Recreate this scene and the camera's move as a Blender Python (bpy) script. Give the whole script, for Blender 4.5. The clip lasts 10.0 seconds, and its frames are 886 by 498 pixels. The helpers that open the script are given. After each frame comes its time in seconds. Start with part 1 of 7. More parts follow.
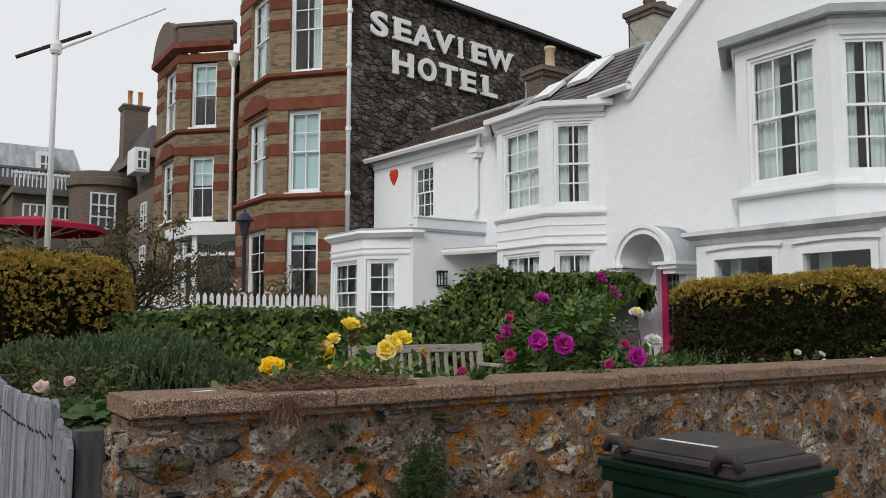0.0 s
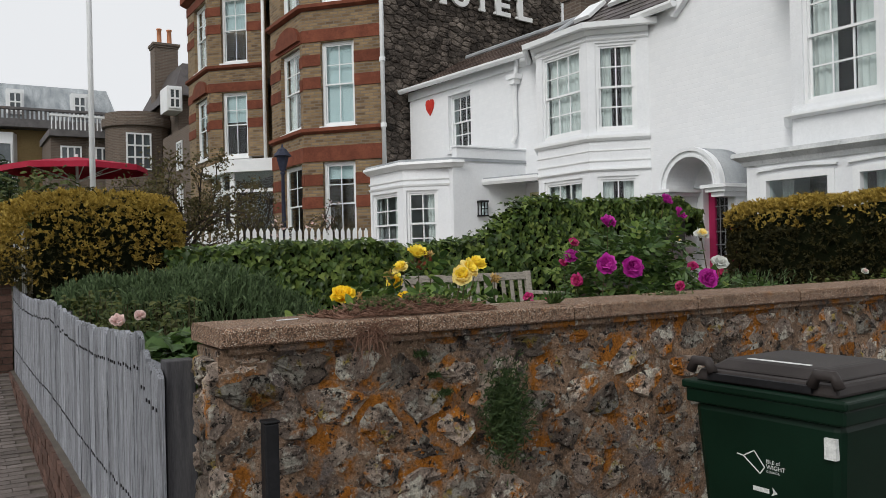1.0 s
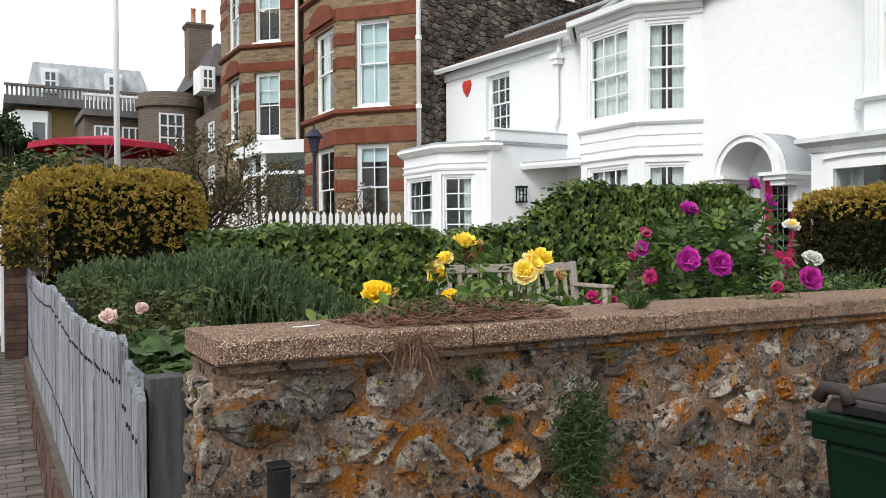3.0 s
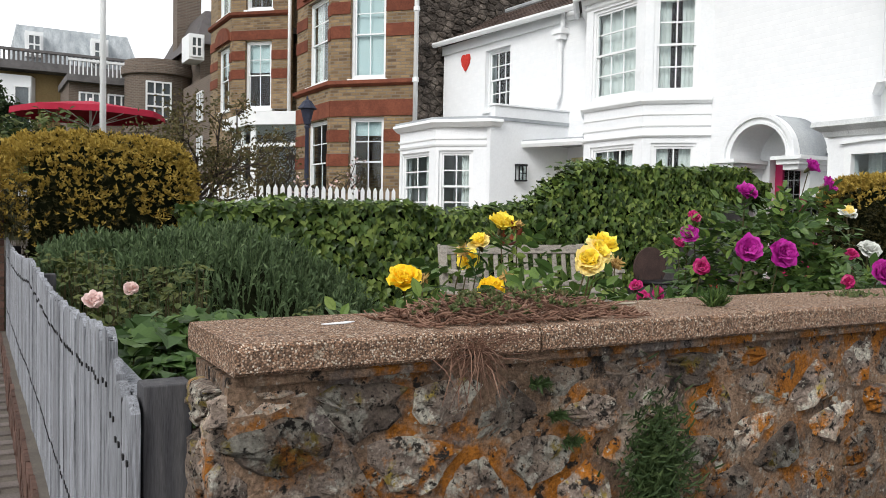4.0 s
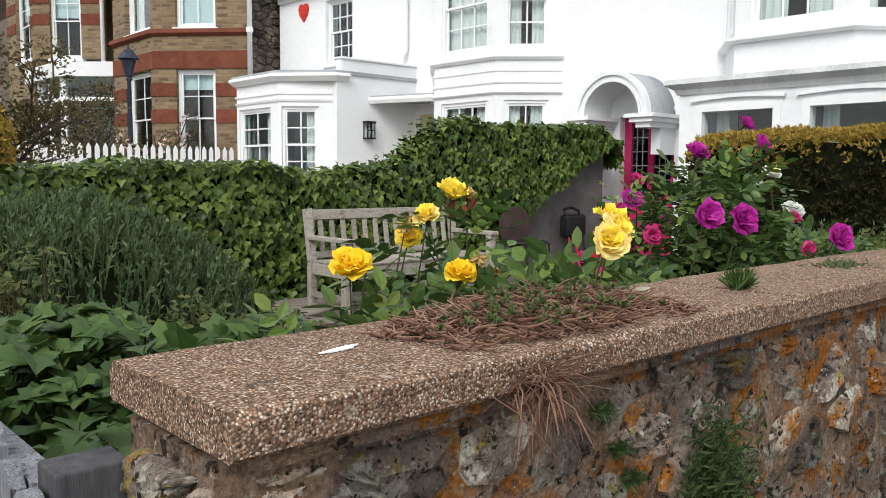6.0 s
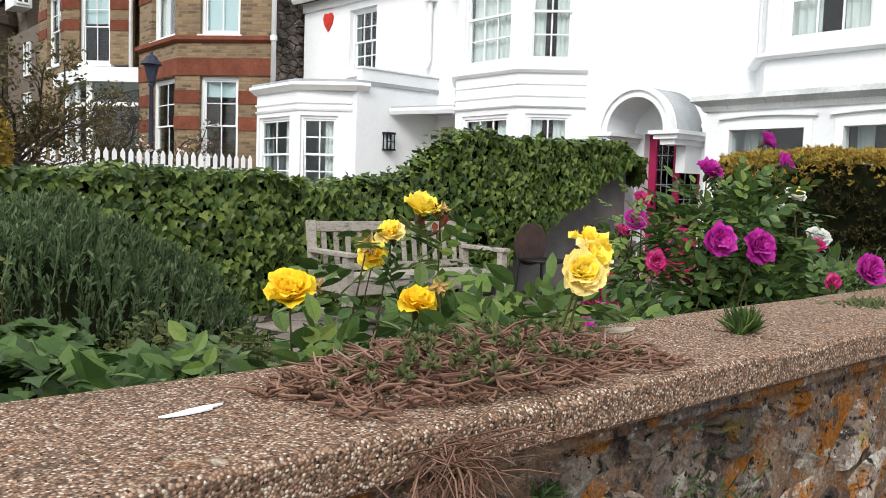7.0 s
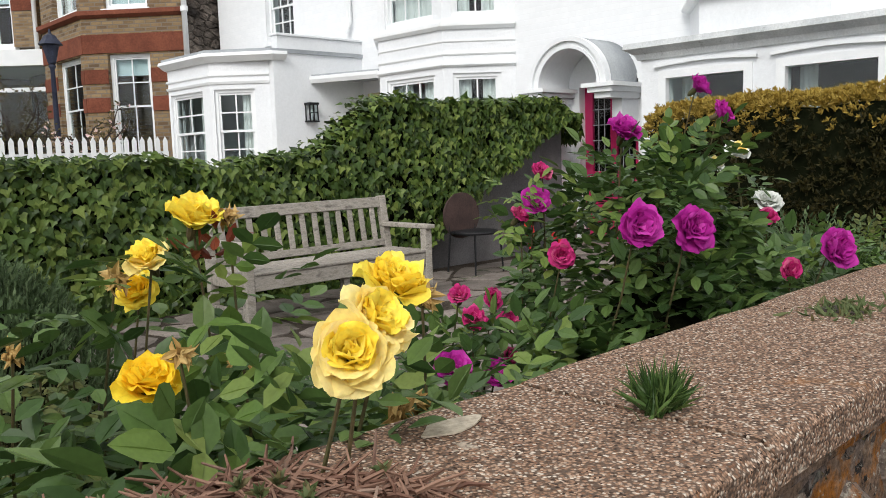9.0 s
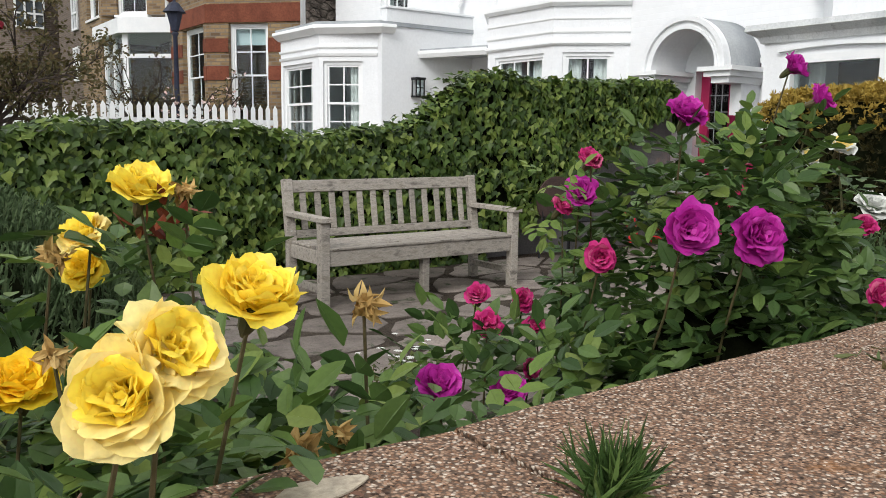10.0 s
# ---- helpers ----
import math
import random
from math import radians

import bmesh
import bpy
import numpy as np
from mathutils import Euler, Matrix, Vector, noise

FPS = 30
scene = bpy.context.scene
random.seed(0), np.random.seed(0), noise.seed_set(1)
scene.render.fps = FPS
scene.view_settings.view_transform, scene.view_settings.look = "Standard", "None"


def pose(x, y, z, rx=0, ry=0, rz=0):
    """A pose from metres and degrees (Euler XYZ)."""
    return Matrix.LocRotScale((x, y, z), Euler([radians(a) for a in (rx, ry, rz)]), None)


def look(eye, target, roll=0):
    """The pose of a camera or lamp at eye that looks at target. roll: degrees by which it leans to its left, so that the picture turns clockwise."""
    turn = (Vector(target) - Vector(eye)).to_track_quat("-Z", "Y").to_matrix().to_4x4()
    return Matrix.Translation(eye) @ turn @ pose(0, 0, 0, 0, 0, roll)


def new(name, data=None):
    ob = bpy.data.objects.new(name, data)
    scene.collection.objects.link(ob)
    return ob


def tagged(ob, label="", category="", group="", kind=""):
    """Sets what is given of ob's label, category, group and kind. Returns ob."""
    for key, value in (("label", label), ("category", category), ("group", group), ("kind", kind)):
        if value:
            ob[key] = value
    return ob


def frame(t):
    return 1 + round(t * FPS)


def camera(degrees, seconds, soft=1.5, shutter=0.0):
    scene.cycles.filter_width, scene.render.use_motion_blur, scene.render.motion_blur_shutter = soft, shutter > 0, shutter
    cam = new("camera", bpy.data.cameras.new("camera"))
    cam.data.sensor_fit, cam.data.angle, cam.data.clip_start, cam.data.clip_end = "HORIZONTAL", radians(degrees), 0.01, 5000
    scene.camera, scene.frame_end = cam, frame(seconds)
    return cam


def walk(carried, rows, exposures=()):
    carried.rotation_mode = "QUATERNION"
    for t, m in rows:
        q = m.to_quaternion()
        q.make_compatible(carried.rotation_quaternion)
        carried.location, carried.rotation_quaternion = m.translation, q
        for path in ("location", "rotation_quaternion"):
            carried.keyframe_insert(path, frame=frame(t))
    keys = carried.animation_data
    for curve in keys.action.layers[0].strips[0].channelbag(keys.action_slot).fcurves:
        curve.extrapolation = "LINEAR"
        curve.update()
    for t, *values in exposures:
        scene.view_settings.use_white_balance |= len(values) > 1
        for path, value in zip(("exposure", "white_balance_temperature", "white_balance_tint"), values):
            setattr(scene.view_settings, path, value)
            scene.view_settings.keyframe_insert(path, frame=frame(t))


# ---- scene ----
cam = camera(57.2, 10.0, soft=0.9)
METRES, EYE, TILT, LEAN, TURN = 3.7, 1.55, 0.0, 0.0, -35.4
PATH = [
    (0, (0.067, 0.006, 1.569), (1.17, 1.666, 1.742), 0.1),
    (0.5, (-0.011, 0.077, 1.56), (1.052, 1.767, 1.669), -0.9),
    (1, (-0.039, 0.166, 1.541), (1.0, 1.875, 1.548), -1.3),
    (1.5, (0.075, 0.296, 1.544), (1.052, 2.041, 1.524), -1.4),
    (2, (0.201, 0.422, 1.559), (1.082, 2.217, 1.562), 0.8),
    (2.5, (0.231, 0.531, 1.566), (1.07, 2.346, 1.537), 0.0),
    (2.7, (0.227, 0.623, 1.562), (1.129, 2.408, 1.55), -0.5),
    (3.8, (0.209, 1.13, 1.55), (1.233, 2.846, 1.457), 0.4),
    (4, (0.266, 1.219, 1.56), (1.269, 2.948, 1.479), 1.1),
    (4.5, (0.35, 1.353, 1.574), (1.335, 3.089, 1.458), 1.9),
    (5, (0.32, 1.53, 1.574), (1.388, 3.218, 1.474), 0.6),
    (5.5, (0.239, 1.725, 1.601), (1.482, 3.288, 1.48), -0.6),
    (5.7, (0.233, 1.798, 1.595), (1.569, 3.279, 1.451), 0.2),
    (6.8, (0.502, 1.986, 1.576), (1.825, 3.468, 1.345), 0.6),
    (7, (0.588, 1.999, 1.589), (1.878, 3.521, 1.442), 1.9),
    (7.5, (0.784, 2.046, 1.615), (2.097, 3.546, 1.451), 1.6),
    (8, (0.972, 2.167, 1.624), (2.307, 3.643, 1.426), 0.9),
    (8.5, (1.116, 2.297, 1.65), (2.523, 3.701, 1.422), -1.2),
    (9, (1.284, 2.34, 1.636), (2.651, 3.782, 1.405), -1.8),
    (9.5, (1.5, 2.349, 1.644), (2.716, 3.921, 1.426), 1.0),
    (10, (1.62, 2.394, 1.631), (2.771, 4.006, 1.353), 0.8),
]
walk(cam, [(t, look(eye, target, roll)) for t, eye, target, roll in PATH],
     exposures=[(0, -0.78), (0.5, -0.84), (1.0, -0.74), (1.5, -0.48), (2.0, -0.24), (2.5, -0.14), (4.5, -0.14), (5.5, -0.16), (7.0, 0.04), (7.5, -0.26), (8.5, -0.2), (10.0, -0.2)])

# ---- light ----
world = bpy.data.worlds.new("overcast_sky")
scene.world = world
world.use_nodes = True
wn, wl = world.node_tree.nodes, world.node_tree.links
wn.clear()
sky = wn.new("ShaderNodeTexSky")
sky.sky_type = "NISHITA"
sky.sun_disc = False
sky.sun_elevation, sky.sun_rotation = radians(41), radians(242)
sky.dust_density = 4.0
grey = wn.new("ShaderNodeHueSaturation")
grey.inputs["Saturation"].default_value = 0.22
cloud = wn.new("ShaderNodeTexNoise")
cloud.inputs["Scale"].default_value, cloud.inputs["Detail"].default_value = 1.6, 4
cloudmix = wn.new("ShaderNodeMix")
cloudmix.data_type = "RGBA"
cloudmix.inputs["A"].default_value, cloudmix.inputs["B"].default_value = (15.2, 15.6, 16.2, 1), (16.8, 17.1, 17.5, 1)
blend = wn.new("ShaderNodeMix")
blend.data_type = "RGBA"
blend.inputs["Factor"].default_value = 0.8
back = wn.new("ShaderNodeBackground")
back.inputs["Strength"].default_value = 0.1
wout = wn.new("ShaderNodeOutputWorld")
wl.new(sky.outputs[0], grey.inputs["Color"])
wl.new(cloud.outputs["Fac"], cloudmix.inputs["Factor"])
wl.new(grey.outputs[0], blend.inputs["A"])
wl.new(cloudmix.outputs["Result"], blend.inputs["B"])
wl.new(blend.outputs["Result"], back.inputs["Color"])
wl.new(back.outputs[0], wout.inputs["Surface"])
sun = new("sun", bpy.data.lights.new("sun", "SUN"))
sun.data.energy, sun.data.angle, sun.data.color = 2.2, radians(24), (1.0, 0.975, 0.94)
sun.matrix_world = look((-24, -9, 25), (4, 6, 0))
tagged(sun, "soft sun behind thin cloud", "sun", kind="structure")


# ---- materials ----
def nodes_of(name):
    m = bpy.data.materials.new(name)
    m.use_nodes = True
    nt = m.node_tree
    return m, nt.nodes, nt.links, nt.nodes["Principled BSDF"]


def ramp_node(n, cols, spread=(0.3, 0.7)):
    r = n.new("ShaderNodeValToRGB")
    e = r.color_ramp.elements
    while len(e) < len(cols):
        e.new(0.5)
    for i, c in enumerate(cols):
        e[i].position = spread[0] + (spread[1] - spread[0]) * i / max(1, len(cols) - 1)
        e[i].color = (*c, 1)
    return r


def mat(name, cols, scale=3.0, fine=60.0, rough=0.8, bump=0.3, depth=0.01, metal=0.0, vary=0.0, patches=(), stretch=(1, 1, 1), speck=0.25, spec=0.18):
    """Base colours by broad noise, grain by fine noise, patches of (colour, scale, threshold, softness); vary: brightness from piece to piece."""
    m, n, l, p = nodes_of(name)
    tc = n.new("ShaderNodeTexCoord")
    mp = n.new("ShaderNodeMapping")
    mp.inputs["Scale"].default_value = stretch
    geo = n.new("ShaderNodeNewGeometry")
    l.new(geo.outputs["Position"], mp.inputs["Vector"])
    a = n.new("ShaderNodeTexNoise")
    a.inputs["Scale"].default_value, a.inputs["Detail"].default_value, a.inputs["Roughness"].default_value = scale, 6, 0.6
    l.new(mp.outputs[0], a.inputs["Vector"])
    r = ramp_node(n, cols)
    l.new(a.outputs["Fac"], r.inputs["Fac"])
    col = r.outputs["Color"]
    for i, (c, s, th, so) in enumerate(patches):
        q = n.new("ShaderNodeTexNoise")
        q.inputs["Scale"].default_value, q.inputs["Detail"].default_value, q.inputs["Roughness"].default_value = s, 8, 0.68
        off = n.new("ShaderNodeVectorMath")
        off.operation = "ADD"
        off.inputs[1].default_value = (7.3 * i + 3, 11.1 * i, 5.7 * i)
        l.new(mp.outputs[0], off.inputs[0])
        l.new(off.outputs[0], q.inputs["Vector"])
        f = n.new("ShaderNodeMapRange")
        f.inputs["From Min"].default_value, f.inputs["From Max"].default_value = th, th + so
        l.new(q.outputs["Fac"], f.inputs["Value"])
        mx = n.new("ShaderNodeMix")
        mx.data_type = "RGBA"
        mx.inputs["B"].default_value = (*c, 1)
        l.new(f.outputs[0], mx.inputs["Factor"])
        l.new(col, mx.inputs["A"])
        col = mx.outputs["Result"]
    b = n.new("ShaderNodeTexNoise")
    b.inputs["Scale"].default_value, b.inputs["Detail"].default_value, b.inputs["Roughness"].default_value = fine, 5, 0.7
    l.new(mp.outputs[0], b.inputs["Vector"])
    g = n.new("ShaderNodeMapRange")
    g.inputs["From Min"].default_value, g.inputs["From Max"].default_value = 0.3, 0.7
    g.inputs["To Min"].default_value, g.inputs["To Max"].default_value = 1 - speck, 1 + speck
    l.new(b.outputs["Fac"], g.inputs["Value"])
    val = g.outputs[0]
    if vary:
        oi = n.new("ShaderNodeObjectInfo")
        ov = n.new("ShaderNodeMath")
        ov.operation = "ADD"
        l.new(oi.outputs["Random"], ov.inputs[0])
        l.new(geo.outputs["Random Per Island"], ov.inputs[1])
        fr = n.new("ShaderNodeMath")
        fr.operation = "FRACT"
        l.new(ov.outputs[0], fr.inputs[0])
        vr = n.new("ShaderNodeMapRange")
        vr.inputs["To Min"].default_value, vr.inputs["To Max"].default_value = 1 - vary, 1 + vary
        l.new(fr.outputs[0], vr.inputs["Value"])
        mu = n.new("ShaderNodeMath")
        mu.operation = "MULTIPLY"
        l.new(val, mu.inputs[0])
        l.new(vr.outputs[0], mu.inputs[1])
        val = mu.outputs[0]
    sc = n.new("ShaderNodeVectorMath")
    sc.operation = "SCALE"
    l.new(col, sc.inputs[0])
    l.new(val, sc.inputs["Scale"])
    l.new(sc.outputs[0], p.inputs["Base Color"])
    rr = n.new("ShaderNodeMapRange")
    rr.inputs["To Min"].default_value, rr.inputs["To Max"].default_value = max(0.03, rough - 0.12), min(1, rough + 0.1)
    l.new(b.outputs["Fac"], rr.inputs["Value"])
    l.new(rr.outputs[0], p.inputs["Roughness"])
    p.inputs["Metallic"].default_value = metal
    p.inputs["Specular IOR Level"].default_value = spec
    if bump:
        s = n.new("ShaderNodeMath")
        s.operation = "ADD"
        l.new(a.outputs["Fac"], s.inputs[0])
        l.new(b.outputs["Fac"], s.inputs[1])
        bp = n.new("ShaderNodeBump")
        bp.inputs["Strength"].default_value, bp.inputs["Distance"].default_value = bump, depth
        l.new(s.outputs[0], bp.inputs["Height"])
        l.new(bp.outputs[0], p.inputs["Normal"])
    return m


def brick_mat(name, cols, mortar, ux, uy, w=0.225, h=0.075, joint=0.012, fine=40, grain=0.35, relief=0.5):
    """Bricks in courses on an upright face that runs along (ux, uy)."""
    m, n, l, p = nodes_of(name)
    geo = n.new("ShaderNodeNewGeometry")
    sep = n.new("ShaderNodeSeparateXYZ")
    l.new(geo.outputs["Position"], sep.inputs[0])
    mx, my, ad = n.new("ShaderNodeMath"), n.new("ShaderNodeMath"), n.new("ShaderNodeMath")
    mx.operation = my.operation = "MULTIPLY"
    mx.inputs[1].default_value, my.inputs[1].default_value = ux, uy
    l.new(sep.outputs[0], mx.inputs[0])
    l.new(sep.outputs[1], my.inputs[0])
    l.new(mx.outputs[0], ad.inputs[0])
    l.new(my.outputs[0], ad.inputs[1])
    cb = n.new("ShaderNodeCombineXYZ")
    l.new(ad.outputs[0], cb.inputs[0])
    l.new(sep.outputs[2], cb.inputs[1])
    br = n.new("ShaderNodeTexBrick")
    br.inputs["Scale"].default_value = 1.0
    br.inputs["Brick Width"].default_value, br.inputs["Row Height"].default_value = w, h
    br.inputs["Mortar Size"].default_value = joint
    br.inputs["Mortar Smooth"].default_value = 0.3
    br.inputs["Color1"].default_value, br.inputs["Color2"].default_value = (0, 0, 0, 1), (1, 1, 1, 1)
    br.inputs["Mortar"].default_value = (0.5, 0.5, 0.5, 1)
    l.new(cb.outputs[0], br.inputs["Vector"])
    no = n.new("ShaderNodeTexNoise")
    no.inputs["Scale"].default_value, no.inputs["Detail"].default_value = 1.3, 6
    l.new(geo.outputs["Position"], no.inputs["Vector"])
    r = ramp_node(n, cols, (0.0, 1.0))
    av = n.new("ShaderNodeMix")
    av.inputs["Factor"].default_value = 0.35
    l.new(br.outputs["Color"], av.inputs["A"])
    l.new(no.outputs["Fac"], av.inputs["B"])
    l.new(av.outputs["Result"], r.inputs["Fac"])
    fn = n.new("ShaderNodeTexNoise")
    fn.inputs["Scale"].default_value, fn.inputs["Detail"].default_value = fine, 4
    l.new(geo.outputs["Position"], fn.inputs["Vector"])
    g = n.new("ShaderNodeMapRange")
    g.inputs["To Min"].default_value, g.inputs["To Max"].default_value = 1 - grain, 1 + grain
    l.new(fn.outputs["Fac"], g.inputs["Value"])
    sc = n.new("ShaderNodeVectorMath")
    sc.operation = "SCALE"
    l.new(r.outputs["Color"], sc.inputs[0])
    l.new(g.outputs[0], sc.inputs["Scale"])
    mm = n.new("ShaderNodeMix")
    mm.data_type = "RGBA"
    mm.inputs["B"].default_value = (*mortar, 1)
    l.new(br.outputs["Fac"], mm.inputs["Factor"])
    l.new(sc.outputs[0], mm.inputs["A"])
    l.new(mm.outputs["Result"], p.inputs["Base Color"])
    p.inputs["Roughness"].default_value = 0.88
    bp = n.new("ShaderNodeBump")
    bp.inputs["Strength"].default_value, bp.inputs["Distance"].default_value = relief, 0.012
    bp.invert = True
    l.new(br.outputs["Fac"], bp.inputs["Height"])
    l.new(bp.outputs[0], p.inputs["Normal"])
    return m


def leaf_mat(name, cols, rough=0.5, through_light=0.25, spots=None):
    """Leaves and petals: colour from piece to piece, some light shining through."""
    m, n, l, p = nodes_of(name)
    geo = n.new("ShaderNodeNewGeometry")
    r = ramp_node(n, cols, (0.0, 1.0))
    no = n.new("ShaderNodeTexNoise")
    no.inputs["Scale"].default_value = 9.0
    l.new(geo.outputs["Position"], no.inputs["Vector"])
    mx = n.new("ShaderNodeMix")
    mx.inputs["Factor"].default_value = 0.35
    l.new(geo.outputs["Random Per Island"], mx.inputs["A"])
    l.new(no.outputs["Fac"], mx.inputs["B"])
    l.new(mx.outputs["Result"], r.inputs["Fac"])
    fn = n.new("ShaderNodeTexNoise")
    fn.inputs["Scale"].default_value, fn.inputs["Detail"].default_value = 140, 4
    l.new(geo.outputs["Position"], fn.inputs["Vector"])
    g = n.new("ShaderNodeMapRange")
    g.inputs["To Min"].default_value, g.inputs["To Max"].default_value = 0.75, 1.25
    l.new(fn.outputs["Fac"], g.inputs["Value"])
    sc = n.new("ShaderNodeVectorMath")
    sc.operation = "SCALE"
    l.new(r.outputs["Color"], sc.inputs[0])
    l.new(g.outputs[0], sc.inputs["Scale"])
    l.new(sc.outputs[0], p.inputs["Base Color"])
    p.inputs["Roughness"].default_value = rough
    p.inputs["Specular IOR Level"].default_value = 0.22
    tr = n.new("ShaderNodeBsdfTranslucent")
    l.new(sc.outputs[0], tr.inputs["Color"])
    ms = n.new("ShaderNodeMixShader")
    ms.inputs[0].default_value = through_light
    l.new(p.outputs[0], ms.inputs[1])
    l.new(tr.outputs[0], ms.inputs[2])
    l.new(ms.outputs[0], n["Material Output"].inputs["Surface"])
    return m


def glass_mat(name, tint=(0.9, 0.95, 0.95)):
    m, n, l, p = nodes_of(name)
    tr = n.new("ShaderNodeBsdfTransparent")
    tr.inputs["Color"].default_value = (*tint, 1)
    gl = n.new("ShaderNodeBsdfGlossy")
    gl.inputs["Roughness"].default_value = 0.03
    lw = n.new("ShaderNodeLayerWeight")
    lw.inputs["Blend"].default_value = 0.5
    pw = n.new("ShaderNodeMath")
    pw.operation = "POWER"
    pw.inputs[1].default_value = 4.0
    l.new(lw.outputs["Facing"], pw.inputs[0])
    fr = n.new("ShaderNodeMapRange")
    fr.inputs["To Min"].default_value, fr.inputs["To Max"].default_value = 0.035, 0.75
    l.new(pw.outputs[0], fr.inputs["Value"])
    no = n.new("ShaderNodeTexNoise")
    no.inputs["Scale"].default_value = 2.5
    bp = n.new("ShaderNodeBump")
    bp.inputs["Strength"].default_value, bp.inputs["Distance"].default_value = 0.08, 0.02
    l.new(no.outputs["Fac"], bp.inputs["Height"])
    l.new(bp.outputs[0], gl.inputs["Normal"])
    ms = n.new("ShaderNodeMixShader")
    l.new(fr.outputs[0], ms.inputs[0])
    l.new(tr.outputs[0], ms.inputs[1])
    l.new(gl.outputs[0], ms.inputs[2])
    l.new(ms.outputs[0], n["Material Output"].inputs["Surface"])
    return m


def pebble_mat(name):
    """Concrete with exposed pebbles of buff, pink, brown and white."""
    m, n, l, p = nodes_of(name)
    geo = n.new("ShaderNodeNewGeometry")
    vo = n.new("ShaderNodeTexVoronoi")
    vo.inputs["Scale"].default_value = 250
    l.new(geo.outputs["Position"], vo.inputs["Vector"])
    sp = n.new("ShaderNodeSeparateColor")
    l.new(vo.outputs["Color"], sp.inputs[0])
    r = ramp_node(n, [(0.035, 0.02, 0.013), (0.13, 0.075, 0.047), (0.33, 0.2, 0.13), (0.45, 0.3, 0.205), (0.18, 0.085, 0.045), (0.34, 0.215, 0.145), (0.62, 0.53, 0.43)], (0.05, 0.95))
    l.new(sp.outputs[0], r.inputs["Fac"])
    edge = n.new("ShaderNodeMapRange")
    edge.inputs["From Min"].default_value, edge.inputs["From Max"].default_value = 0.35, 0.75
    l.new(vo.outputs["Distance"], edge.inputs["Value"])
    mx = n.new("ShaderNodeMix")
    mx.data_type = "RGBA"
    mx.inputs["B"].default_value = (0.105, 0.07, 0.05, 1)
    l.new(edge.outputs[0], mx.inputs["Factor"])
    l.new(r.outputs["Color"], mx.inputs["A"])
    col = mx.outputs["Result"]
    for c, sc, th, so, off in (((0.05, 0.035, 0.025), 5.0, 0.55, 0.15, 3), ((0.3, 0.13, 0.04), 4.0, 0.62, 0.1, 9), ((0.42, 0.36, 0.28), 17.0, 0.63, 0.05, 15)):
        ad = n.new("ShaderNodeVectorMath")
        ad.operation = "ADD"
        ad.inputs[1].default_value = (off, off * 2, off)
        l.new(geo.outputs["Position"], ad.inputs[0])
        no = n.new("ShaderNodeTexNoise")
        no.inputs["Scale"].default_value, no.inputs["Detail"].default_value, no.inputs["Roughness"].default_value = sc, 8, 0.7
        l.new(ad.outputs[0], no.inputs["Vector"])
        f = n.new("ShaderNodeMapRange")
        f.inputs["From Min"].default_value, f.inputs["From Max"].default_value, f.inputs["To Max"].default_value = th, th + so, 0.75
        l.new(no.outputs["Fac"], f.inputs["Value"])
        q = n.new("ShaderNodeMix")
        q.data_type = "RGBA"
        q.inputs["B"].default_value = (*c, 1)
        l.new(f.outputs[0], q.inputs["Factor"])
        l.new(col, q.inputs["A"])
        col = q.outputs["Result"]
    l.new(col, p.inputs["Base Color"])
    p.inputs["Roughness"].default_value = 0.9
    p.inputs["Specular IOR Level"].default_value = 0.2
    bp = n.new("ShaderNodeBump")
    bp.invert = True
    bp.inputs["Strength"].default_value, bp.inputs["Distance"].default_value = 0.6, 0.004
    l.new(vo.outputs["Distance"], bp.inputs["Height"])
    l.new(bp.outputs[0], p.inputs["Normal"])
    return m


WHITE = mat("white_masonry_paint", [(0.74, 0.76, 0.78), (0.82, 0.83, 0.84)], 0.9, 26, 0.75, 0.35, 0.012, speck=0.04, patches=[((0.62, 0.64, 0.64), 1.7, 0.62, 0.25)])
WHITE_BRICK = brick_mat("white_painted_brick", [(0.78, 0.795, 0.81), (0.82, 0.83, 0.84)], (0.79, 0.8, 0.815), 0.0, 1.0, joint=0.006, fine=9, grain=0.05, relief=0.16)
WHITE_WOOD = mat("white_gloss_paint", [(0.76, 0.78, 0.79), (0.84, 0.85, 0.85)], 3, 90, 0.4, 0.1, 0.003, speck=0.05, spec=0.5)
WORN_LEAD = mat("worn_painted_lead", [(0.45, 0.47, 0.48), (0.7, 0.71, 0.71)], 2.5, 50, 0.6, 0.2, 0.005, speck=0.15, patches=[((0.22, 0.23, 0.23), 7, 0.6, 0.12)])
LEAD = mat("grey_lead", [(0.27, 0.29, 0.31), (0.42, 0.44, 0.45)], 2.5, 50, 0.6, 0.2, 0.005, speck=0.15)
SLATE = mat("dark_slate", [(0.075, 0.065, 0.065), (0.13, 0.115, 0.115), (0.1, 0.09, 0.075)], 2.0, 50, 0.65, 0.25, 0.006, vary=0.35, patches=[((0.2, 0.19, 0.13), 4, 0.6, 0.15)])
TILE = mat("brown_roof_tile", [(0.075, 0.055, 0.047), (0.13, 0.095, 0.08)], 2.0, 50, 0.85, 0.25, 0.006, vary=0.35)
YB = [(0.06, 0.036, 0.022), (0.17, 0.108, 0.052), (0.28, 0.19, 0.095), (0.12, 0.062, 0.033)]
BRICK_Y_CANT = brick_mat("buff_brick_canted", YB, (0.17, 0.14, 0.11), 0.68, -0.73)
BRICK_Y = brick_mat("buff_brick", YB, (0.2, 0.17, 0.13), 0.0, 1.0)
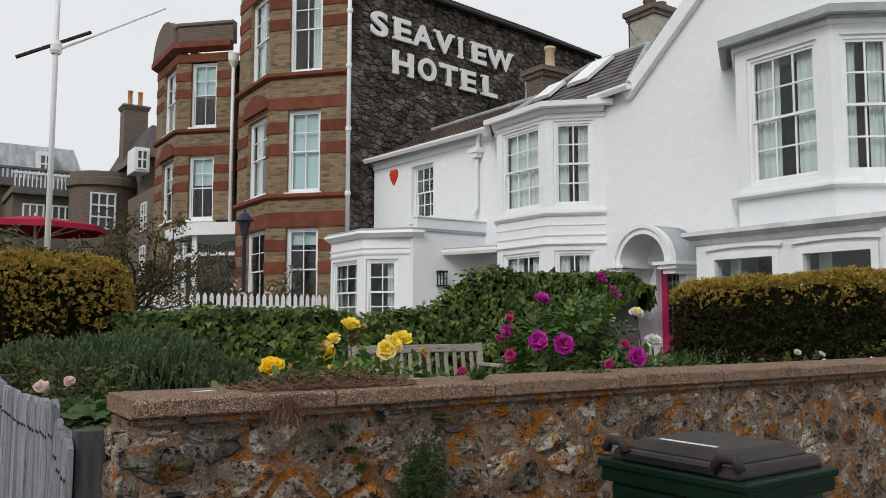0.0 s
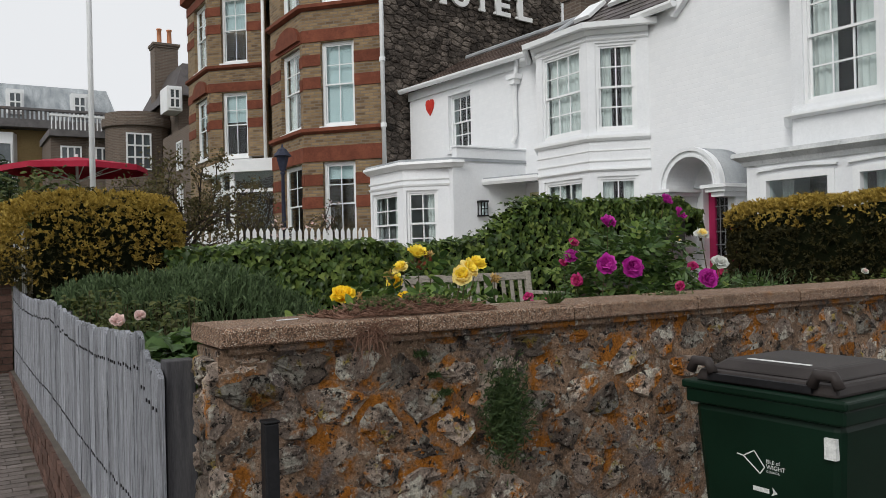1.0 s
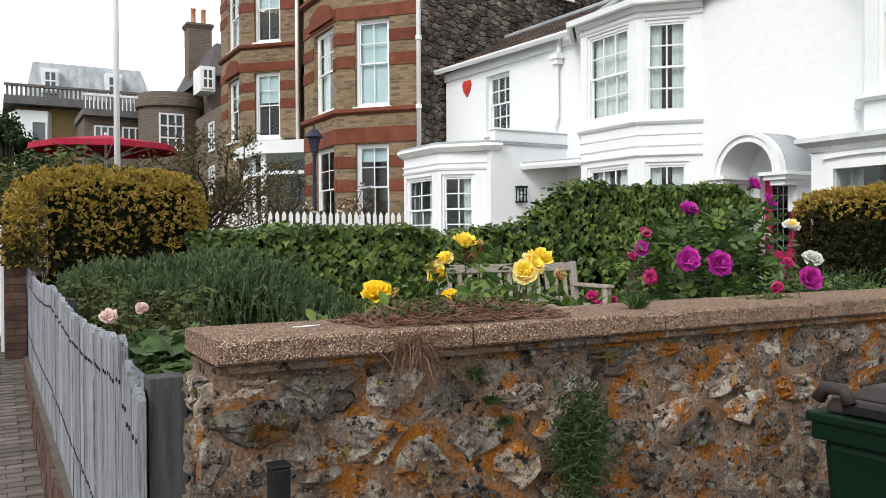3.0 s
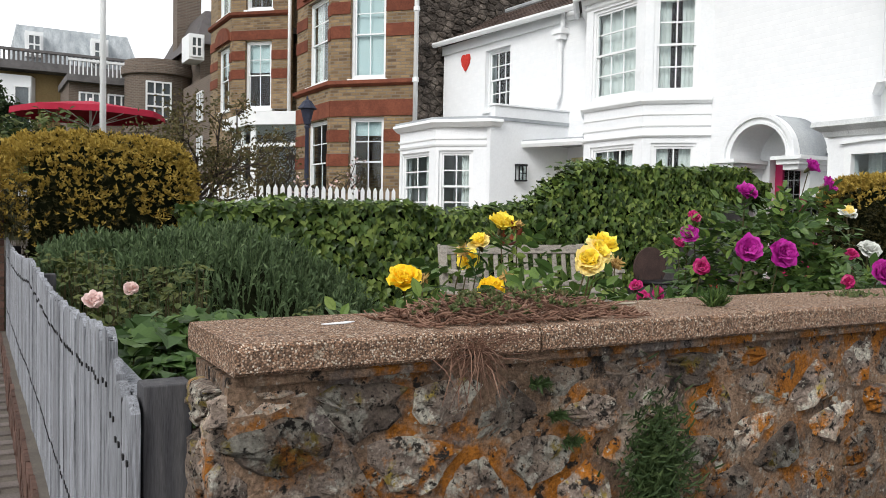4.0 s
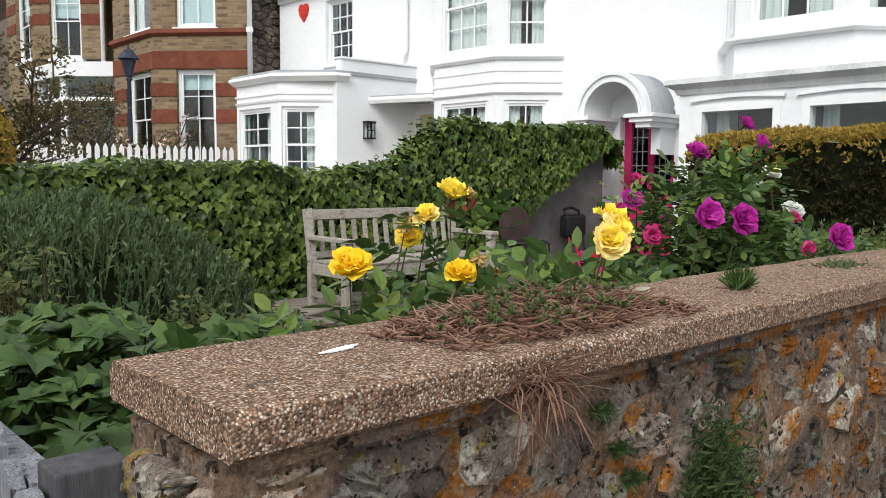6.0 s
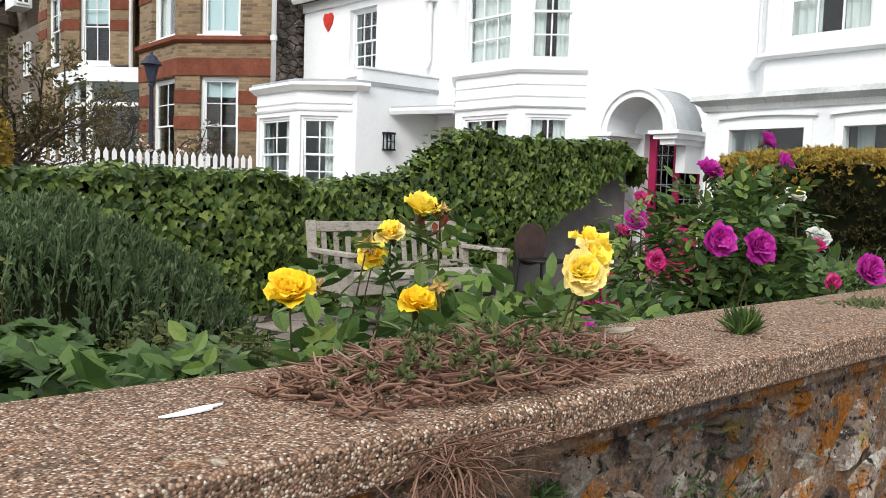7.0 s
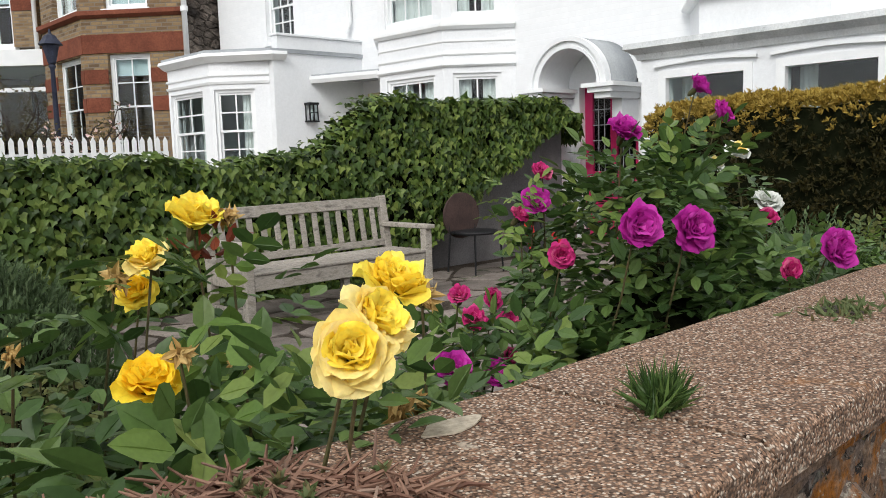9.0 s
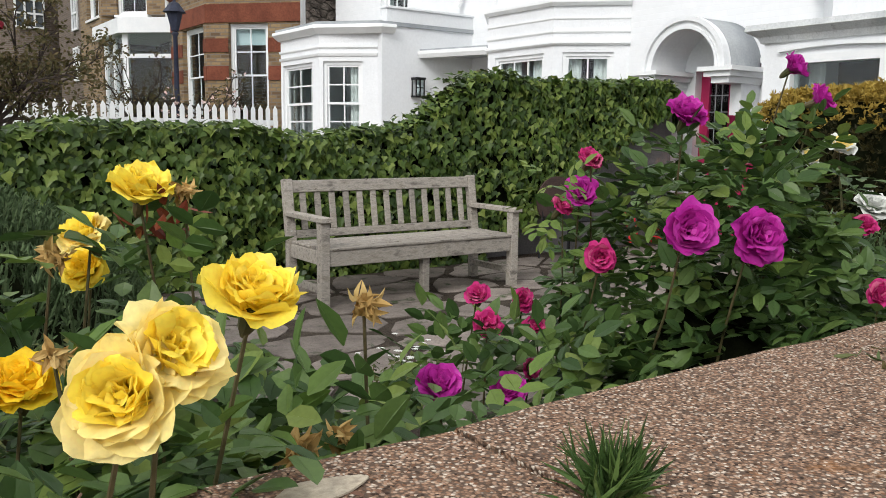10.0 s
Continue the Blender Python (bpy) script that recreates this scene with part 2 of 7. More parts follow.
BRICK_D = brick_mat("brown_brick", [(0.07, 0.052, 0.04), (0.14, 0.1, 0.075), (0.1, 0.075, 0.058)], (0.16, 0.14, 0.12), 0.707, -0.707)
RED = mat("red_brick_dressing", [(0.12, 0.038, 0.023), (0.2, 0.066, 0.038)], 3, 30, 0.85, 0.3, 0.008, vary=0.15, speck=0.25)
RUBBLE = mat("dark_rubble_stone", [(0.035, 0.03, 0.027), (0.1, 0.083, 0.07), (0.2, 0.17, 0.145)], 3, 16, 0.9, 0.6, 0.02, vary=0.45, speck=0.35)
RUBBLE_MORTAR = mat("dark_mortar", [(0.05, 0.045, 0.04), (0.1, 0.085, 0.07)], 2, 30, 0.95, 0.5, 0.02)
ORANGE, PALE, YELLOWL, DARKM = (0.38, 0.14, 0.02), (0.5, 0.47, 0.4), (0.33, 0.25, 0.06), (0.028, 0.024, 0.021)
LICHEN = [(DARKM, 9.0, 0.56, 0.1), (PALE, 8.0, 0.53, 0.05), (YELLOWL, 10.0, 0.58, 0.06), (ORANGE, 6.0, 0.54, 0.07), (DARKM, 26.0, 0.56, 0.05), (PALE, 42.0, 0.6, 0.04), (DARKM, 60.0, 0.58, 0.04)]
STONE = mat("lichened_rubble", [(0.14, 0.11, 0.093), (0.28, 0.22, 0.18), (0.5, 0.4, 0.315)], 7, 120, 0.92, 1.0, 0.025, vary=0.62, patches=LICHEN, speck=0.45)
MORTAR = mat("old_lime_mortar", [(0.175, 0.116, 0.081), (0.39, 0.258, 0.172)], 8, 120, 0.95, 1.0, 0.025, patches=[((0.2, 0.165, 0.15), 4.5, 0.53, 0.08), ((0.42, 0.35, 0.28), 9.0, 0.56, 0.06), (DARKM, 7.0, 0.54, 0.1), (ORANGE, 5.5, 0.51, 0.09), (PALE, 15, 0.6, 0.05), (DARKM, 28, 0.58, 0.05), (PALE, 50, 0.61, 0.04)], speck=0.6)
COPING = pebble_mat("exposed_aggregate_coping")
OLD_WOOD = mat("silvered_timber", [(0.075, 0.08, 0.09), (0.29, 0.3, 0.325), (0.135, 0.137, 0.147)], 6, 34, 0.85, 0.8, 0.005, vary=0.22, stretch=(9, 9, 0.4), patches=[((0.045, 0.045, 0.05), 7, 0.58, 0.06), ((0.42, 0.43, 0.45), 11, 0.6, 0.05)], speck=0.5)
BENCH_WOOD = mat("weathered_teak", [(0.14, 0.125, 0.11), (0.34, 0.31, 0.27), (0.22, 0.195, 0.16)], 9, 60, 0.85, 0.6, 0.004, vary=0.2, stretch=(1, 3, 3), patches=[((0.12, 0.1, 0.08), 14, 0.62, 0.05), ((0.45, 0.45, 0.4), 20, 0.63, 0.05)])
RED_BRICK = mat("red_brick", [(0.065, 0.038, 0.03), (0.13, 0.075, 0.058)], 6, 60, 0.9, 0.5, 0.006, vary=0.3, speck=0.3)
PAVER = mat("grey_brown_paver", [(0.11, 0.093, 0.084), (0.18, 0.155, 0.142)], 4, 90, 0.9, 0.4, 0.004, vary=0.22, speck=0.25)
ASPHALT = mat("asphalt", [(0.06, 0.06, 0.062), (0.1, 0.1, 0.1)], 1.5, 150, 0.9, 0.4, 0.004, speck=0.3)
SAND = mat("joint_sand", [(0.09, 0.08, 0.07), (0.14, 0.12, 0.1)], 6, 120, 0.95, 0.4, 0.004)
SOIL = mat("dark_soil", [(0.035, 0.026, 0.02), (0.075, 0.06, 0.045)], 8, 60, 0.95, 0.8, 0.03, speck=0.4)
FLAG = mat("worn_flagstone", [(0.13, 0.11, 0.095), (0.24, 0.205, 0.18)], 5, 60, 0.85, 0.4, 0.006, vary=0.3, patches=[((0.05, 0.065, 0.03), 5, 0.56, 0.08)])
GREEN_GROUND = mat("rough_grass_ground", [(0.045, 0.06, 0.025), (0.09, 0.1, 0.05)], 2, 40, 0.95, 0.6, 0.02)
GREYWALL = mat("grey_cement_render", [(0.1, 0.095, 0.095), (0.17, 0.16, 0.16)], 3, 50, 0.9, 0.4, 0.008, patches=[((0.22, 0.16, 0.13), 2, 0.6, 0.1)])
# Dark wall colour that holds the dimness of the rooms behind the windows.
ROOM = mat("room_dimness_tone", [(0.06, 0.055, 0.05), (0.1, 0.09, 0.085)], 1.5, 20, 0.9, 0.0)
CURTAIN = mat("white_net_curtain", [(0.62, 0.62, 0.6), (0.75, 0.75, 0.73)], 8, 60, 0.9, 0.2, 0.003, speck=0.06)
BLIND = mat("pale_blue_blind", [(0.5, 0.6, 0.62), (0.58, 0.67, 0.68)], 3, 40, 0.8, 0.05, 0.002, speck=0.04)
GLASS = glass_mat("window_glass")
PINK = mat("magenta_door_paint", [(0.42, 0.015, 0.09), (0.5, 0.025, 0.12)], 3, 60, 0.35, 0.05, 0.002, speck=0.06, spec=0.5)
POT_CLAY = mat("terracotta", [(0.5, 0.2, 0.1), (0.6, 0.3, 0.17)], 5, 50, 0.85, 0.2, 0.004)
BUFF_CLAY = mat("buff_clay", [(0.55, 0.42, 0.26), (0.62, 0.5, 0.33)], 5, 50, 0.85, 0.2, 0.004)
IRON = mat("black_iron", [(0.007, 0.007, 0.008), (0.018, 0.018, 0.02)], 8, 60, 0.5, 0.2, 0.003, spec=0.25)
FIRE_RED = mat("fire_mark_red", [(0.5, 0.03, 0.025), (0.6, 0.06, 0.04)], 12, 60, 0.4, 0.1, 0.003)
CANVAS = mat("red_canvas", [(0.3, 0.014, 0.035), (0.38, 0.025, 0.052)], 2, 90, 0.85, 0.1, 0.003, speck=0.08)
CREAM = mat("cream_paint", [(0.55, 0.5, 0.28), (0.62, 0.57, 0.34)], 3, 60, 0.5, 0.05, 0.002, speck=0.05)


# ---- mesh helpers ----
class G:
    """Collects vertices and faces; M places what is added next."""

    def __init__(self, M=None):
        self.v, self.f, self.M = [], [], M or Matrix()

    def add(self, vs, fs):
        k = len(self.v)
        self.v += [tuple(self.M @ Vector(p)) for p in vs]
        self.f += [tuple(i + k for i in f) for f in fs]
        return self

    def box(self, lo, hi):
        (a, b, c), (d, e, f) = lo, hi
        return self.add([(a, b, c), (d, b, c), (d, e, c), (a, e, c), (a, b, f), (d, b, f), (d, e, f), (a, e, f)],
                        [(0, 3, 2, 1), (4, 5, 6, 7), (0, 1, 5, 4), (1, 2, 6, 5), (2, 3, 7, 6), (3, 0, 4, 7)])

    def prism(self, poly, z0, z1):
        n = len(poly)
        return self.add([(x, y, z0) for x, y in poly] + [(x, y, z1) for x, y in poly],
                        [tuple(range(n - 1, -1, -1)), tuple(range(n, 2 * n))] + [(i, (i + 1) % n, n + (i + 1) % n, n + i) for i in range(n)])

    def tube(self, pts, radii, sides=6, caps=True):
        pts = [Vector(p) for p in pts]
        if not isinstance(radii, (list, tuple)):
            radii = [radii] * len(pts)
        vs, fs = [], []
        for i, p in enumerate(pts):
            d = (pts[min(i + 1, len(pts) - 1)] - pts[max(i - 1, 0)]).normalized()
            s = d.cross(Vector((0.31, 0.17, 0.93)))
            s = s.normalized() if s.length > 1e-4 else Vector((1, 0, 0))
            t = d.cross(s)
            vs += [p + radii[i] * (math.cos(2 * math.pi * k / sides) * s + math.sin(2 * math.pi * k / sides) * t) for k in range(sides)]
        for i in range(len(pts) - 1):
            for k in range(sides):
                fs.append((i * sides + k, i * sides + (k + 1) % sides, (i + 1) * sides + (k + 1) % sides, (i + 1) * sides + k))
        if caps:
            fs += [tuple(range(sides - 1, -1, -1)), tuple(range(len(vs) - sides, len(vs)))]
        return self.add(vs, fs)

    def lathe(self, prof, sides=16, centre=(0, 0)):
        vs, fs = [], []
        for r, z in prof:
            vs += [(centre[0] + r * math.cos(2 * math.pi * k / sides), centre[1] + r * math.sin(2 * math.pi * k / sides), z) for k in range(sides)]
        for i in range(len(prof) - 1):
            for k in range(sides):
                fs.append((i * sides + k, i * sides + (k + 1) % sides, (i + 1) * sides + (k + 1) % sides, (i + 1) * sides + k))
        fs += [tuple(range(sides - 1, -1, -1)), tuple(range(len(vs) - sides, len(vs)))]
        return self.add(vs, fs)

    def sweep(self, prof, path, closed=False):
        """An upright profile of (out, z) along a plan path; out is to the path's right."""
        pts = [Vector((*p, 0)) if len(p) == 2 else Vector(p) for p in path]
        n, k, vs, fs = len(pts), len(prof), [], []
        for i, p in enumerate(pts):
            a = (p - pts[i - 1]).normalized() if i > 0 else None
            b = (pts[i + 1] - p).normalized() if i < n - 1 else None
            a, b = a or b, b or a
            na, nb = Vector((a.y, -a.x, 0)), Vector((b.y, -b.x, 0))
            o = (na + nb).normalized()
            o = o / max(0.4, o.dot(na))
            vs += [p + o * d + Vector((0, 0, z)) for d, z in prof]
        for i in range(n - 1):
            for j in range(k):
                fs.append((i * k + j, i * k + (j + 1) % k, (i + 1) * k + (j + 1) % k, (i + 1) * k + j))
        fs += [tuple(range(k)), tuple(range(n * k - 1, (n - 1) * k - 1, -1))]
        return self.add(vs, fs)

    def mesh(self, name, smooth=False):
        me = bpy.data.meshes.new(name)
        me.from_pydata(self.v, [], self.f)
        if smooth:
            me.polygons.foreach_set("use_smooth", [True] * len(me.polygons))
        me.update()
        return me


def part(name, g, material, parent=None, label="", bevel=0.0, smooth=False, kind=""):
    ob = new(name, g.mesh(name, smooth))
    ob.data.materials.append(material)
    if parent:
        ob.parent = parent
    if bevel:
        b = ob.modifiers.new("bevel", "BEVEL")
        b.width, b.segments, b.limit_method = bevel, 2, "ANGLE"
    return tagged(ob, label, kind=kind)


def thing(name, label, category, group="", kind=""):
    return tagged(new(name), label, category, group, kind)


def panel(p0, p1):
    """Local frame of an upright face from p0 to p1, seen from outside with p0 on the left: x along it, y inwards, z up."""
    d = Vector((p1[0] - p0[0], p1[1] - p0[1], 0))
    u = d.normalized()
    m = Matrix.Identity(4)
    m.col[0][:3], m.col[1][:3] = u, Vector((-u.y, u.x, 0))
    m.col[3][:3] = (p0[0], p0[1], 0)
    return m, d.length


def wall_with_holes(g, M, length, z0, z1, thick, holes=()):
    """One connected wall with openings right through it."""
    us = sorted({0, length, *[h[0] for h in holes], *[h[1] for h in holes]})
    zs = sorted({z0, z1, *[h[2] for h in holes], *[h[3] for h in holes]})
    nu, nz = len(us), len(zs)

    def solid(i, j):
        if not (0 <= i < nu - 1 and 0 <= j < nz - 1):
            return False
        u, z = (us[i] + us[i + 1]) / 2, (zs[j] + zs[j + 1]) / 2
        return not any(h[0] < u < h[1] and h[2] < z < h[3] for h in holes)

    vid = lambda i, j, k: (j * nu + i) * 2 + k
    fs = []
    for i in range(nu - 1):
        for j in range(nz - 1):
            if not solid(i, j):
                continue
            fs.append((vid(i, j, 0), vid(i + 1, j, 0), vid(i + 1, j + 1, 0), vid(i, j + 1, 0)))
            fs.append((vid(i, j + 1, 1), vid(i + 1, j + 1, 1), vid(i + 1, j, 1), vid(i, j, 1)))
            for di, dj, (a, b), (c, d) in ((-1, 0, (i, j + 1), (i, j)), (1, 0, (i + 1, j), (i + 1, j + 1)), (0, -1, (i, j), (i + 1, j)), (0, 1, (i + 1, j + 1), (i, j + 1))):
                if not solid(i + di, j + dj):
                    fs.append((vid(a, b, 0), vid(c, d, 0), vid(c, d, 1), vid(a, b, 1)))
    used = sorted({k for f in fs for k in f})
    order = {k: n for n, k in enumerate(used)}
    pts = [(us[(k // 2) % nu], thick * (k % 2), zs[(k // 2) // nu]) for k in used]
    keep, g.M = g.M, M
    g.add(pts, [tuple(order[k] for k in f) for f in fs])
    g.M = keep


def sash_window(house, M, u0, u1, z0, z1, cols=2, rows=(2, 2), split=0.5, inset=0.06, curtain="both", sill=True, bar=0.022, frame_w=0.05, blind=None):
    """A sliding sash window in an opening of a panel."""
    g = G(M)
    for a, b, c, d in ((u0, u0 + frame_w, z0, z1), (u1 - frame_w, u1, z0, z1), (u0 + frame_w, u1 - frame_w, z1 - frame_w, z1), (u0 + frame_w, u1 - frame_w, z0, z0 + frame_w * 1.2)):
        g.box((a, inset, c), (b, inset + 0.09, d))
    if sill:
        g.box((u0 - 0.05, -0.05, z0 - 0.06), (u1 + 0.05, inset + 0.05, z0 + 0.004))
    win = part("window", g, WHITE_WOOD, house)
    a, b, c, d = u0 + frame_w, u1 - frame_w, z0 + frame_w * 1.2, z1 - frame_w
    zm = c + (d - c) * split
    for lo, hi, y, n in ((zm - 0.02, d, inset + 0.02, rows[0]), (c, zm + 0.02, inset + 0.05, rows[1])):
        s = G(M)
        r = 0.035
        s.box((a, y, lo), (a + r, y + 0.03, hi)).box((b - r, y, lo), (b, y + 0.03, hi))
        s.box((a + r, y, lo), (b - r, y + 0.03, lo + r)).box((a + r, y, hi - r), (b - r, y + 0.03, hi))
        for i in range(1, cols):
            x = a + r + (b - a - 2 * r) * i / cols
            s.box((x - bar / 2, y + 0.004, lo + r), (x + bar / 2, y + 0.026, hi - r))
        for i in range(1, n):
            z = lo + r + (hi - lo - 2 * r) * i / n
            s.box((a + r, y + 0.002, z - bar / 2), (b - r, y + 0.028, z + bar / 2))
        part("sash", s, WHITE_WOOD, win)
        for i in range(cols):
            for j in range(n):
                w, h = (b - a - 2 * r) / cols, (hi - lo - 2 * r) / n
                x, z = a + r + w * i, lo + r + h * j
                p = G(M)
                p.box((x, y + 0.012, z), (x + w, y + 0.016, z + h))
                ob = part("pane", p, GLASS, win)
                ob.visible_shadow = False
    if blind is not None:
        part("blind", G(M).box((a, inset + 0.13, c + (d - c) * blind), (b, inset + 0.14, d)), BLIND, win, "pale blue roller blind")
    for side in {"both": (0, 1), "full": (2,), "right": (1,), "left": (0,), "none": ()}[curtain]:
        cw = (b - a) * (0.36 if side < 2 else 1.0)
        x0 = b - cw if side == 1 else a
        k = 26 if side < 2 else 60
        vs = []
        for i in range(k + 1):
            x = x0 + cw * i / k
            y = inset + 0.14 + 0.014 * math.sin(i * 0.8) + 0.006 * math.sin(i * 1.7 + side)
            pinch = 1.0
            vs += [(x, y, z0 + 0.02), (x * pinch + (1 - pinch) * x0, y * 1.0, z1 - 0.02)]
        fs = [(2 * i, 2 * i + 2, 2 * i + 3, 2 * i + 1) for i in range(k)]
        part("curtain", G(M).add(vs, fs), CURTAIN, win, "hanging white net curtain", smooth=True)
    return win


def cells(x0, x1, z0, z1, count, rnd, squash=1.6):
    """Irregular stone outlines that fill a rectangle: cells round scattered points."""
    pts, tries = [], 0
    gap = 0.75 * math.sqrt((x1 - x0) * (z1 - z0) / count)
    while len(pts) < count and tries < count * 60:
        tries += 1
        p = (rnd.uniform(x0, x1), rnd.uniform(z0, z1))
        if all((p[0] - q[0]) ** 2 / squash + (p[1] - q[1]) ** 2 * squash > gap * gap for q in pts):
            pts.append(p)
    out = []
    for i, p in enumerate(pts):
        poly = [(x0, z0), (x1, z0), (x1, z1), (x0, z1)]
        near = sorted(((p[0] - q[0]) ** 2 / squash + (p[1] - q[1]) ** 2 * squash, q) for j, q in enumerate(pts) if j != i)[:14]
        for _, q in near:
            nx, nz = (q[0] - p[0]) / squash, (q[1] - p[1]) * squash
            mx, mz = (p[0] + q[0]) / 2, (p[1] + q[1]) / 2
            res = []
            for k, a in enumerate(poly):
                b = poly[(k + 1) % len(poly)]
                da, db = (a[0] - mx) * nx + (a[1] - mz) * nz, (b[0] - mx) * nx + (b[1] - mz) * nz
                if da <= 0:
                    res.append(a)
                if da * db < 0:
                    s = da / (da - db)
                    res.append((a[0] + (b[0] - a[0]) * s, a[1] + (b[1] - a[1]) * s))
            poly = res
            if len(poly) < 3:
                break
        if len(poly) >= 3:
            out.append(poly)
    return out


def stone(g, poly, face, back, rnd, gap, proud):
    """One rubble stone with a rounded, uneven face; face(u, z, out) gives the place."""
    cx, cz = sum(p[0] for p in poly) / len(poly), sum(p[1] for p in poly) / len(poly)
    size = math.sqrt(max(1e-5, sum((p[0] - cx) ** 2 + (p[1] - cz) ** 2 for p in poly) / len(poly)))
    k = max(0.3, 1 - gap / size)
    pts = []
    for i, a in enumerate(poly):
        b = poly[(i + 1) % len(poly)]
        for s in (0.22, 0.5, 0.78):
            x, z = a[0] + (b[0] - a[0]) * s, a[1] + (b[1] - a[1]) * s
            j = k * (1 + rnd.uniform(-0.13, 0.07))
            pts.append((cx + (x - cx) * j, cz + (z - cz) * j))
    n = len(pts)
    rings = ((1.0, -back), (0.99, proud * 0.5), (0.86, proud * 0.92), (0.42, proud * 1.02))
    vs = []
    for sc, out in rings:
        for x, z in pts:
            vs.append(face(cx + (x - cx) * sc, cz + (z - cz) * sc, out + (rnd.uniform(-0.28, 0.28) * proud if out > 0 else 0)))
    fs = [(r * n + i, r * n + (i + 1) % n, (r + 1) * n + (i + 1) % n, (r + 1) * n + i) for r in range(3) for i in range(n)]
    fs.append(tuple(range(3 * n, 4 * n)))
    g.add(vs, fs)


def slates(g, corner, along, up, length, run, rnd, w=0.25, h=0.2, thick=0.012, trim=(0, 0)):
    """Overlapping slates on a roof slope; along and up are unit vectors in the slope."""
    along, up, corner = Vector(along), Vector(up), Vector(corner)
    nrm = along.cross(up).normalized()
    if nrm.z < 0:
        nrm = -nrm
    rows = int(run / h)
    for r in range(rows):
        x = -w * 0.5 * (r % 2)
        while x < length:
            a, b = max(trim[0] * r / rows, x + 0.003), min(length - trim[1] * r / rows, x + w - 0.003)
            if b - a > 0.03:
                j = rnd.uniform(-0.008, 0.008)
                lo, hi = r * h + j, min(run, r * h + h * 1.35)
                p = [corner + along * a + up * lo + nrm * (thick * 2 + rnd.uniform(0, 0.006)), corner + along * b + up * lo + nrm * (thick * 2 + rnd.uniform(0, 0.006)),
                     corner + along * b + up * hi + nrm * thick * 0.6, corner + along * a + up * hi + nrm * thick * 0.6]
                q = [v - nrm * thick for v in p]
                g.add(p + q, [(0, 1, 2, 3), (4, 5, 1, 0), (5, 6, 2, 1), (7, 4, 0, 3)])
            x += w


# ---- ground and street ----
def rise(y):
    """Height of the street, which climbs away."""
    t = max(0.0, y - 5.0)
    return 0.075 * t * min(1.0, t / 6.0) if t < 90 else 0.075 * 90


g = G()
ys = [-300, -60, -20, -5, 0, 3, 5, 6, 7, 8, 9, 10, 11, 13, 15, 18, 22, 30, 45, 60, 80, 95, 150, 600]
xs = [-400, -60, -20, -8, -3, 0.4, 12, 30, 80, 400]
g.add([(x, y, rise(y) - 0.06) for y in ys for x in xs],
      [(j * len(xs) + i, j * len(xs) + i + 1, (j + 1) * len(xs) + i + 1, (j + 1) * len(xs) + i) for j in range(len(ys) - 1) for i in range(len(xs) - 1)])
tagged(part("ground", g, GREEN_GROUND), "rough ground under the street and gardens", "ground", kind="structure")


def strip(x0, x1, y0, y1, lift, step=1.0):
    s = G()
    n = max(1, int((y1 - y0) / step))
    vs = []
    for i in range(n + 1):
        y = y0 + (y1 - y0) * i / n
        bend = max(0, y - 40) ** 2 * 0.0008
        vs += [(x0 - bend, y, rise(y) + lift), (x1 - bend, y, rise(y) + lift)]
    s.add(vs, [(2 * i, 2 * i + 1, 2 * i + 3, 2 * i + 2) for i in range(n)])
    return s


tagged(part("road", strip(-7.5, -1.05, -40, 110, -0.03), ASPHALT), "grey asphalt road climbing past the houses", "road", kind="structure")
tagged(part("road_crossing", G().box((-1.4, -40, -0.06), (40, 0.9, -0.034)), ASPHALT), "asphalt roadway in front of the garden wall", "road", kind="structure")
pavement = tagged(part("pavement", strip(-1.05, 0.5, 0.9, 110, 0.0), SAND), "brick-paved footway beside the fence", "pavement", kind="structure")
tagged(part("pavement_front", G().box((0.5, 0.9, -0.05), (40, 2.75, 0.0)), PAVER), "paved footway along the stone wall", "pavement", kind="structure")
tagged(part("kerb", G().sweep([(0, -0.12), (0.12, -0.12), (0.12, 0.012), (0.02, 0.012), (0, -0.01)], [(-1.17, 0.9, 0)] + [(-1.17, y, rise(y)) for y in range(2, 60, 2)]), FLAG), "stone kerb beside the road", "kerb", kind="structure")
g = G()
for x in (-1.62, -1.85):
    g.add([(x + d - max(0, y - 40) ** 2 * 0.0008, y, rise(y) - 0.024) for y in range(2, 100) for d in (0, 0.08)], [(2 * i, 2 * i + 1, 2 * i + 3, 2 * i + 2) for i in range(97)])
YELLOW_LINE = mat("worn_yellow_paint", [(0.24, 0.21, 0.13), (0.17, 0.16, 0.12)], 5, 80, 0.8, 0.1, 0.002)
tagged(part("road_line", g, YELLOW_LINE), "worn double yellow lines painted on asphalt", "road marking", kind="structure")

# beds and paving of the garden
tagged(part("garden_ground", G().box((0.62, 3.0, 0.1), (10.4, 9.0, 0.4)), SOIL), "dark garden soil between the walls", "soil", kind="structure")
tagged(part("terrace_ground", G().box((0.62, 9.0, 0.1), (12, 34, 0.95)), FLAG), "paved hotel terrace behind the ivy hedge", "terrace", kind="structure")
rnd = random.Random(5)
paving = tagged(part("garden_paving", G().box((2.9, 4.1, 0.3), (10.1, 8.5, 0.415)), SOIL), "irregular stone flags in front of the bench", "paving", kind="structure")
for poly in cells(2.9, 10.1, 4.1, 8.5, 120, rnd, 1.3):
    s = G()
    stone(s, poly, lambda u, z, o: (u, z, 0.415 + o), 0.02, rnd, 0.03, 0.014)
    part("flagstone", s, FLAG, paving)

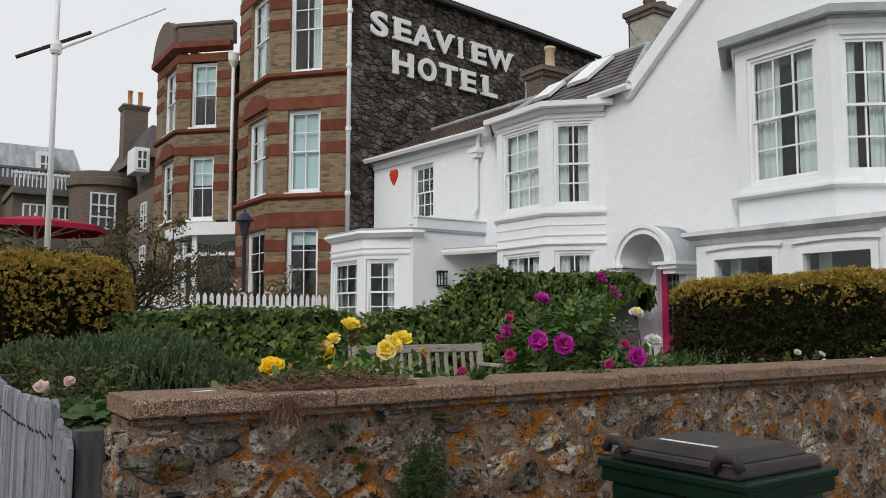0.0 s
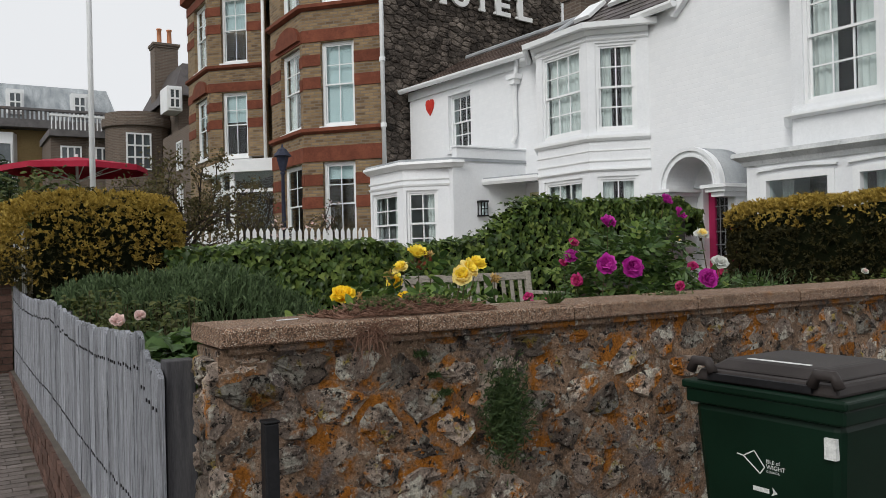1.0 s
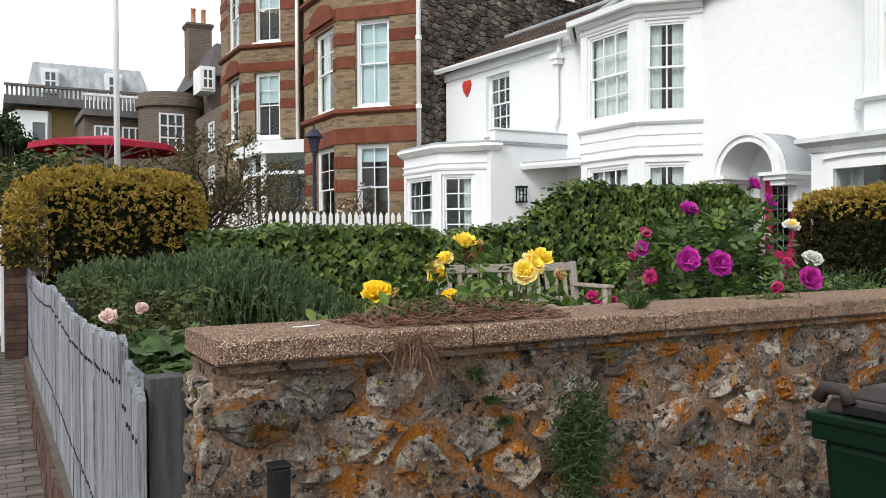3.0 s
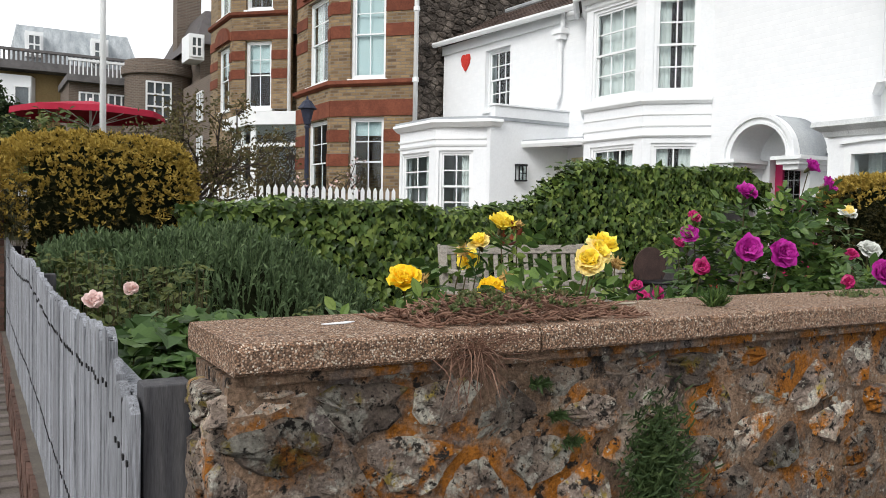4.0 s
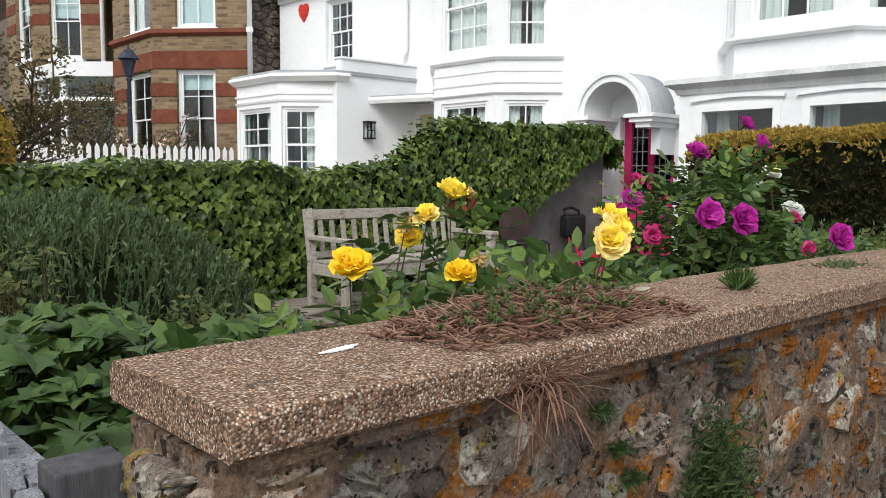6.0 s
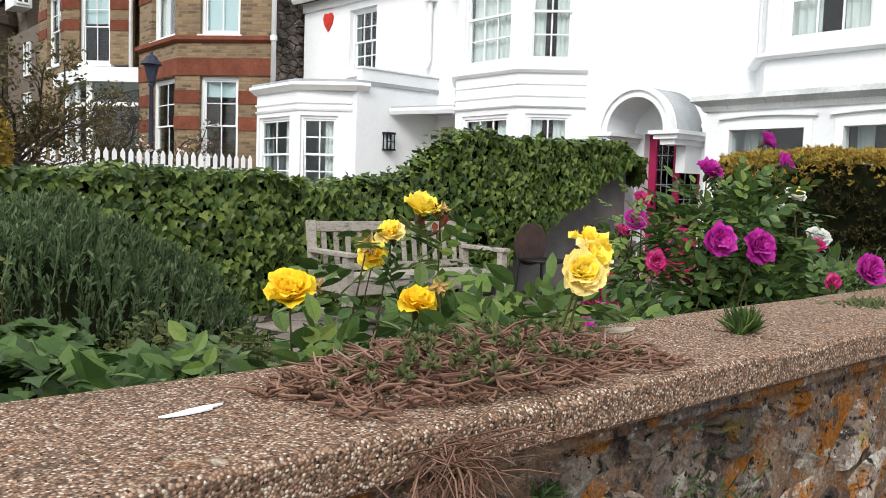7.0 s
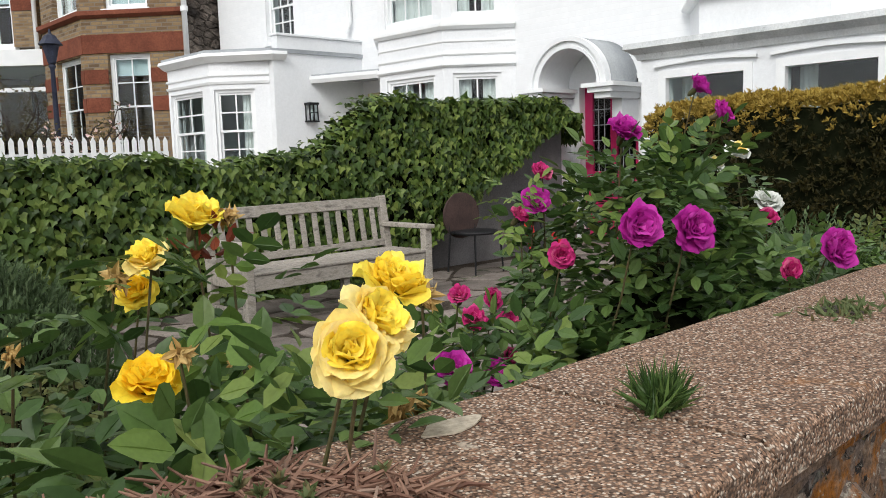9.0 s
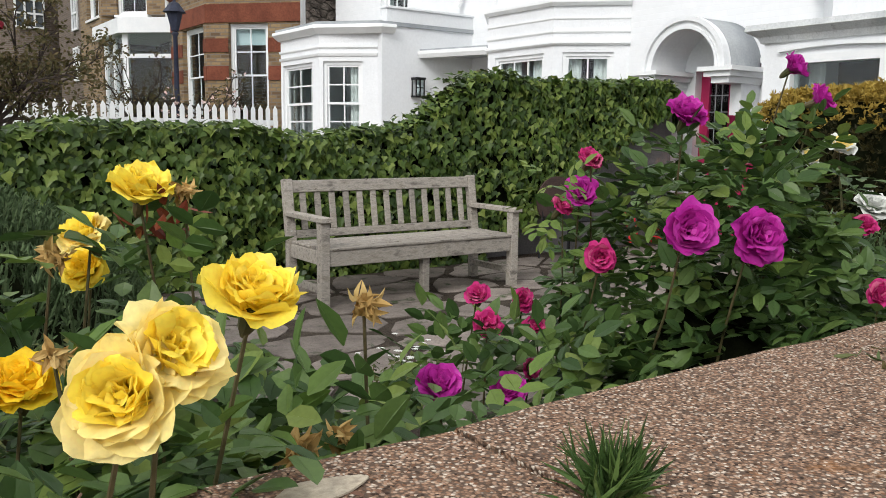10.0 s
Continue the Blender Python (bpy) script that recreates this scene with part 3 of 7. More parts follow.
# ---- garden wall of rubble stone with its coping ----
wall_s = tagged(part("garden_wall", G().box((0.69, 2.763, -0.05), (9.3, 3.02, 1.24)), MORTAR), "lichen-covered rubble stone garden wall with mortar joints", "wall", kind="structure")
rnd = random.Random(11)
far = G()
for poly in cells(0.645, 9.3, 0.0, 1.215, 400, rnd, 1.5):
    mx = sum(p[0] for p in poly) / len(poly)
    s = far if mx > 4.4 else G()
    stone(s, poly, lambda u, z, o: (u, 2.785 - o, z), 0.01, rnd, rnd.uniform(0.006, 0.03), rnd.uniform(0.022, 0.04))
    if s is not far:
        part("stone", s, STONE, wall_s)
part("far_stonework", far, STONE, wall_s, kind="stuff")
for poly in cells(2.8, 3.02, 0.4, 1.215, 8, rnd, 1.0):
    s = G()
    stone(s, poly, lambda u, z, o: (0.69 - o, u, z), 0.01, rnd, 0.012, 0.03)
    part("stone", s, STONE, wall_s)
part("bedding_course", G().box((0.72, 2.735, 1.224), (9.3, 3.03, 1.249)), MORTAR, wall_s, "thin course of mortar and tile under the coping", bevel=0.006)
JOINTS = [0.685, 1.402, 2.128, 2.86, 3.6, 4.34, 5.08, 5.82, 6.56, 7.3, 8.04, 8.78, 9.3]
for i, (a, b) in enumerate(zip(JOINTS, JOINTS[1:])):
    e, f = 0.007, rnd.uniform(-0.002, 0.002)
    y0, y1, z0, z1 = 2.715 + f, 3.095 + f, 1.25, 1.312 + f * 0.5
    n, vs = 6, []
    for j in range(n + 1):
        x = a + 0.004 + (b - a - 0.008) * j / n
        k = e * (2.2 if j in (0, n) else 1)
        w = rnd.uniform(-0.0018, 0.0018)
        vs += [(x, y0 + w, z0 + e), (x, y0 + w, z1 - k), (x, y0 + k + w, z1), (x, y1 - k, z1), (x, y1, z1 - k), (x, y1, z0 + e), (x, y1 - e, z0), (x, y0 + e, z0)]
    part("coping_slab", G().add(vs, [(8 * j + i, 8 * j + (i + 1) % 8, 8 * j + 8 + (i + 1) % 8, 8 * j + 8 + i) for j in range(n) for i in range(8)] + [tuple(range(7, -1, -1)), tuple(range(8 * n, 8 * n + 8))]), COPING, wall_s)

# ---- timber fence on its brick plinth ----
DARK_WOOD = mat("dark_stained_boards", [(0.035, 0.035, 0.04), (0.08, 0.078, 0.08)], 5, 50, 0.85, 0.4, 0.004, stretch=(6, 6, 0.6), vary=0.3)
rnd = random.Random(3)
plinth = tagged(part("fence_plinth", G().box((0.5, 2.95, -0.1), (0.68, 10.14, 0.36)), SAND), "low brick plinth under the timber fence", "plinth", kind="structure")
brick = G().box((0, 0, 0), (0.02, 0.205, 0.062)).mesh("brick")
brick.materials.append(RED_BRICK)
for row in range(6):
    y = 2.95 - (0.1 if row % 2 else 0)
    while y < 9.95:
        b = new("brick", brick)
        b.parent = plinth
        b.matrix_basis = pose(0.483 + rnd.uniform(-0.004, 0.004), y + 0.006, -0.07 + row * 0.074)
        y += 0.219
fence = thing("timber_fence", "silvered upright boards with a scalloped top, nailed in two rows", "fence")
y, i = 2.955, 0
bays = (2.9, 3.25, 6.25, 10.12)
nails = G()
while y < 10.1:
    w = rnd.uniform(0.095, 0.125)
    k = max(j for j in range(3) if y >= bays[j] - 0.02)
    s = (y - bays[k]) / (bays[k + 1] - bays[k])
    dip = 0.05 * math.sin(math.pi * s) - 0.012 * abs(math.sin(i * 1.7))
    top = 1.265 - dip + rnd.uniform(-0.006, 0.006) - max(0.0, 3.3 - y) * 0.2
    b = G()
    x = 0.545 + rnd.uniform(-0.004, 0.004)
    n = 5
    prof = [(y, 0.33)] + [(y + w * t / n, top - 0.028 * (2 * t / n - 1) ** 2) for t in range(n + 1)] + [(y + w - 0.004, 0.33)]
    b.add([(x, p, z) for p, z in prof] + [(x + 0.02, p, z) for p, z in prof],
          [tuple(range(len(prof))), tuple(range(2 * len(prof) - 1, len(prof) - 1, -1))] + [(j, j + len(prof), (j + 1) % len(prof) + len(prof), (j + 1) % len(prof)) for j in range(len(prof))])
    part("board", b, OLD_WOOD, fence)
    for z in (top - 0.135, 0.62 - dip * 0.5):
        for d in (0.25, 0.72):
            nails.box((x - 0.004, y + w * d - 0.006, z - 0.006), (x + 0.002, y + w * d + 0.006, z + 0.006))
    y += w + rnd.uniform(0.002, 0.006)
    i += 1
part("nails", nails, IRON, fence, "rusted dark nail heads", kind="stuff")
for z in (0.58, 1.08):
    part("rail", G().box((0.568, 3.06, z), (0.612, 10.1, z + 0.08)), OLD_WOOD, fence)
for y in (3.01, 6.25, 10.0):
    part("post", G().box((0.572, y - 0.04, 0.0), (0.672, y + 0.04, 1.195)), DARK_WOOD, fence, bevel=0.004)
tagged(part("marker_post", G().box((0.782, 2.595, 0), (0.828, 2.641, 1.02)).box((0.779, 2.592, 1.02), (0.831, 2.644, 1.03)), IRON, bevel=0.006), "short black timber post against the stone wall", "post")

# ---- brick pier, white wall and fences further up the street ----
pier = thing("brick_pier", "slim red brick pier at the end of the fence", "pier")
part("core", G().box((0.345, 10.17, 0), (0.525, 10.43, 1.55)), SAND, pier)
for row in range(20):
    for j in range(2):
        z = 0.075 * row + 0.06
        if row % 2 == 0:
            part("brick", G().box((0.335, 10.16 + j * 0.142, z), (0.535, 10.298 + j * 0.142, z + 0.065)), RED_BRICK, pier)
        else:
            part("brick", G().box((0.335 + 0.104 * j, 10.16, z), (0.431 + 0.104 * j, 10.44, z + 0.065)), RED_BRICK, pier)
tagged(part("white_street_wall", G().box((0.3, 10.46, 0.2), (0.5, 13.0, 1.72)).box((0.28, 10.46, 1.72), (0.52, 13.0, 1.76)), WHITE, bevel=0.008), "white rendered boundary wall with a coping", "wall", kind="structure")
tagged(part("white_wall_plinth", G().box((0.22, 10.46, 0), (0.3, 15.5, 0.55)), brick_mat("plinth_brick", [(0.12, 0.07, 0.05), (0.22, 0.13, 0.09)], (0.15, 0.13, 0.11), 0, 1)), "old brick plinth beside the pavement", "plinth", kind="structure")
tagged(part("drainpipe", G().tube([(0.3, 12.2, 1.08), (0.2, 12.2, 1.08), (0.17, 12.2, 1.03), (0.17, 12.2, 0.4)], 0.03, 10), WHITE_WOOD, smooth=True), "white plastic pipe crossing the low wall", "pipe")
dark_fence = thing("dark_fence", "dark weathered board fence further up the street", "fence")
for i in range(40):
    y = 13.05 + i * 0.3
    part("board", G().box((0.2, y, rise(y)), (0.23, y + 0.28, rise(y) + 1.45)), DARK_WOOD, dark_fence)


# ---- white house ----
def canted_bay(front, left, right, back_x):
    """Plan of a bay: back left, front left, front right, back right, seen from outside."""
    return [(back_x, left[0]), (front, left[1]), (front, right[0]), (back_x, right[1])]


house = thing("white_house", "white painted seaside house with canted bays and arched porch", "house")
FX = 10.12


def skew(ob):
    """The far half of the front swings slightly forward."""
    for v in ob.data.vertices:
        v.co.x -= 0.06 * max(0.0, v.co.y - 12.4)


M, L = panel((FX, 17.77), (FX, -1.0))
U = lambda y: 17.77 - y
g = G()
wall_with_holes(g, M, L, 0.2, 5.45, 0.3, [(U(16.14), U(15.28), 3.85, 5.14), (U(12.3), U(10.3), 1.0, 2.9), (U(12.3), U(10.3), 3.4, 5.2), (U(7.0), U(5.2), 3.3, 5.2), (U(7.3), U(3.4), 1.0, 2.5), (U(8.96), U(8.02), 0.4, 2.52)])
part("front_wall", g, WHITE_BRICK, house, "white painted brick wall")
# gable over the right-hand part
g = G(Matrix(((0, 0, 1, FX), (1, 0, 0, 0), (0, 1, 0, 0), (0, 0, 0, 1))))
g.prism([(9.36, 5.45), (4.75, 9.25), (0.1, 5.45)], 0, 0.3)
part("gable_wall", g, WHITE_BRICK, house, "white painted brick gable")
# Inner walls and floors, added to shut out light and darken the rooms.
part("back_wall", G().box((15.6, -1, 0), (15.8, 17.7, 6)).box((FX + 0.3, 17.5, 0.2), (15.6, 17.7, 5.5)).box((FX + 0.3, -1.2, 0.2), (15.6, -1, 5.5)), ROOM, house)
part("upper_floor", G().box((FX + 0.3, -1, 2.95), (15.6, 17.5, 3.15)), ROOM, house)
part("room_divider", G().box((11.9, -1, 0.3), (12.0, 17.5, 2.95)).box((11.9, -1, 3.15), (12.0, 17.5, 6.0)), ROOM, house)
# raking verge and roof of the gable part
g = G()
for sgn, (ya, za), (yb, zb) in ((1, (9.5, 5.36), (4.75, 9.28)), (-1, (0.0, 5.36), (4.75, 9.28))):
    d = Vector((0, yb - ya, zb - za)).normalized()
    n = Vector((0, -d.z, d.y)) if d.y > 0 else Vector((0, d.z, -d.y))
    for x0, x1, lo, hi in ((FX - 0.1, 15.8, 0.0, 0.06), (FX - 0.12, FX + 0.02, -0.14, 0.09)):
        vs = []
        for p in (Vector((0, ya, za)), Vector((0, yb, zb))):
            vs += [p + n * lo + Vector((x0, 0, 0)), p + n * hi + Vector((x0, 0, 0)), p + n * hi + Vector((x1, 0, 0)), p + n * lo + Vector((x1, 0, 0))]
        g.add(vs, [(0, 1, 2, 3), (7, 6, 5, 4), (0, 4, 5, 1), (1, 5, 6, 2), (2, 6, 7, 3), (3, 7, 4, 0)])
part("verge", g, WHITE_WOOD, house, "white raking verge board")
# roofs of the lower part
rnd = random.Random(21)
roof = G()
roof.add([(FX - 0.2, 9.3, 5.42), (FX - 0.2, 13.2, 5.42), (11.5, 11.75, 6.7), (11.5, 10.25, 6.7), (15.7, 9.3, 5.4), (15.7, 13.45, 5.4)], [(0, 1, 2, 3), (3, 2, 5, 4), (1, 5, 2), (0, 3, 4)])
roof.add([(FX - 0.18, 13.45, 5.5), (FX - 0.18, 17.77, 5.5), (11.8, 17.77, 6.5), (11.8, 13.45, 6.5), (15.7, 13.45, 5.4), (15.7, 17.77, 5.4)], [(0, 1, 2, 3), (3, 2, 5, 4), (1, 5, 2), (0, 3, 4)])
rf = part("roof", roof, SLATE, house, "dark slate roof")
s1, s2 = G(), G()
v = Vector((11.5 - FX + 0.2, 0, 1.28))
slates(s1, (FX - 0.2, 9.3, 5.42), (0, 1, 0), v.normalized(), 3.9, v.length, rnd, trim=(0.95, 1.45))
v = Vector((11.8 - FX + 0.18, 0, 1.0))
slates(s2, (FX - 0.18, 13.45, 5.5), (0, 1, 0), v.normalized(), 4.32, v.length, rnd)
part("slating", s1, SLATE, rf, "overlapping dark grey slates", kind="stuff")
part("tiling", s2, TILE, rf, "overlapping brown roof tiles", kind="stuff")
part("ridge", G().tube([(FX - 0.2, 13.2, 5.45), (11.5, 11.75, 6.73), (11.5, 10.25, 6.73), (FX - 0.15, 9.35, 5.47)], 0.06, 8).tube([(11.8, 13.4, 6.54), (11.8, 17.7, 6.54)], 0.06, 8), LEAD, rf)
for ya, yb, a, b in ((11.85, 12.3, 0.7, 1.25), (10.95, 11.5, 0.9, 1.8)):
    d = Vector((1.58, 0, 1.28)).normalized()
    o = Vector((FX - 0.2, 0, 5.47))
    nrm = Vector((-d.z, 0, d.x))
    sk = G()
    vs = [o + d * s + Vector((0, y, 0)) + nrm * h for h in (0.02, 0.09) for s, y in ((a, ya), (a, yb), (b, yb), (b, ya))]
    sk.add(vs, [(3, 2, 1, 0), (4, 5, 6, 7), (0, 1, 5, 4), (1, 2, 6, 5), (2, 3, 7, 6), (3, 0, 4, 7)])
    part("skylight", sk, WHITE_WOOD, rf, "pale skylight set in the slates")
# gutters and downpipe
gut = [(0.0, 0.0), (0.05, -0.07), (0.12, -0.08), (0.16, -0.02), (0.16, 0.02), (0.0, 0.02)]
part("gutter", G().sweep(gut, [(FX - 0.16, 17.8, 5.52), (FX - 0.16, 12.7, 5.46)]), WHITE_WOOD, house)
part("gutter", G().sweep(gut, [(FX - 0.1, 10.2, 5.44), (FX - 0.1, 9.3, 5.46)]), WHITE_WOOD, house)
part("eaves_board", G().box((FX - 0.05, 12.6, 5.28), (FX, 17.77, 5.48)), WHITE_WOOD, house)
part("downpipe", G().tube([(FX - 0.1, 13.56, 5.45), (FX - 0.1, 13.56, 5.2), (FX - 0.08, 13.64, 5.0), (FX - 0.08, 13.64, 3.9), (FX - 0.12, 13.7, 3.75)], 0.045, 8).box((FX - 0.2, 13.48, 5.05), (FX - 0.01, 13.76, 5.15)).box((FX - 0.17, 13.53, 4.95), (FX - 0.02, 13.71, 5.05)), WHITE_WOOD, house)
sash_window(house, M, U(16.14), U(15.28), 3.85, 5.14, 3, (2, 2), curtain="none", inset=0.09)
HEART = [(0.0, -0.2), (0.13, -0.05), (0.17, 0.08), (0.13, 0.17), (0.05, 0.18), (0.0, 0.14), (-0.05, 0.18), (-0.13, 0.17), (-0.17, 0.08), (-0.13, -0.05)]
g = G(Matrix(((0, 0, -1, FX), (-1, 0, 0, 16.86), (0, 1, 0, 5.0), (0, 0, 0, 1))))
g.prism(HEART, 0.0, 0.04)
g.prism([(x * 0.6, z * 0.6) for x, z in HEART], 0.04, 0.055)
tagged(part("fire_mark", g, FIRE_RED, bevel=0.008), "red heart-shaped plaque fixed on the white wall", "plaque")


def bay_front(parent, plan, z0, z1, storeys, cornice, shut=True):
    """A bay of canted faces: walls with windows, ledges and cornice. storeys: (z0, z1, rows, curtain)."""
    for k in range(3):
        Mb, Lb = panel(plan[k], plan[k + 1])
        e0, e1 = (0.17, 0.18) if k == 1 else (Lb * 0.13, Lb * 0.2)
        holes = [(e0, Lb - e1, a, b) for a, b, *_ in storeys]
        w = G()
        wall_with_holes(w, Mb, Lb, z0, z1, 0.12, holes)
        part("bay_wall", w, WHITE, parent)
        for (u0, u1, a, b), (_, _, rows, cur, cols) in zip(holes, storeys):
            sash_window(parent, Mb, u0, u1, a, b, cols[0] if k == 1 else cols[1], rows, curtain="full" if k == 1 and cur == "net" else "both", inset=0.03, sill=False)
    for z, out, h in cornice:
        part("moulding", G().sweep([(-0.02, z), (-0.02, z + h), (out, z + h), (out, z + h * 0.45), (out * 0.45, z)], plan), WHITE_WOOD, parent)
    if shut:
        part("bay_ceiling", G().prism(plan, z1 - 0.1, z1), WHITE, parent)


BL = [(FX, 12.98), (9.4, 12.2), (9.4, 10.78), (FX, 10.05)]
bay_front(house, BL, 0.3, 5.3, [(1.2, 2.77, (2, 2), "both", (3, 2)), (3.54, 5.06, (2, 2), "net", (3, 2))],
          [(3.38, 0.07, 0.09), (3.2, 0.015, 0.03), (3.02, 0.02, 0.04), (2.86, 0.05, 0.05), (5.2, 0.1, 0.14), (5.1, 0.03, 0.05)])
g = G()
eave = [(FX, 13.2), (9.28, 12.3), (9.28, 10.68), (FX, 9.85)]
g.add([(*p, 5.35) for p in eave] + [(10.5, 11.9, 5.72), (10.5, 10.8, 5.72)], [(0, 1, 4), (1, 2, 5, 4), (2, 3, 5), (3, 0, 4, 5)])
part("bay_roof", g, SLATE, house, "small slate roof over the bay")
part("gutter", G().sweep([(0.0, 5.3), (0.05, 5.26), (0.09, 5.28), (0.1, 5.37), (0.0, 5.37)], eave), WHITE_WOOD, house)
BR = [(FX, 7.35), (9.4, 6.84), (9.4, 5.48), (FX, 4.9)]
bay_front(house, BR, 2.76, 5.3, [(3.33, 5.07, (2, 2), "both", (3, 2))], [(3.17, 0.1, 0.06), (5.2, 0.05, 0.1)])
g = G()
eave = [(FX, 7.5), (9.3, 6.92), (9.3, 5.4), (FX, 4.75)]
g.add([(*p, 5.36) for p in eave] + [(FX, 6.7, 5.62), (FX, 5.5, 5.62)], [(0, 1, 4), (1, 2, 5, 4), (2, 3, 5), (3, 0, 4, 5)])
part("bay_roof", g, LEAD, house, "lead roof over the bay")
part("gutter", G().sweep([(0.0, 5.3), (0.05, 5.26), (0.09, 5.28), (0.1, 5.38), (0.0, 5.38)], eave), LEAD, house)
# ground-floor room that stands forward, under a lead roof
GX = 9.25
Mg, Lg = panel((GX, 7.45), (GX, 3.2))
g = G()
wall_with_holes(g, Mg, Lg, 0.3, 2.7, 0.2, [(0.28, 1.24, 1.2, 2.42), (1.58, 2.5, 1.2, 2.42), (2.8, 3.7, 1.2, 2.42)])
part("shopfront_wall", g, WHITE, house)
part("shopfront_side", G().box((GX + 0.2, 7.3, 0.3), (FX, 7.45, 2.7)).box((GX + 0.2, 3.2, 0.3), (FX, 3.35, 2.7)), WHITE, house)
part("shopfront_roof", G().box((GX - 0.02, 3.15, 2.7), (FX, 7.5, 2.74)), WORN_LEAD, house, "flat lead roof")
part("shopfront_cornice", G().sweep([(-0.02, 2.6), (-0.02, 2.78), (0.14, 2.78), (0.15, 2.72), (0.06, 2.66), (0.03, 2.6)], [(FX, 7.45), (GX, 7.45), (GX, 3.2)]), WORN_LEAD, house, "weathered pale lead cornice")
for u0, u1 in ((0.28, 1.24), (1.58, 2.5), (2.8, 3.7)):
    g = G(Mg)
    for a, b, c, d in ((u0 - 0.05, u0 + 0.04, 1.16, 2.46), (u1 - 0.04, u1 + 0.05, 1.16, 2.46), (u0 + 0.04, u1 - 0.04, 2.38, 2.46), (u0 + 0.04, u1 - 0.04, 1.16, 1.26)):
        g.box((a, -0.03, c), (b, 0.12, d))
    win = part("window", g, WHITE_WOOD, house)
    arc = [(u0 - 0.1 + (u1 - u0 + 0.2) * i / 12, 2.5 + 0.03 * math.sin(math.pi * i / 12)) for i in range(13)]
    h = G(Mg)
    h.add([(x, y, z + d) for x, z in arc for y, d in ((-0.05, 0), (-0.05, 0.03), (0.02, 0.03), (0.02, 0))], [(4 * i + j, 4 * i + (j + 1) % 4, 4 * i + 4 + (j + 1) % 4, 4 * i + 4 + j) for i in range(12) for j in range(4)])
    part("hood_mould", h, WHITE_WOOD, win)
    part("pane", G(Mg).box((u0 + 0.04, 0.05, 1.26), (u1 - 0.04, 0.056, 2.38)), GLASS, win).visible_shadow = False
    k = 14
    part("curtain", G(Mg).add([(u0 + 0.05 + 0.014 * i, 0.3 + 0.02 * math.sin(i * 1.4), z) for i in range(k) for z in (1.3, 2.4)], [(2 * i, 2 * i + 2, 2 * i + 3, 2 * i + 1) for i in range(k - 1)]), CURTAIN, win, smooth=True)
part("pilaster", G().box((GX - 0.06, 4.7, 0.3), (GX, 4.85, 2.6)), WHITE, house)

# arched porch
PY, PR = 8.64, 0.465
porch = G()
n = 24
arc = [math.pi * i / n for i in range(n + 1)]
for r0, r1, x0, x1 in ((PR, PR + 0.09, 9.5, FX),):
    vs = [(x, PY + r * math.cos(a), 2.43 + r * math.sin(a)) for a in arc for r, x in ((r0, x0), (r1, x0), (r1, x1), (r0, x1))]
    porch.add(vs, [(4 * i + j, 4 * i + (j + 1) % 4, 4 * i + 4 + (j + 1) % 4, 4 * i + 4 + j) for i in range(n) for j in range(4)] + [(0, 1, 2, 3), tuple(4 * n + j for j in (3, 2, 1, 0))])
part("porch_vault", porch, WHITE, house, "white plastered porch arch")
hood = G()
r0, r1 = PR + 0.09, PR + 0.125
hood.add([(x, PY + r * math.cos(a), 2.43 + r * math.sin(a)) for a in arc for r, x in ((r0, 9.56), (r1, 9.56), (r1, FX), (r0, FX))], [(4 * i + j, 4 * i + (j + 1) % 4, 4 * i + 4 + (j + 1) % 4, 4 * i + 4 + j) for i in range(n) for j in range(4)])
part("porch_hood", hood, LEAD, house, "curved grey lead porch roof", smooth=True)
arch = G()
r0, r1 = PR - 0.01, PR + 0.12
arch.add([(x, PY + r * math.cos(a), 2.43 + r * math.sin(a)) for a in arc for r, x in ((r0, 9.46), (r1, 9.46), (r1, 9.55), (r0, 9.55))], [(4 * i + j, 4 * i + (j + 1) % 4, 4 * i + 4 + (j + 1) % 4, 4 * i + 4 + j) for i in range(n) for j in range(4)])
part("archivolt", arch, WHITE_WOOD, house, "white moulded arch")
for ra, rb, xa in ((PR + 0.075, PR + 0.13, 9.42), (PR - 0.015, PR + 0.02, 9.44)):
    ring = G()
    ring.add([(x, PY + r * math.cos(a), 2.43 + r * math.sin(a)) for a in arc for r, x in ((ra, xa), (rb, xa), (rb, 9.5), (ra, 9.5))], [(4 * i + j, 4 * i + (j + 1) % 4, 4 * i + 4 + (j + 1) % 4, 4 * i + 4 + j) for i in range(n) for j in range(4)])
    part("arch_moulding", ring, WHITE, house)
for s in (1, -1):
    y = PY + s * (PR + 0.06)
    part("capital", G().box((9.38, y - 0.2, 2.38), (FX, y + 0.26, 2.43)).box((9.42, y - 0.15, 2.32), (FX, y + 0.2, 2.38)).box((9.47, y - 0.1, 2.25), (FX, y + 0.13, 2.32)), WHITE_WOOD, house)
    part("porch_bracket", G(Matrix(((0, 0, 1, 0), (1, 0, 0, y - 0.07), (0, 1, 0, 0), (0, 0, 0, 1)))).prism([(0, 2.28), (0, 1.9), (0.14, 1.9), (0.14, 2.28)], 9.75, FX) if s < 0 else G().box((9.52, y - 0.08, 0.4), (FX, y + 0.07, 2.28)), WHITE, house)
part("tympanum", G().add([(FX - 0.03, PY - 0.47, 2.45), (FX - 0.03, PY + 0.47, 2.45)] + [(FX - 0.03, PY + 0.47 * math.cos(a), 2.43 + 0.47 * math.sin(a)) for a in arc[1:-1]], [tuple([1] + list(range(2, n + 1)) + [0])]), WHITE, house)
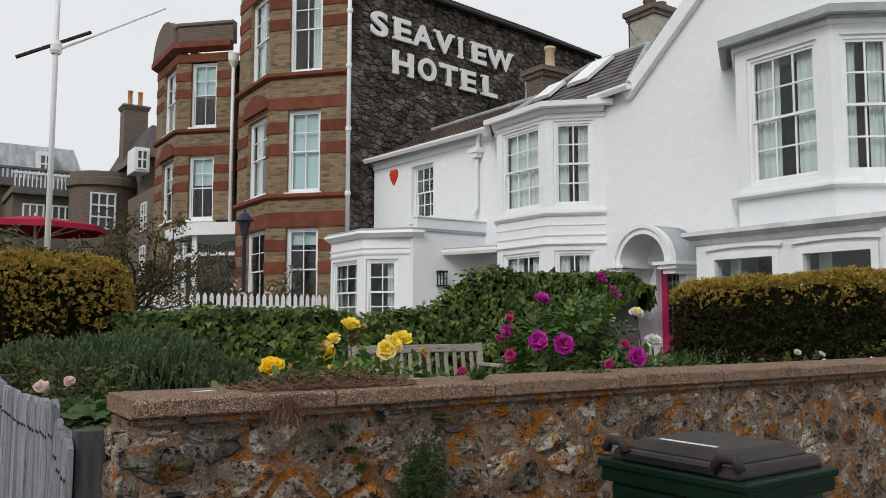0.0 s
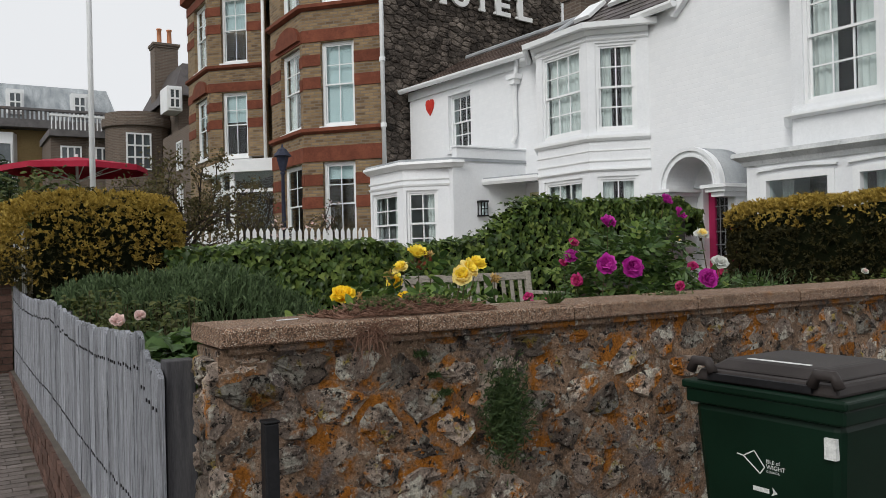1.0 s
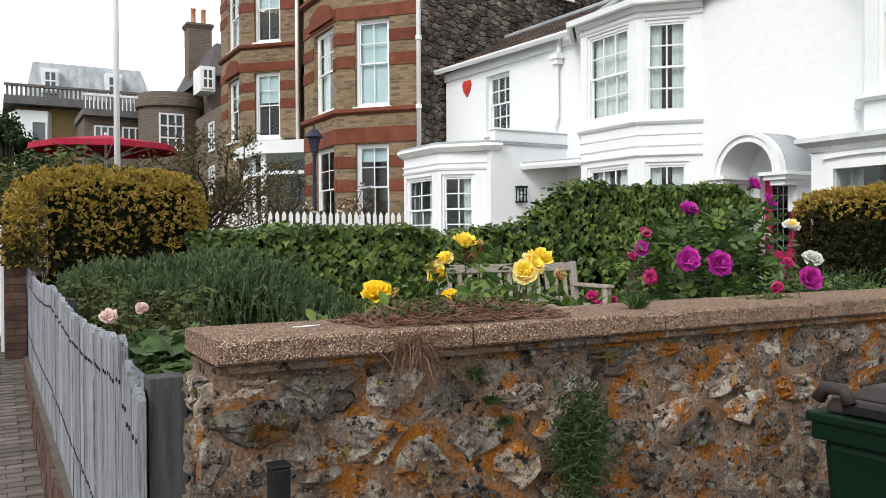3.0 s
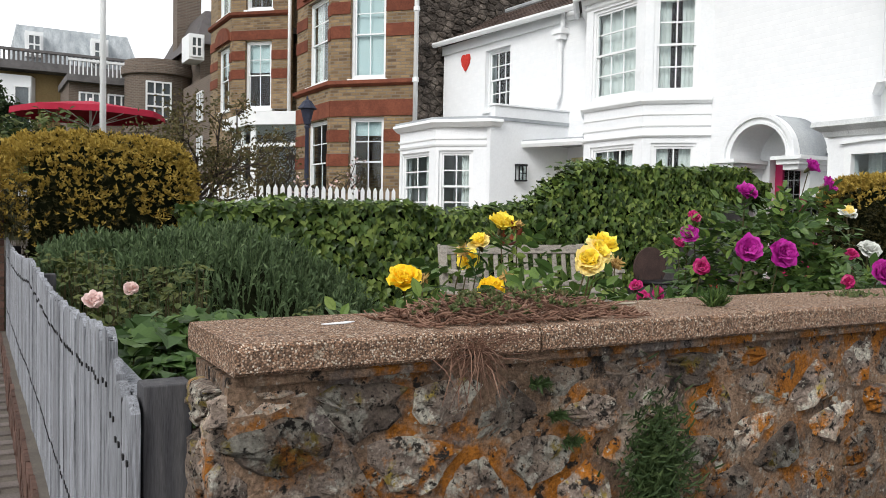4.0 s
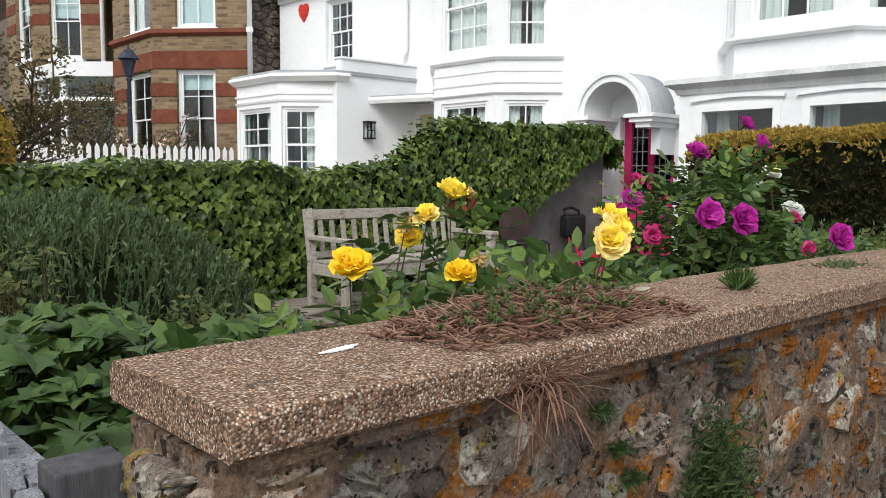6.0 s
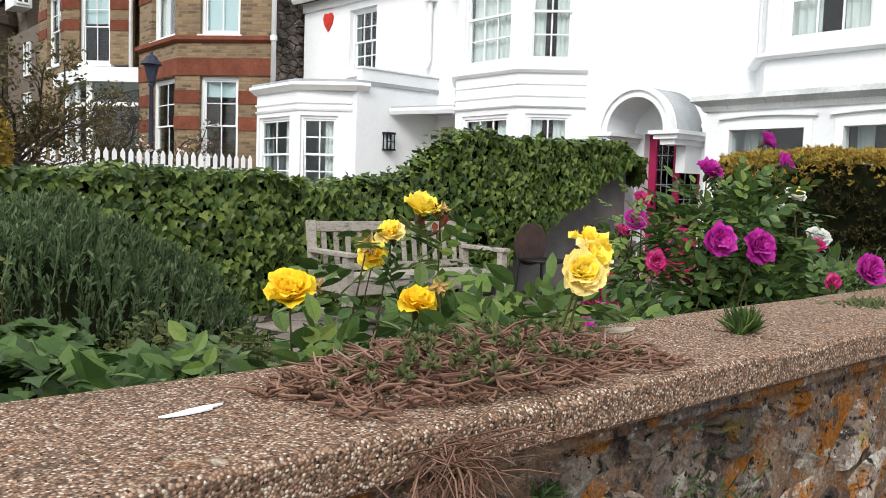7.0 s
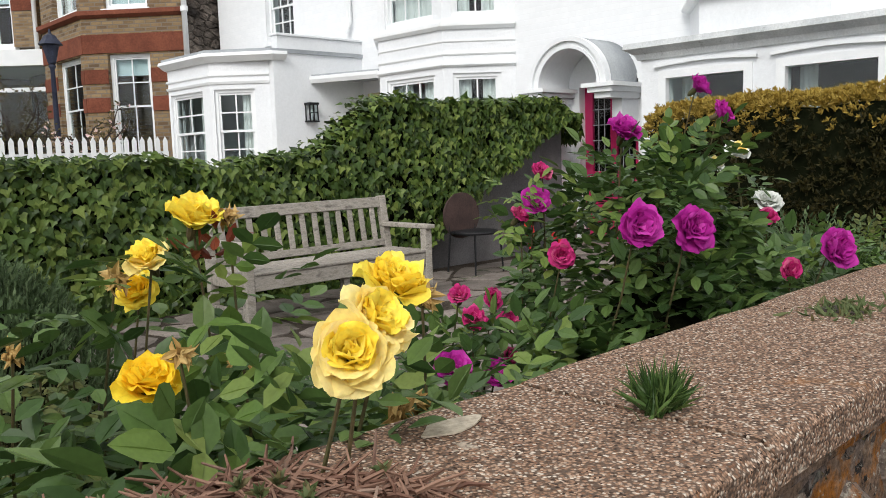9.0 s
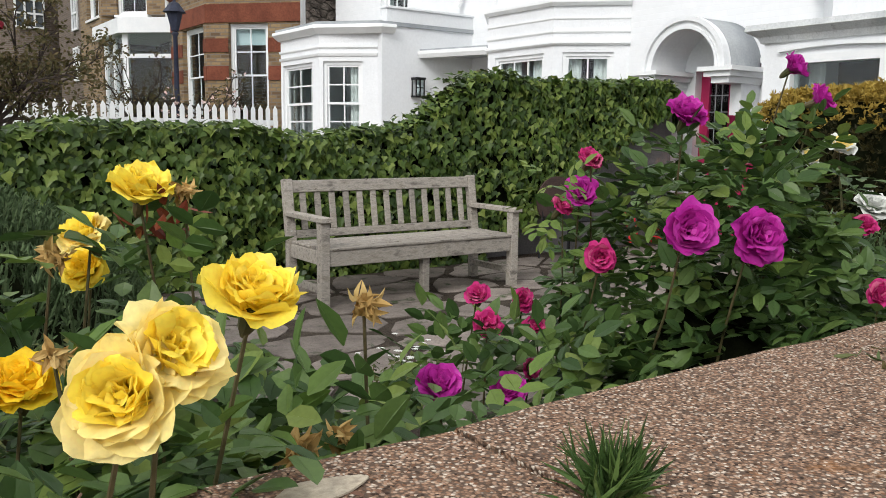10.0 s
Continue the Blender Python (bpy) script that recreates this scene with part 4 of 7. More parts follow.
door = part("door", G().box((FX + 0.1, 8.82, 0.42), (FX + 0.15, 8.94, 2.5)).box((FX + 0.1, 8.04, 0.42), (FX + 0.15, 8.16, 2.5)).box((FX + 0.1, 8.16, 2.36), (FX + 0.15, 8.82, 2.5)).box((FX + 0.1, 8.16, 0.42), (FX + 0.15, 8.82, 1.35)).box((FX + 0.1, 8.44, 1.35), (FX + 0.15, 8.54, 2.36)), PINK, house, "bright magenta panelled door with leaded lights", bevel=0.006)
for a, b in ((8.16, 8.44), (8.54, 8.82)):
    part("leaded_light", G().box((FX + 0.12, a, 1.35), (FX + 0.126, b, 2.36)), GLASS, door).visible_shadow = False
    ld = G()
    for k in range(1, 5):
        ld.box((FX + 0.114, a, 1.35 + 0.2 * k), (FX + 0.119, b, 1.362 + 0.2 * k))
    for k in range(1, 3):
        ld.box((FX + 0.114, a + (b - a) * k / 3, 1.35), (FX + 0.119, a + (b - a) * k / 3 + 0.012, 2.36))
    part("leading", ld, LEAD, door)
part("door_frame", G().box((FX - 0.02, 8.94, 0.42), (FX + 0.2, 9.02, 2.56)).box((FX - 0.02, 7.96, 0.42), (FX + 0.2, 8.04, 2.56)).box((FX - 0.02, 8.04, 2.5), (FX + 0.2, 8.94, 2.56)), WHITE_WOOD, house)
part("doorstep", G().box((9.5, 8.0, 0.38), (FX + 0.2, 9.3, 0.46)), FLAG, house, bevel=0.01)

for ob in bpy.data.objects:
    if ob.type == "MESH" and (ob.name.startswith("fire_mark") or ob.parent == house or (ob.parent and ob.parent.parent == house)):
        skew(ob)

# low front extension with its canted window, and the side canopy
ext = thing("front_extension", "low white flat-roofed extension with a canted sash bay", "extension")
C = [(8.3, 16.4), (7.63, 15.7), (7.63, 14.25), (8.3, 13.58)]
for k in range(3):
    Mb, Lb = panel(C[k], C[k + 1])
    e0, e1 = (0.14, 0.14) if k == 1 else (0.16, 0.18)
    if k == 1:
        spans = [(0.08, 1.2)]
    else:
        spans = [(0.06, Lb - 0.24)] if k == 2 else [(0.2, Lb - 0.2)]
    w = G()
    wall_with_holes(w, Mb, Lb, 0.6, 3.3, 0.14, [(a, b, 1.45, 2.76) for a, b in spans])
    part("bay_wall", w, WHITE, ext)
    for a, b in spans:
        sash_window(ext, Mb, a, b, 1.45, 2.76, 2, (2, 2), inset=0.04, sill=False, curtain="right")
for a, b in (((8.3, 13.45, 0.6), (FX, 13.6, 3.3)), ((8.3, 16.4, 0.6), (FX, 16.55, 3.3)), ((9.3, 13.6, 0.6), (9.4, 16.4, 3.2))):
    part("side_wall", G().box(a, b), WHITE, ext)
part("flat_roof", G().prism([(FX, 16.6), (8.28, 16.5), (7.55, 15.75), (7.55, 14.2), (8.24, 13.42), (FX, 13.42)], 3.3, 3.36), LEAD, ext, "flat lead roof with a rolled edge")
part("cornice", G().sweep([(-0.02, 3.18), (-0.02, 3.31), (0.13, 3.31), (0.14, 3.26), (0.05, 3.18)], [(8.3, 16.5), *C[1:3], (8.3, 13.47), (8.5, 13.44)]), WHITE_WOOD, ext)
part("moulding", G().sweep([(0, 2.95), (0, 3.0), (0.03, 3.0), (0.03, 2.97)], C), WHITE_WOOD, ext)
part("moulding", G().sweep([(0, 2.84), (0, 2.88), (0.035, 2.88), (0.02, 2.84)], C), WHITE_WOOD, ext)
part("parapet", G().box((8.38, 13.44, 3.36), (FX, 13.6, 3.56)).box((8.36, 13.41, 3.56), (FX, 13.63, 3.6)), WHITE, ext, "upstand of white rendered wall", bevel=0.01)
canopy = thing("side_canopy", "flat white canopy with a lead edge over a side door", "canopy")
part("deck", G().prism([(9.0, 13.45), (9.4, 12.2), (FX, 12.2), (FX, 13.45)], 2.9, 2.98), LEAD, canopy)
part("fascia", G().sweep([(0, 2.84), (0, 2.93), (0.05, 2.95), (0.05, 2.9), (0.02, 2.84)], [(9.0, 13.45), (9.4, 12.2)]), WHITE_WOOD, canopy)
part("side_door", G().box((FX - 0.06, 12.75, 0.6), (FX - 0.01, 13.4, 2.7)), CREAM, house, "pale yellow side door")
lan = thing("wall_lantern", "small dark metal wall lantern with clear panes", "lantern")
cage = G(pose(-0.02, 0, -0.07))
for x in (8.87, 8.945, 9.02):
    for y in (13.31, 13.43):
        cage.box((x, y, 2.31), (x + 0.014, y + 0.014, 2.57))
cage.box((8.86, 13.3, 2.565), (9.045, 13.45, 2.6)).box((8.86, 13.3, 2.29), (9.045, 13.45, 2.315)).box((8.87, 13.313, 2.43), (9.034, 13.32, 2.445))
part("cage", cage, IRON, lan)
part("pane", G(pose(-0.02, 0, -0.07)).box((8.884, 13.325, 2.315), (9.02, 13.33, 2.565)), GLASS, lan).visible_shadow = False
part("bulb", G(pose(8.93, 13.38, 2.26)).lathe([(0.015, 0), (0.02, 0.04), (0.035, 0.1), (0.02, 0.15), (0.005, 0.16)], 10), WHITE_WOOD, lan, smooth=True)
# chimneys of the white house
PALE_RENDER = mat("pale_old_render", [(0.3, 0.28, 0.25), (0.45, 0.42, 0.38)], 3, 50, 0.9, 0.4, 0.008, patches=[((0.16, 0.14, 0.12), 4, 0.58, 0.1)])
def chimney(name_label, x, y, w, d, z0, z1, stack_mat, pots, cap=RED):
    c = thing("chimney", name_label, "chimney")
    part("chimney_shaft", G().box((x - w / 2, y - d / 2, z0), (x + w / 2, y + d / 2, z1)), stack_mat, c)
    part("corbel", G().box((x - w / 2 - 0.05, y - d / 2 - 0.05, z1), (x + w / 2 + 0.05, y + d / 2 + 0.05, z1 + 0.1)).box((x - w / 2 - 0.1, y - d / 2 - 0.1, z1 + 0.1), (x + w / 2 + 0.1, y + d / 2 + 0.1, z1 + 0.22)), cap, c)
    for px, py, h, m in pots:
        part("pot", G(pose(px, py, z1 + 0.22)).lathe([(0.13, 0), (0.12, 0.1), (0.11, h - 0.08), (0.14, h - 0.06), (0.14, h), (0.1, h), (0.1, h - 0.1)], 14), m, c, smooth=True)


chimney("dark brick chimney with one tall buff pot", 12.6, 14.3, 0.95, 0.6, 5.5, 7.2, BRICK_D, [(12.6, 14.3, 0.6, BUFF_CLAY)], BRICK_D)
chimney("rendered chimney with a brick cap", 13.65, 12.0, 0.85, 0.7, 5.5, 8.15, PALE_RENDER, [(13.5, 12.0, 0.25, BRICK_D), (13.85, 12.0, 0.25, BRICK_D)], BRICK_D)
tagged(part("aerial", G().tube([(12.85, 12.0, 6.2), (12.85, 12.0, 8.1)], 0.014, 5).tube([(12.65, 12.0, 8.1), (12.98, 12.0, 7.75)], 0.01, 4), IRON), "thin television aerial on the roof", "aerial")

# ---- hotel ----
hotel = thing("brick_hotel", "tall buff and red brick hotel with a rubble side wall", "hotel")
SIDE_Y = 17.8
part("side_wall", G().box((9.05, SIDE_Y, 0.5), (19, SIDE_Y + 0.3, 10.35)), RUBBLE_MORTAR, hotel)
rnd = random.Random(31)
g = G()
for poly in cells(9.1, 18.9, 2.6, 10.3, 2000, rnd, 1.7):
    stone(g, poly, lambda u, z, o: (u, SIDE_Y - o, z), 0.01, rnd, 0.008, rnd.uniform(0.02, 0.06))
part("rubble_facing", g, RUBBLE, hotel, "dark rough rubble stones", kind="stuff")
side_roof = part("side_roof", G().add([(9.6, SIDE_Y - 0.25, 10.28), (19, SIDE_Y - 0.25, 10.28), (19, SIDE_Y + 3.2, 12.2), (9.6, SIDE_Y + 3.2, 12.2), (19, SIDE_Y + 8, 9.8), (9.6, SIDE_Y + 8, 9.8)], [(0, 1, 2, 3), (3, 2, 4, 5)]), SLATE, hotel, "slate roof over the side wall")
g = G()
v = Vector((0, 3.45, 1.95))
slates(g, (9.6, SIDE_Y - 0.25, 10.28), (1, 0, 0), v.normalized(), 9.4, v.length, rnd, 0.3, 0.22)
part("slating", g, SLATE, side_roof, kind="stuff")
part("eaves_gutter", G().tube([(9.6, SIDE_Y - 0.22, 10.25), (19, SIDE_Y - 0.22, 10.25)], 0.07, 8), IRON, hotel)
part("attic_window", G().box((15.5, SIDE_Y - 0.1, 7.7), (15.6, SIDE_Y, 9.1)).box((16.15, SIDE_Y - 0.1, 7.7), (16.25, SIDE_Y, 9.1)).box((15.6, SIDE_Y - 0.1, 9.0), (16.15, SIDE_Y, 9.1)).box((15.6, SIDE_Y - 0.1, 8.3), (16.15, SIDE_Y, 8.38)), WHITE_WOOD, hotel)
# Opaque dark sheet in place of the dim room behind the attic window.
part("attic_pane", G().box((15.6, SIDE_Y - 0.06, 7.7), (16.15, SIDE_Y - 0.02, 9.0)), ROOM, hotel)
SIDE_M = Matrix.Translation((9.05, SIDE_Y, 0)) @ Matrix.Rotation(math.atan(0.15), 4, "Z")
for ob in bpy.data.objects:
    if ob.type == "MESH" and ob.parent in (hotel, side_roof):
        for v in ob.data.vertices:
            v.co.y += 0.15 * (v.co.x - 9.05)


def hotel_bay(plan, z0, z1, windows, ledges, bands, top_cut=None):
    for k in range(len(plan) - 1):
        Mb, Lb = panel(plan[k], plan[k + 1])
        cant = abs(plan[k][0] - plan[k + 1][0]) > 0.2
        holes = []
        wins = [w for w in windows if w[0] == k]
        for _, u0, u1, a, b, *_ in wins:
            holes.append((u0, u1, a, b))
        w = G()
        wall_with_holes(w, Mb, Lb, z0, z1, 0.3, holes)
        part("wall", w, BRICK_Y_CANT if cant else BRICK_Y, hotel, "mottled buff brick wall")
        for _, u0, u1, a, b, rows, cur, bl in wins:
            sash_window(hotel, Mb, u0, u1, a, b, 2, rows, curtain=cur, inset=0.1, split=0.5, blind=bl, frame_w=0.07)
            for z0, z1 in ((b - 0.58, b - 0.3), (b - 1.15, b - 0.86)):
                for p, q in ((0.0, u0 - 0.004), (u1 + 0.004, Lb)):
                    part("band", G(Mb).box((p, -0.022, z0), (q, 0.05, z1)), RED, hotel)
        for lo, hi in bands:
            part("band", G(Mb).box((0.0, -0.025, lo), (Lb, 0.02, hi)), RED, hotel, "red brick band")
    for z, out, h in ledges:
        part("ledge", G().sweep([(-0.02, z), (-0.02, z + h), (out, z + h), (out, z + h * 0.4), (0.03, z)], plan), RED, hotel, "moulded red stone ledge")


P1 = [(8.8, 22.9), (7.65, 21.75), (7.65, 19.42), (9.05, 17.85)]
hotel_bay(P1, 0.8, 12.4, [
    (2, 0.5, 1.38, 1.75, 3.85, (2, 1), "none", 0.82), (2, 0.5, 1.4, 4.73, 6.85, (2, 1), "none", 0.02), (2, 0.52, 1.42, 7.82, 10.1, (2, 1), "right", None),
    (1, 0.78, 2.15, 4.73, 6.82, (2, 1), "left", None), (1, 0.85, 2.2, 7.82, 10.1, (2, 1), "left", None), (1, 0.78, 2.15, 1.75, 3.85, (2, 1), "none", None)],
    [(4.56, 0.1, 0.14), (7.66, 0.12, 0.14), (11.2, 0.3, 0.5)], [(3.87, 4.24), (6.87, 7.17), (10.12, 10.42)])
P2 = [(8.5, 30.2), (7.2, 28.9), (7.2, 26.35), (8.55, 25.0)]
hotel_bay(P2, 0.8, 10.3, [
    (2, 0.46, 1.34, 4.72, 6.79, (2, 1), "none", 0.55), (2, 0.47, 1.37, 7.72, 9.85, (2, 1), "none", 0.5),
    (1, 0.9, 2.3, 4.73, 6.75, (2, 1), "none", 0.6), (1, 0.9, 2.35, 7.72, 9.85, (2, 1), "left", None)],
    [(7.52, 0.1, 0.14), (10.2, 0.22, 0.3)], [(6.82, 7.1), (9.88, 10.15)])
part("parapet", G().sweep([(-0.25, 10.5), (-0.25, 11.2), (0.05, 11.2), (0.08, 11.1), (0.02, 11.05), (0.02, 10.5)], P2), BRICK_D, hotel)
part("shaped_gable", G(Matrix(((0, 0, 1, 7.05), (1, 0, 0, 27.75), (0, 1, 0, 0), (0, 0, 0, 1)))).prism([(1.35 * math.cos(math.pi * i / 16), 10.45 + 1.15 * math.sin(math.pi * i / 16)) for i in range(17)], 0, 0.3), BRICK_D, hotel)
for xc, yc, z in ((7.56, 20.35, 6.95), (7.11, 27.3, 6.85)):
    part("window_pediment", G(Matrix(((0, 0, 1, xc), (1, 0, 0, yc), (0, 1, 0, 0), (0, 0, 0, 1)))).prism([(0.85 * math.cos(math.pi * i / 12), z + 0.5 * math.sin(math.pi * i / 12)) for i in range(13)], 0, 0.12), RED, hotel, "arched red pediment")
Mr, Lr = panel((9.0, 25.3), (9.0, 22.9))
g = G()
wall_with_holes(g, Mr, Lr, 0.8, 11.0, 0.3, [])
part("recess_wall", g, BRICK_Y, hotel)
part("rear_block", G().box((9.6, 18.2, 0.5), (9.8, 34, 10.4)).box((9.8, 33.8, 0.5), (18, 34, 10)).box((8.3, 30.1, 0.5), (9.6, 30.3, 9.9)), BRICK_Y, hotel)
# Added slabs close off the bays; room dimness is in their dark colour.
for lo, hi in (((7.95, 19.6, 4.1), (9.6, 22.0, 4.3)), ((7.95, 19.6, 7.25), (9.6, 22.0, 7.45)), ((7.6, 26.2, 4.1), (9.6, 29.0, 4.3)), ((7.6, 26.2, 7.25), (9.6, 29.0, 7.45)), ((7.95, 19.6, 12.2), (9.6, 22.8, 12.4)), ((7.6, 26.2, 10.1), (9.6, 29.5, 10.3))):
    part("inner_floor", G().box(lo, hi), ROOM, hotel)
pipe = lambda pts, r=0.055: part("downpipe", G().tube(pts, r, 8), WHITE_WOOD, hotel, "old cream cast-iron downpipe", smooth=True)
pipe([(9.02, 17.7, 12.2), (9.02, 17.7, 3.6)])
pipe([(8.54, 24.9, 9.8), (8.54, 24.9, 4.6)])
part("hopper", G().lathe([(0.06, 9.6), (0.16, 9.8), (0.18, 10.05), (0.15, 10.05)], 12, (8.54, 24.9)), WHITE_WOOD, hotel)
for z in (4.6, 6.2, 7.8, 9.2, 10.8):
    part("pipe_collar", G().lathe([(0.075, z), (0.075, z + 0.1)], 10, (9.02, 17.7)), WHITE_WOOD, hotel)
# glazed porch between the bays
conserv = thing("glazed_porch", "white timber glazed porch on the hotel terrace", "porch")
CP = [(7.2, 26.2), (7.2, 24.2), (8.45, 22.95)]
part("roof", G().prism([(7.05, 26.8), (7.05, 24.1), (8.5, 22.7), (9.0, 23.0), (9.0, 26.8)], 4.05, 4.42), WHITE_WOOD, conserv)
for k in range(2):
    Mb, Lb = panel(CP[k], CP[k + 1])
    n = 2 - k
    for i in range(n + 1):
        u = (Lb - 0.12) * i / n
        part("mullion", G(Mb).box((u, 0, 0.9), (u + 0.12, 0.1, 4.05)), WHITE_WOOD, conserv)
    part("transom", G(Mb).box((0.12, 0.01, 3.45), (Lb - 0.12, 0.09, 3.55)), WHITE_WOOD, conserv)
    part("apron", G(Mb).box((0.12, 0.01, 0.95), (Lb - 0.12, 0.09, 1.5)), WHITE_WOOD, conserv)
    part("pane", G(Mb).box((0.1, 0.04, 1.5), (Lb - 0.1, 0.046, 4.05)), GLASS, conserv).visible_shadow = False

# Added dark sheet that gives the glazed porch its dim inside.
part("back_panel", G().box((8.7, 23.3, 0.95), (8.76, 26.2, 4.05)), ROOM, conserv, "dark sheet coloured for the dim porch inside")

# sign letters
SIGN_WHITE = mat("white_sign_letters", [(0.74, 0.74, 0.73), (0.82, 0.82, 0.8)], 4, 60, 0.5, 0.05, 0.002, speck=0.05)


def letter(ch, x, z, size):
    cu = bpy.data.curves.new("letter", "FONT")
    cu.body, cu.size, cu.extrude, cu.bevel_depth, cu.offset = ch, size, 0.03, 0.006, 0.022
    cu.align_x = "CENTER"
    ob = new("letter", cu)
    ob.matrix_world = Matrix.Translation((x, SIDE_Y - 0.12, z)) @ Euler((radians(90), 0, 0)).to_matrix().to_4x4()
    cu.materials.append(SIGN_WHITE)
    return ob


sign = thing("hotel_sign", "large white capital letters fixed to the dark rubble wall", "sign")
SERIFS = {"S": ((), ()), "O": ((), ()), "E": ((-0.34,), (-0.34,)), "A": ((-0.4, 0.4), ()), "V": ((), (-0.4, 0.4)), "I": ((0,), (0,)), "W": ((), (-0.42, 0.0, 0.42)), "H": ((-0.34, 0.34), (-0.34, 0.34)), "T": ((0,), ()), "L": ((-0.34,), (-0.34,))}
SIGN_TOP = ((0.86, 0.58), (1.61, 0.6), (2.33, 0.76), (3.11, 0.72), (3.73, 0.36), (4.43, 0.64), (5.32, 1.09))
SIGN_LOW = ((1.66, 0.74), (2.5, 0.67), (3.27, 0.71), (4.02, 0.61), (4.86, 0.66))
WORDS = (("SEAVIEW", SIGN_TOP, 8.87), ("HOTEL", SIGN_LOW, 7.99))
for word, spots, z in WORDS:
    for ch, (x, wide) in zip(word, spots):
        tall = 0.6 if ch in "SH" and x < 1.7 else 0.56
        ob = letter(ch, 0, 0, tall / 0.7)
        ob.parent = sign
        bpy.context.view_layer.update()
        full = ob.dimensions.x
        kx = (wide - 0.04) / max(0.05, full) if ch not in "I" else 1.0
        kx = min(1.5, max(0.75, kx))
        z0 = z - (0.04 if tall > 0.58 else 0)
        ob.matrix_world = SIDE_M @ Matrix.Translation((x, -0.12, z0)) @ Matrix.Diagonal((kx, 1, 1, 1)) @ Euler((radians(90), 0, 0)).to_matrix().to_4x4()
        low, high = SERIFS[ch]
        for group_z, spread in ((z0 - 0.012, low), (z0 + tall - 0.05, high)):
            for f in spread:
                cx = x + f * wide
                part("serif", G(SIDE_M).box((cx - 0.1, -0.152, group_z), (cx + 0.1, -0.088, group_z + 0.062)), SIGN_WHITE, sign)


# ---- plants ----
IVY = leaf_mat("ivy_leaf", [(0.012, 0.024, 0.006), (0.028, 0.054, 0.011), (0.058, 0.1, 0.018), (0.125, 0.175, 0.036), (0.24, 0.28, 0.07)], 0.4, 0.12)
# Near-black, glossless colour that paints the shade deep between leaves.
IVY_CORE = mat("foliage_shade", [(0.005, 0.007, 0.003), (0.014, 0.016, 0.008)], 9, 60, 0.95, 0.5, 0.02, spec=0.0)
GOLD = leaf_mat("golden_new_growth", [(0.13, 0.08, 0.014), (0.34, 0.235, 0.045), (0.48, 0.35, 0.08), (0.22, 0.15, 0.03)], 0.6, 0.2)
HEDGE = leaf_mat("dark_olive_hedge", [(0.012, 0.013, 0.005), (0.03, 0.028, 0.008), (0.07, 0.055, 0.014)], 0.6, 0.12)
LAV = leaf_mat("grey_green_spikes", [(0.025, 0.04, 0.018), (0.055, 0.088, 0.036), (0.085, 0.13, 0.055), (0.16, 0.2, 0.095)], 0.65, 0.15)
LEAF = leaf_mat("rose_leaf", [(0.02, 0.042, 0.014), (0.042, 0.082, 0.022), (0.08, 0.138, 0.036), (0.15, 0.21, 0.06)], 0.36, 0.22)
LEAF_PALE = leaf_mat("young_leaf", [(0.07, 0.14, 0.025), (0.14, 0.21, 0.045), (0.2, 0.24, 0.06)], 0.45, 0.28)
LEAF_RED = leaf_mat("reddish_shoot", [(0.12, 0.025, 0.015), (0.2, 0.05, 0.02)], 0.4, 0.2)
MALLOW = leaf_mat("broad_soft_leaf", [(0.022, 0.048, 0.012), (0.05, 0.098, 0.024), (0.105, 0.165, 0.042)], 0.5, 0.22)
WEED = leaf_mat("olive_weed_leaf", [(0.03, 0.045, 0.012), (0.065, 0.085, 0.022), (0.13, 0.13, 0.04)], 0.6, 0.18)
STEM = mat("green_brown_stem", [(0.045, 0.055, 0.02), (0.1, 0.07, 0.035)], 20, 90, 0.6, 0.2, 0.002)
BARK = mat("dark_bark", [(0.03, 0.024, 0.02), (0.07, 0.055, 0.045)], 12, 60, 0.95, 0.7, 0.01)
YEL = leaf_mat("yellow_petal", [(0.98, 0.74, 0.06), (0.99, 0.82, 0.11), (0.99, 0.87, 0.2)], 0.5, 0.32)
PEACH = leaf_mat("pale_peach_petal", [(0.98, 0.76, 0.2), (0.99, 0.86, 0.36), (0.98, 0.8, 0.4)], 0.5, 0.32)
GOLDEN = leaf_mat("deep_yellow_petal", [(0.98, 0.64, 0.02), (0.98, 0.74, 0.045), (0.99, 0.82, 0.1)], 0.5, 0.34)
MAG = leaf_mat("magenta_petal", [(0.4, 0.018, 0.27), (0.6, 0.04, 0.42), (0.74, 0.13, 0.55)], 0.5, 0.4)
CRIM = leaf_mat("faded_crimson_petal", [(0.4, 0.012, 0.11), (0.6, 0.04, 0.22), (0.7, 0.26, 0.34)], 0.6, 0.25)
WHITE_P = leaf_mat("white_petal", [(0.72, 0.74, 0.7), (0.8, 0.8, 0.76)], 0.55, 0.3)
PINK_P = leaf_mat("pale_pink_petal", [(0.82, 0.6, 0.57), (0.86, 0.72, 0.68)], 0.55, 0.3)
WILT = leaf_mat("withered_petal", [(0.3, 0.17, 0.05), (0.5, 0.33, 0.12), (0.6, 0.46, 0.2)], 0.8, 0.2)
DRY = leaf_mat("dry_stalk", [(0.06, 0.034, 0.024), (0.16, 0.085, 0.058), (0.28, 0.165, 0.115), (0.13, 0.062, 0.042), (0.52, 0.4, 0.31)], 0.8, 0.1)
FAR_LEAF_NEAR = leaf_mat("dark_wall_plant", [(0.02, 0.04, 0.015), (0.045, 0.075, 0.025), (0.09, 0.125, 0.045)], 0.6, 0.15)
SEDUM = leaf_mat("sedum_leaf", [(0.05, 0.08, 0.025), (0.1, 0.13, 0.05), (0.16, 0.1, 0.05)], 0.6, 0.15)

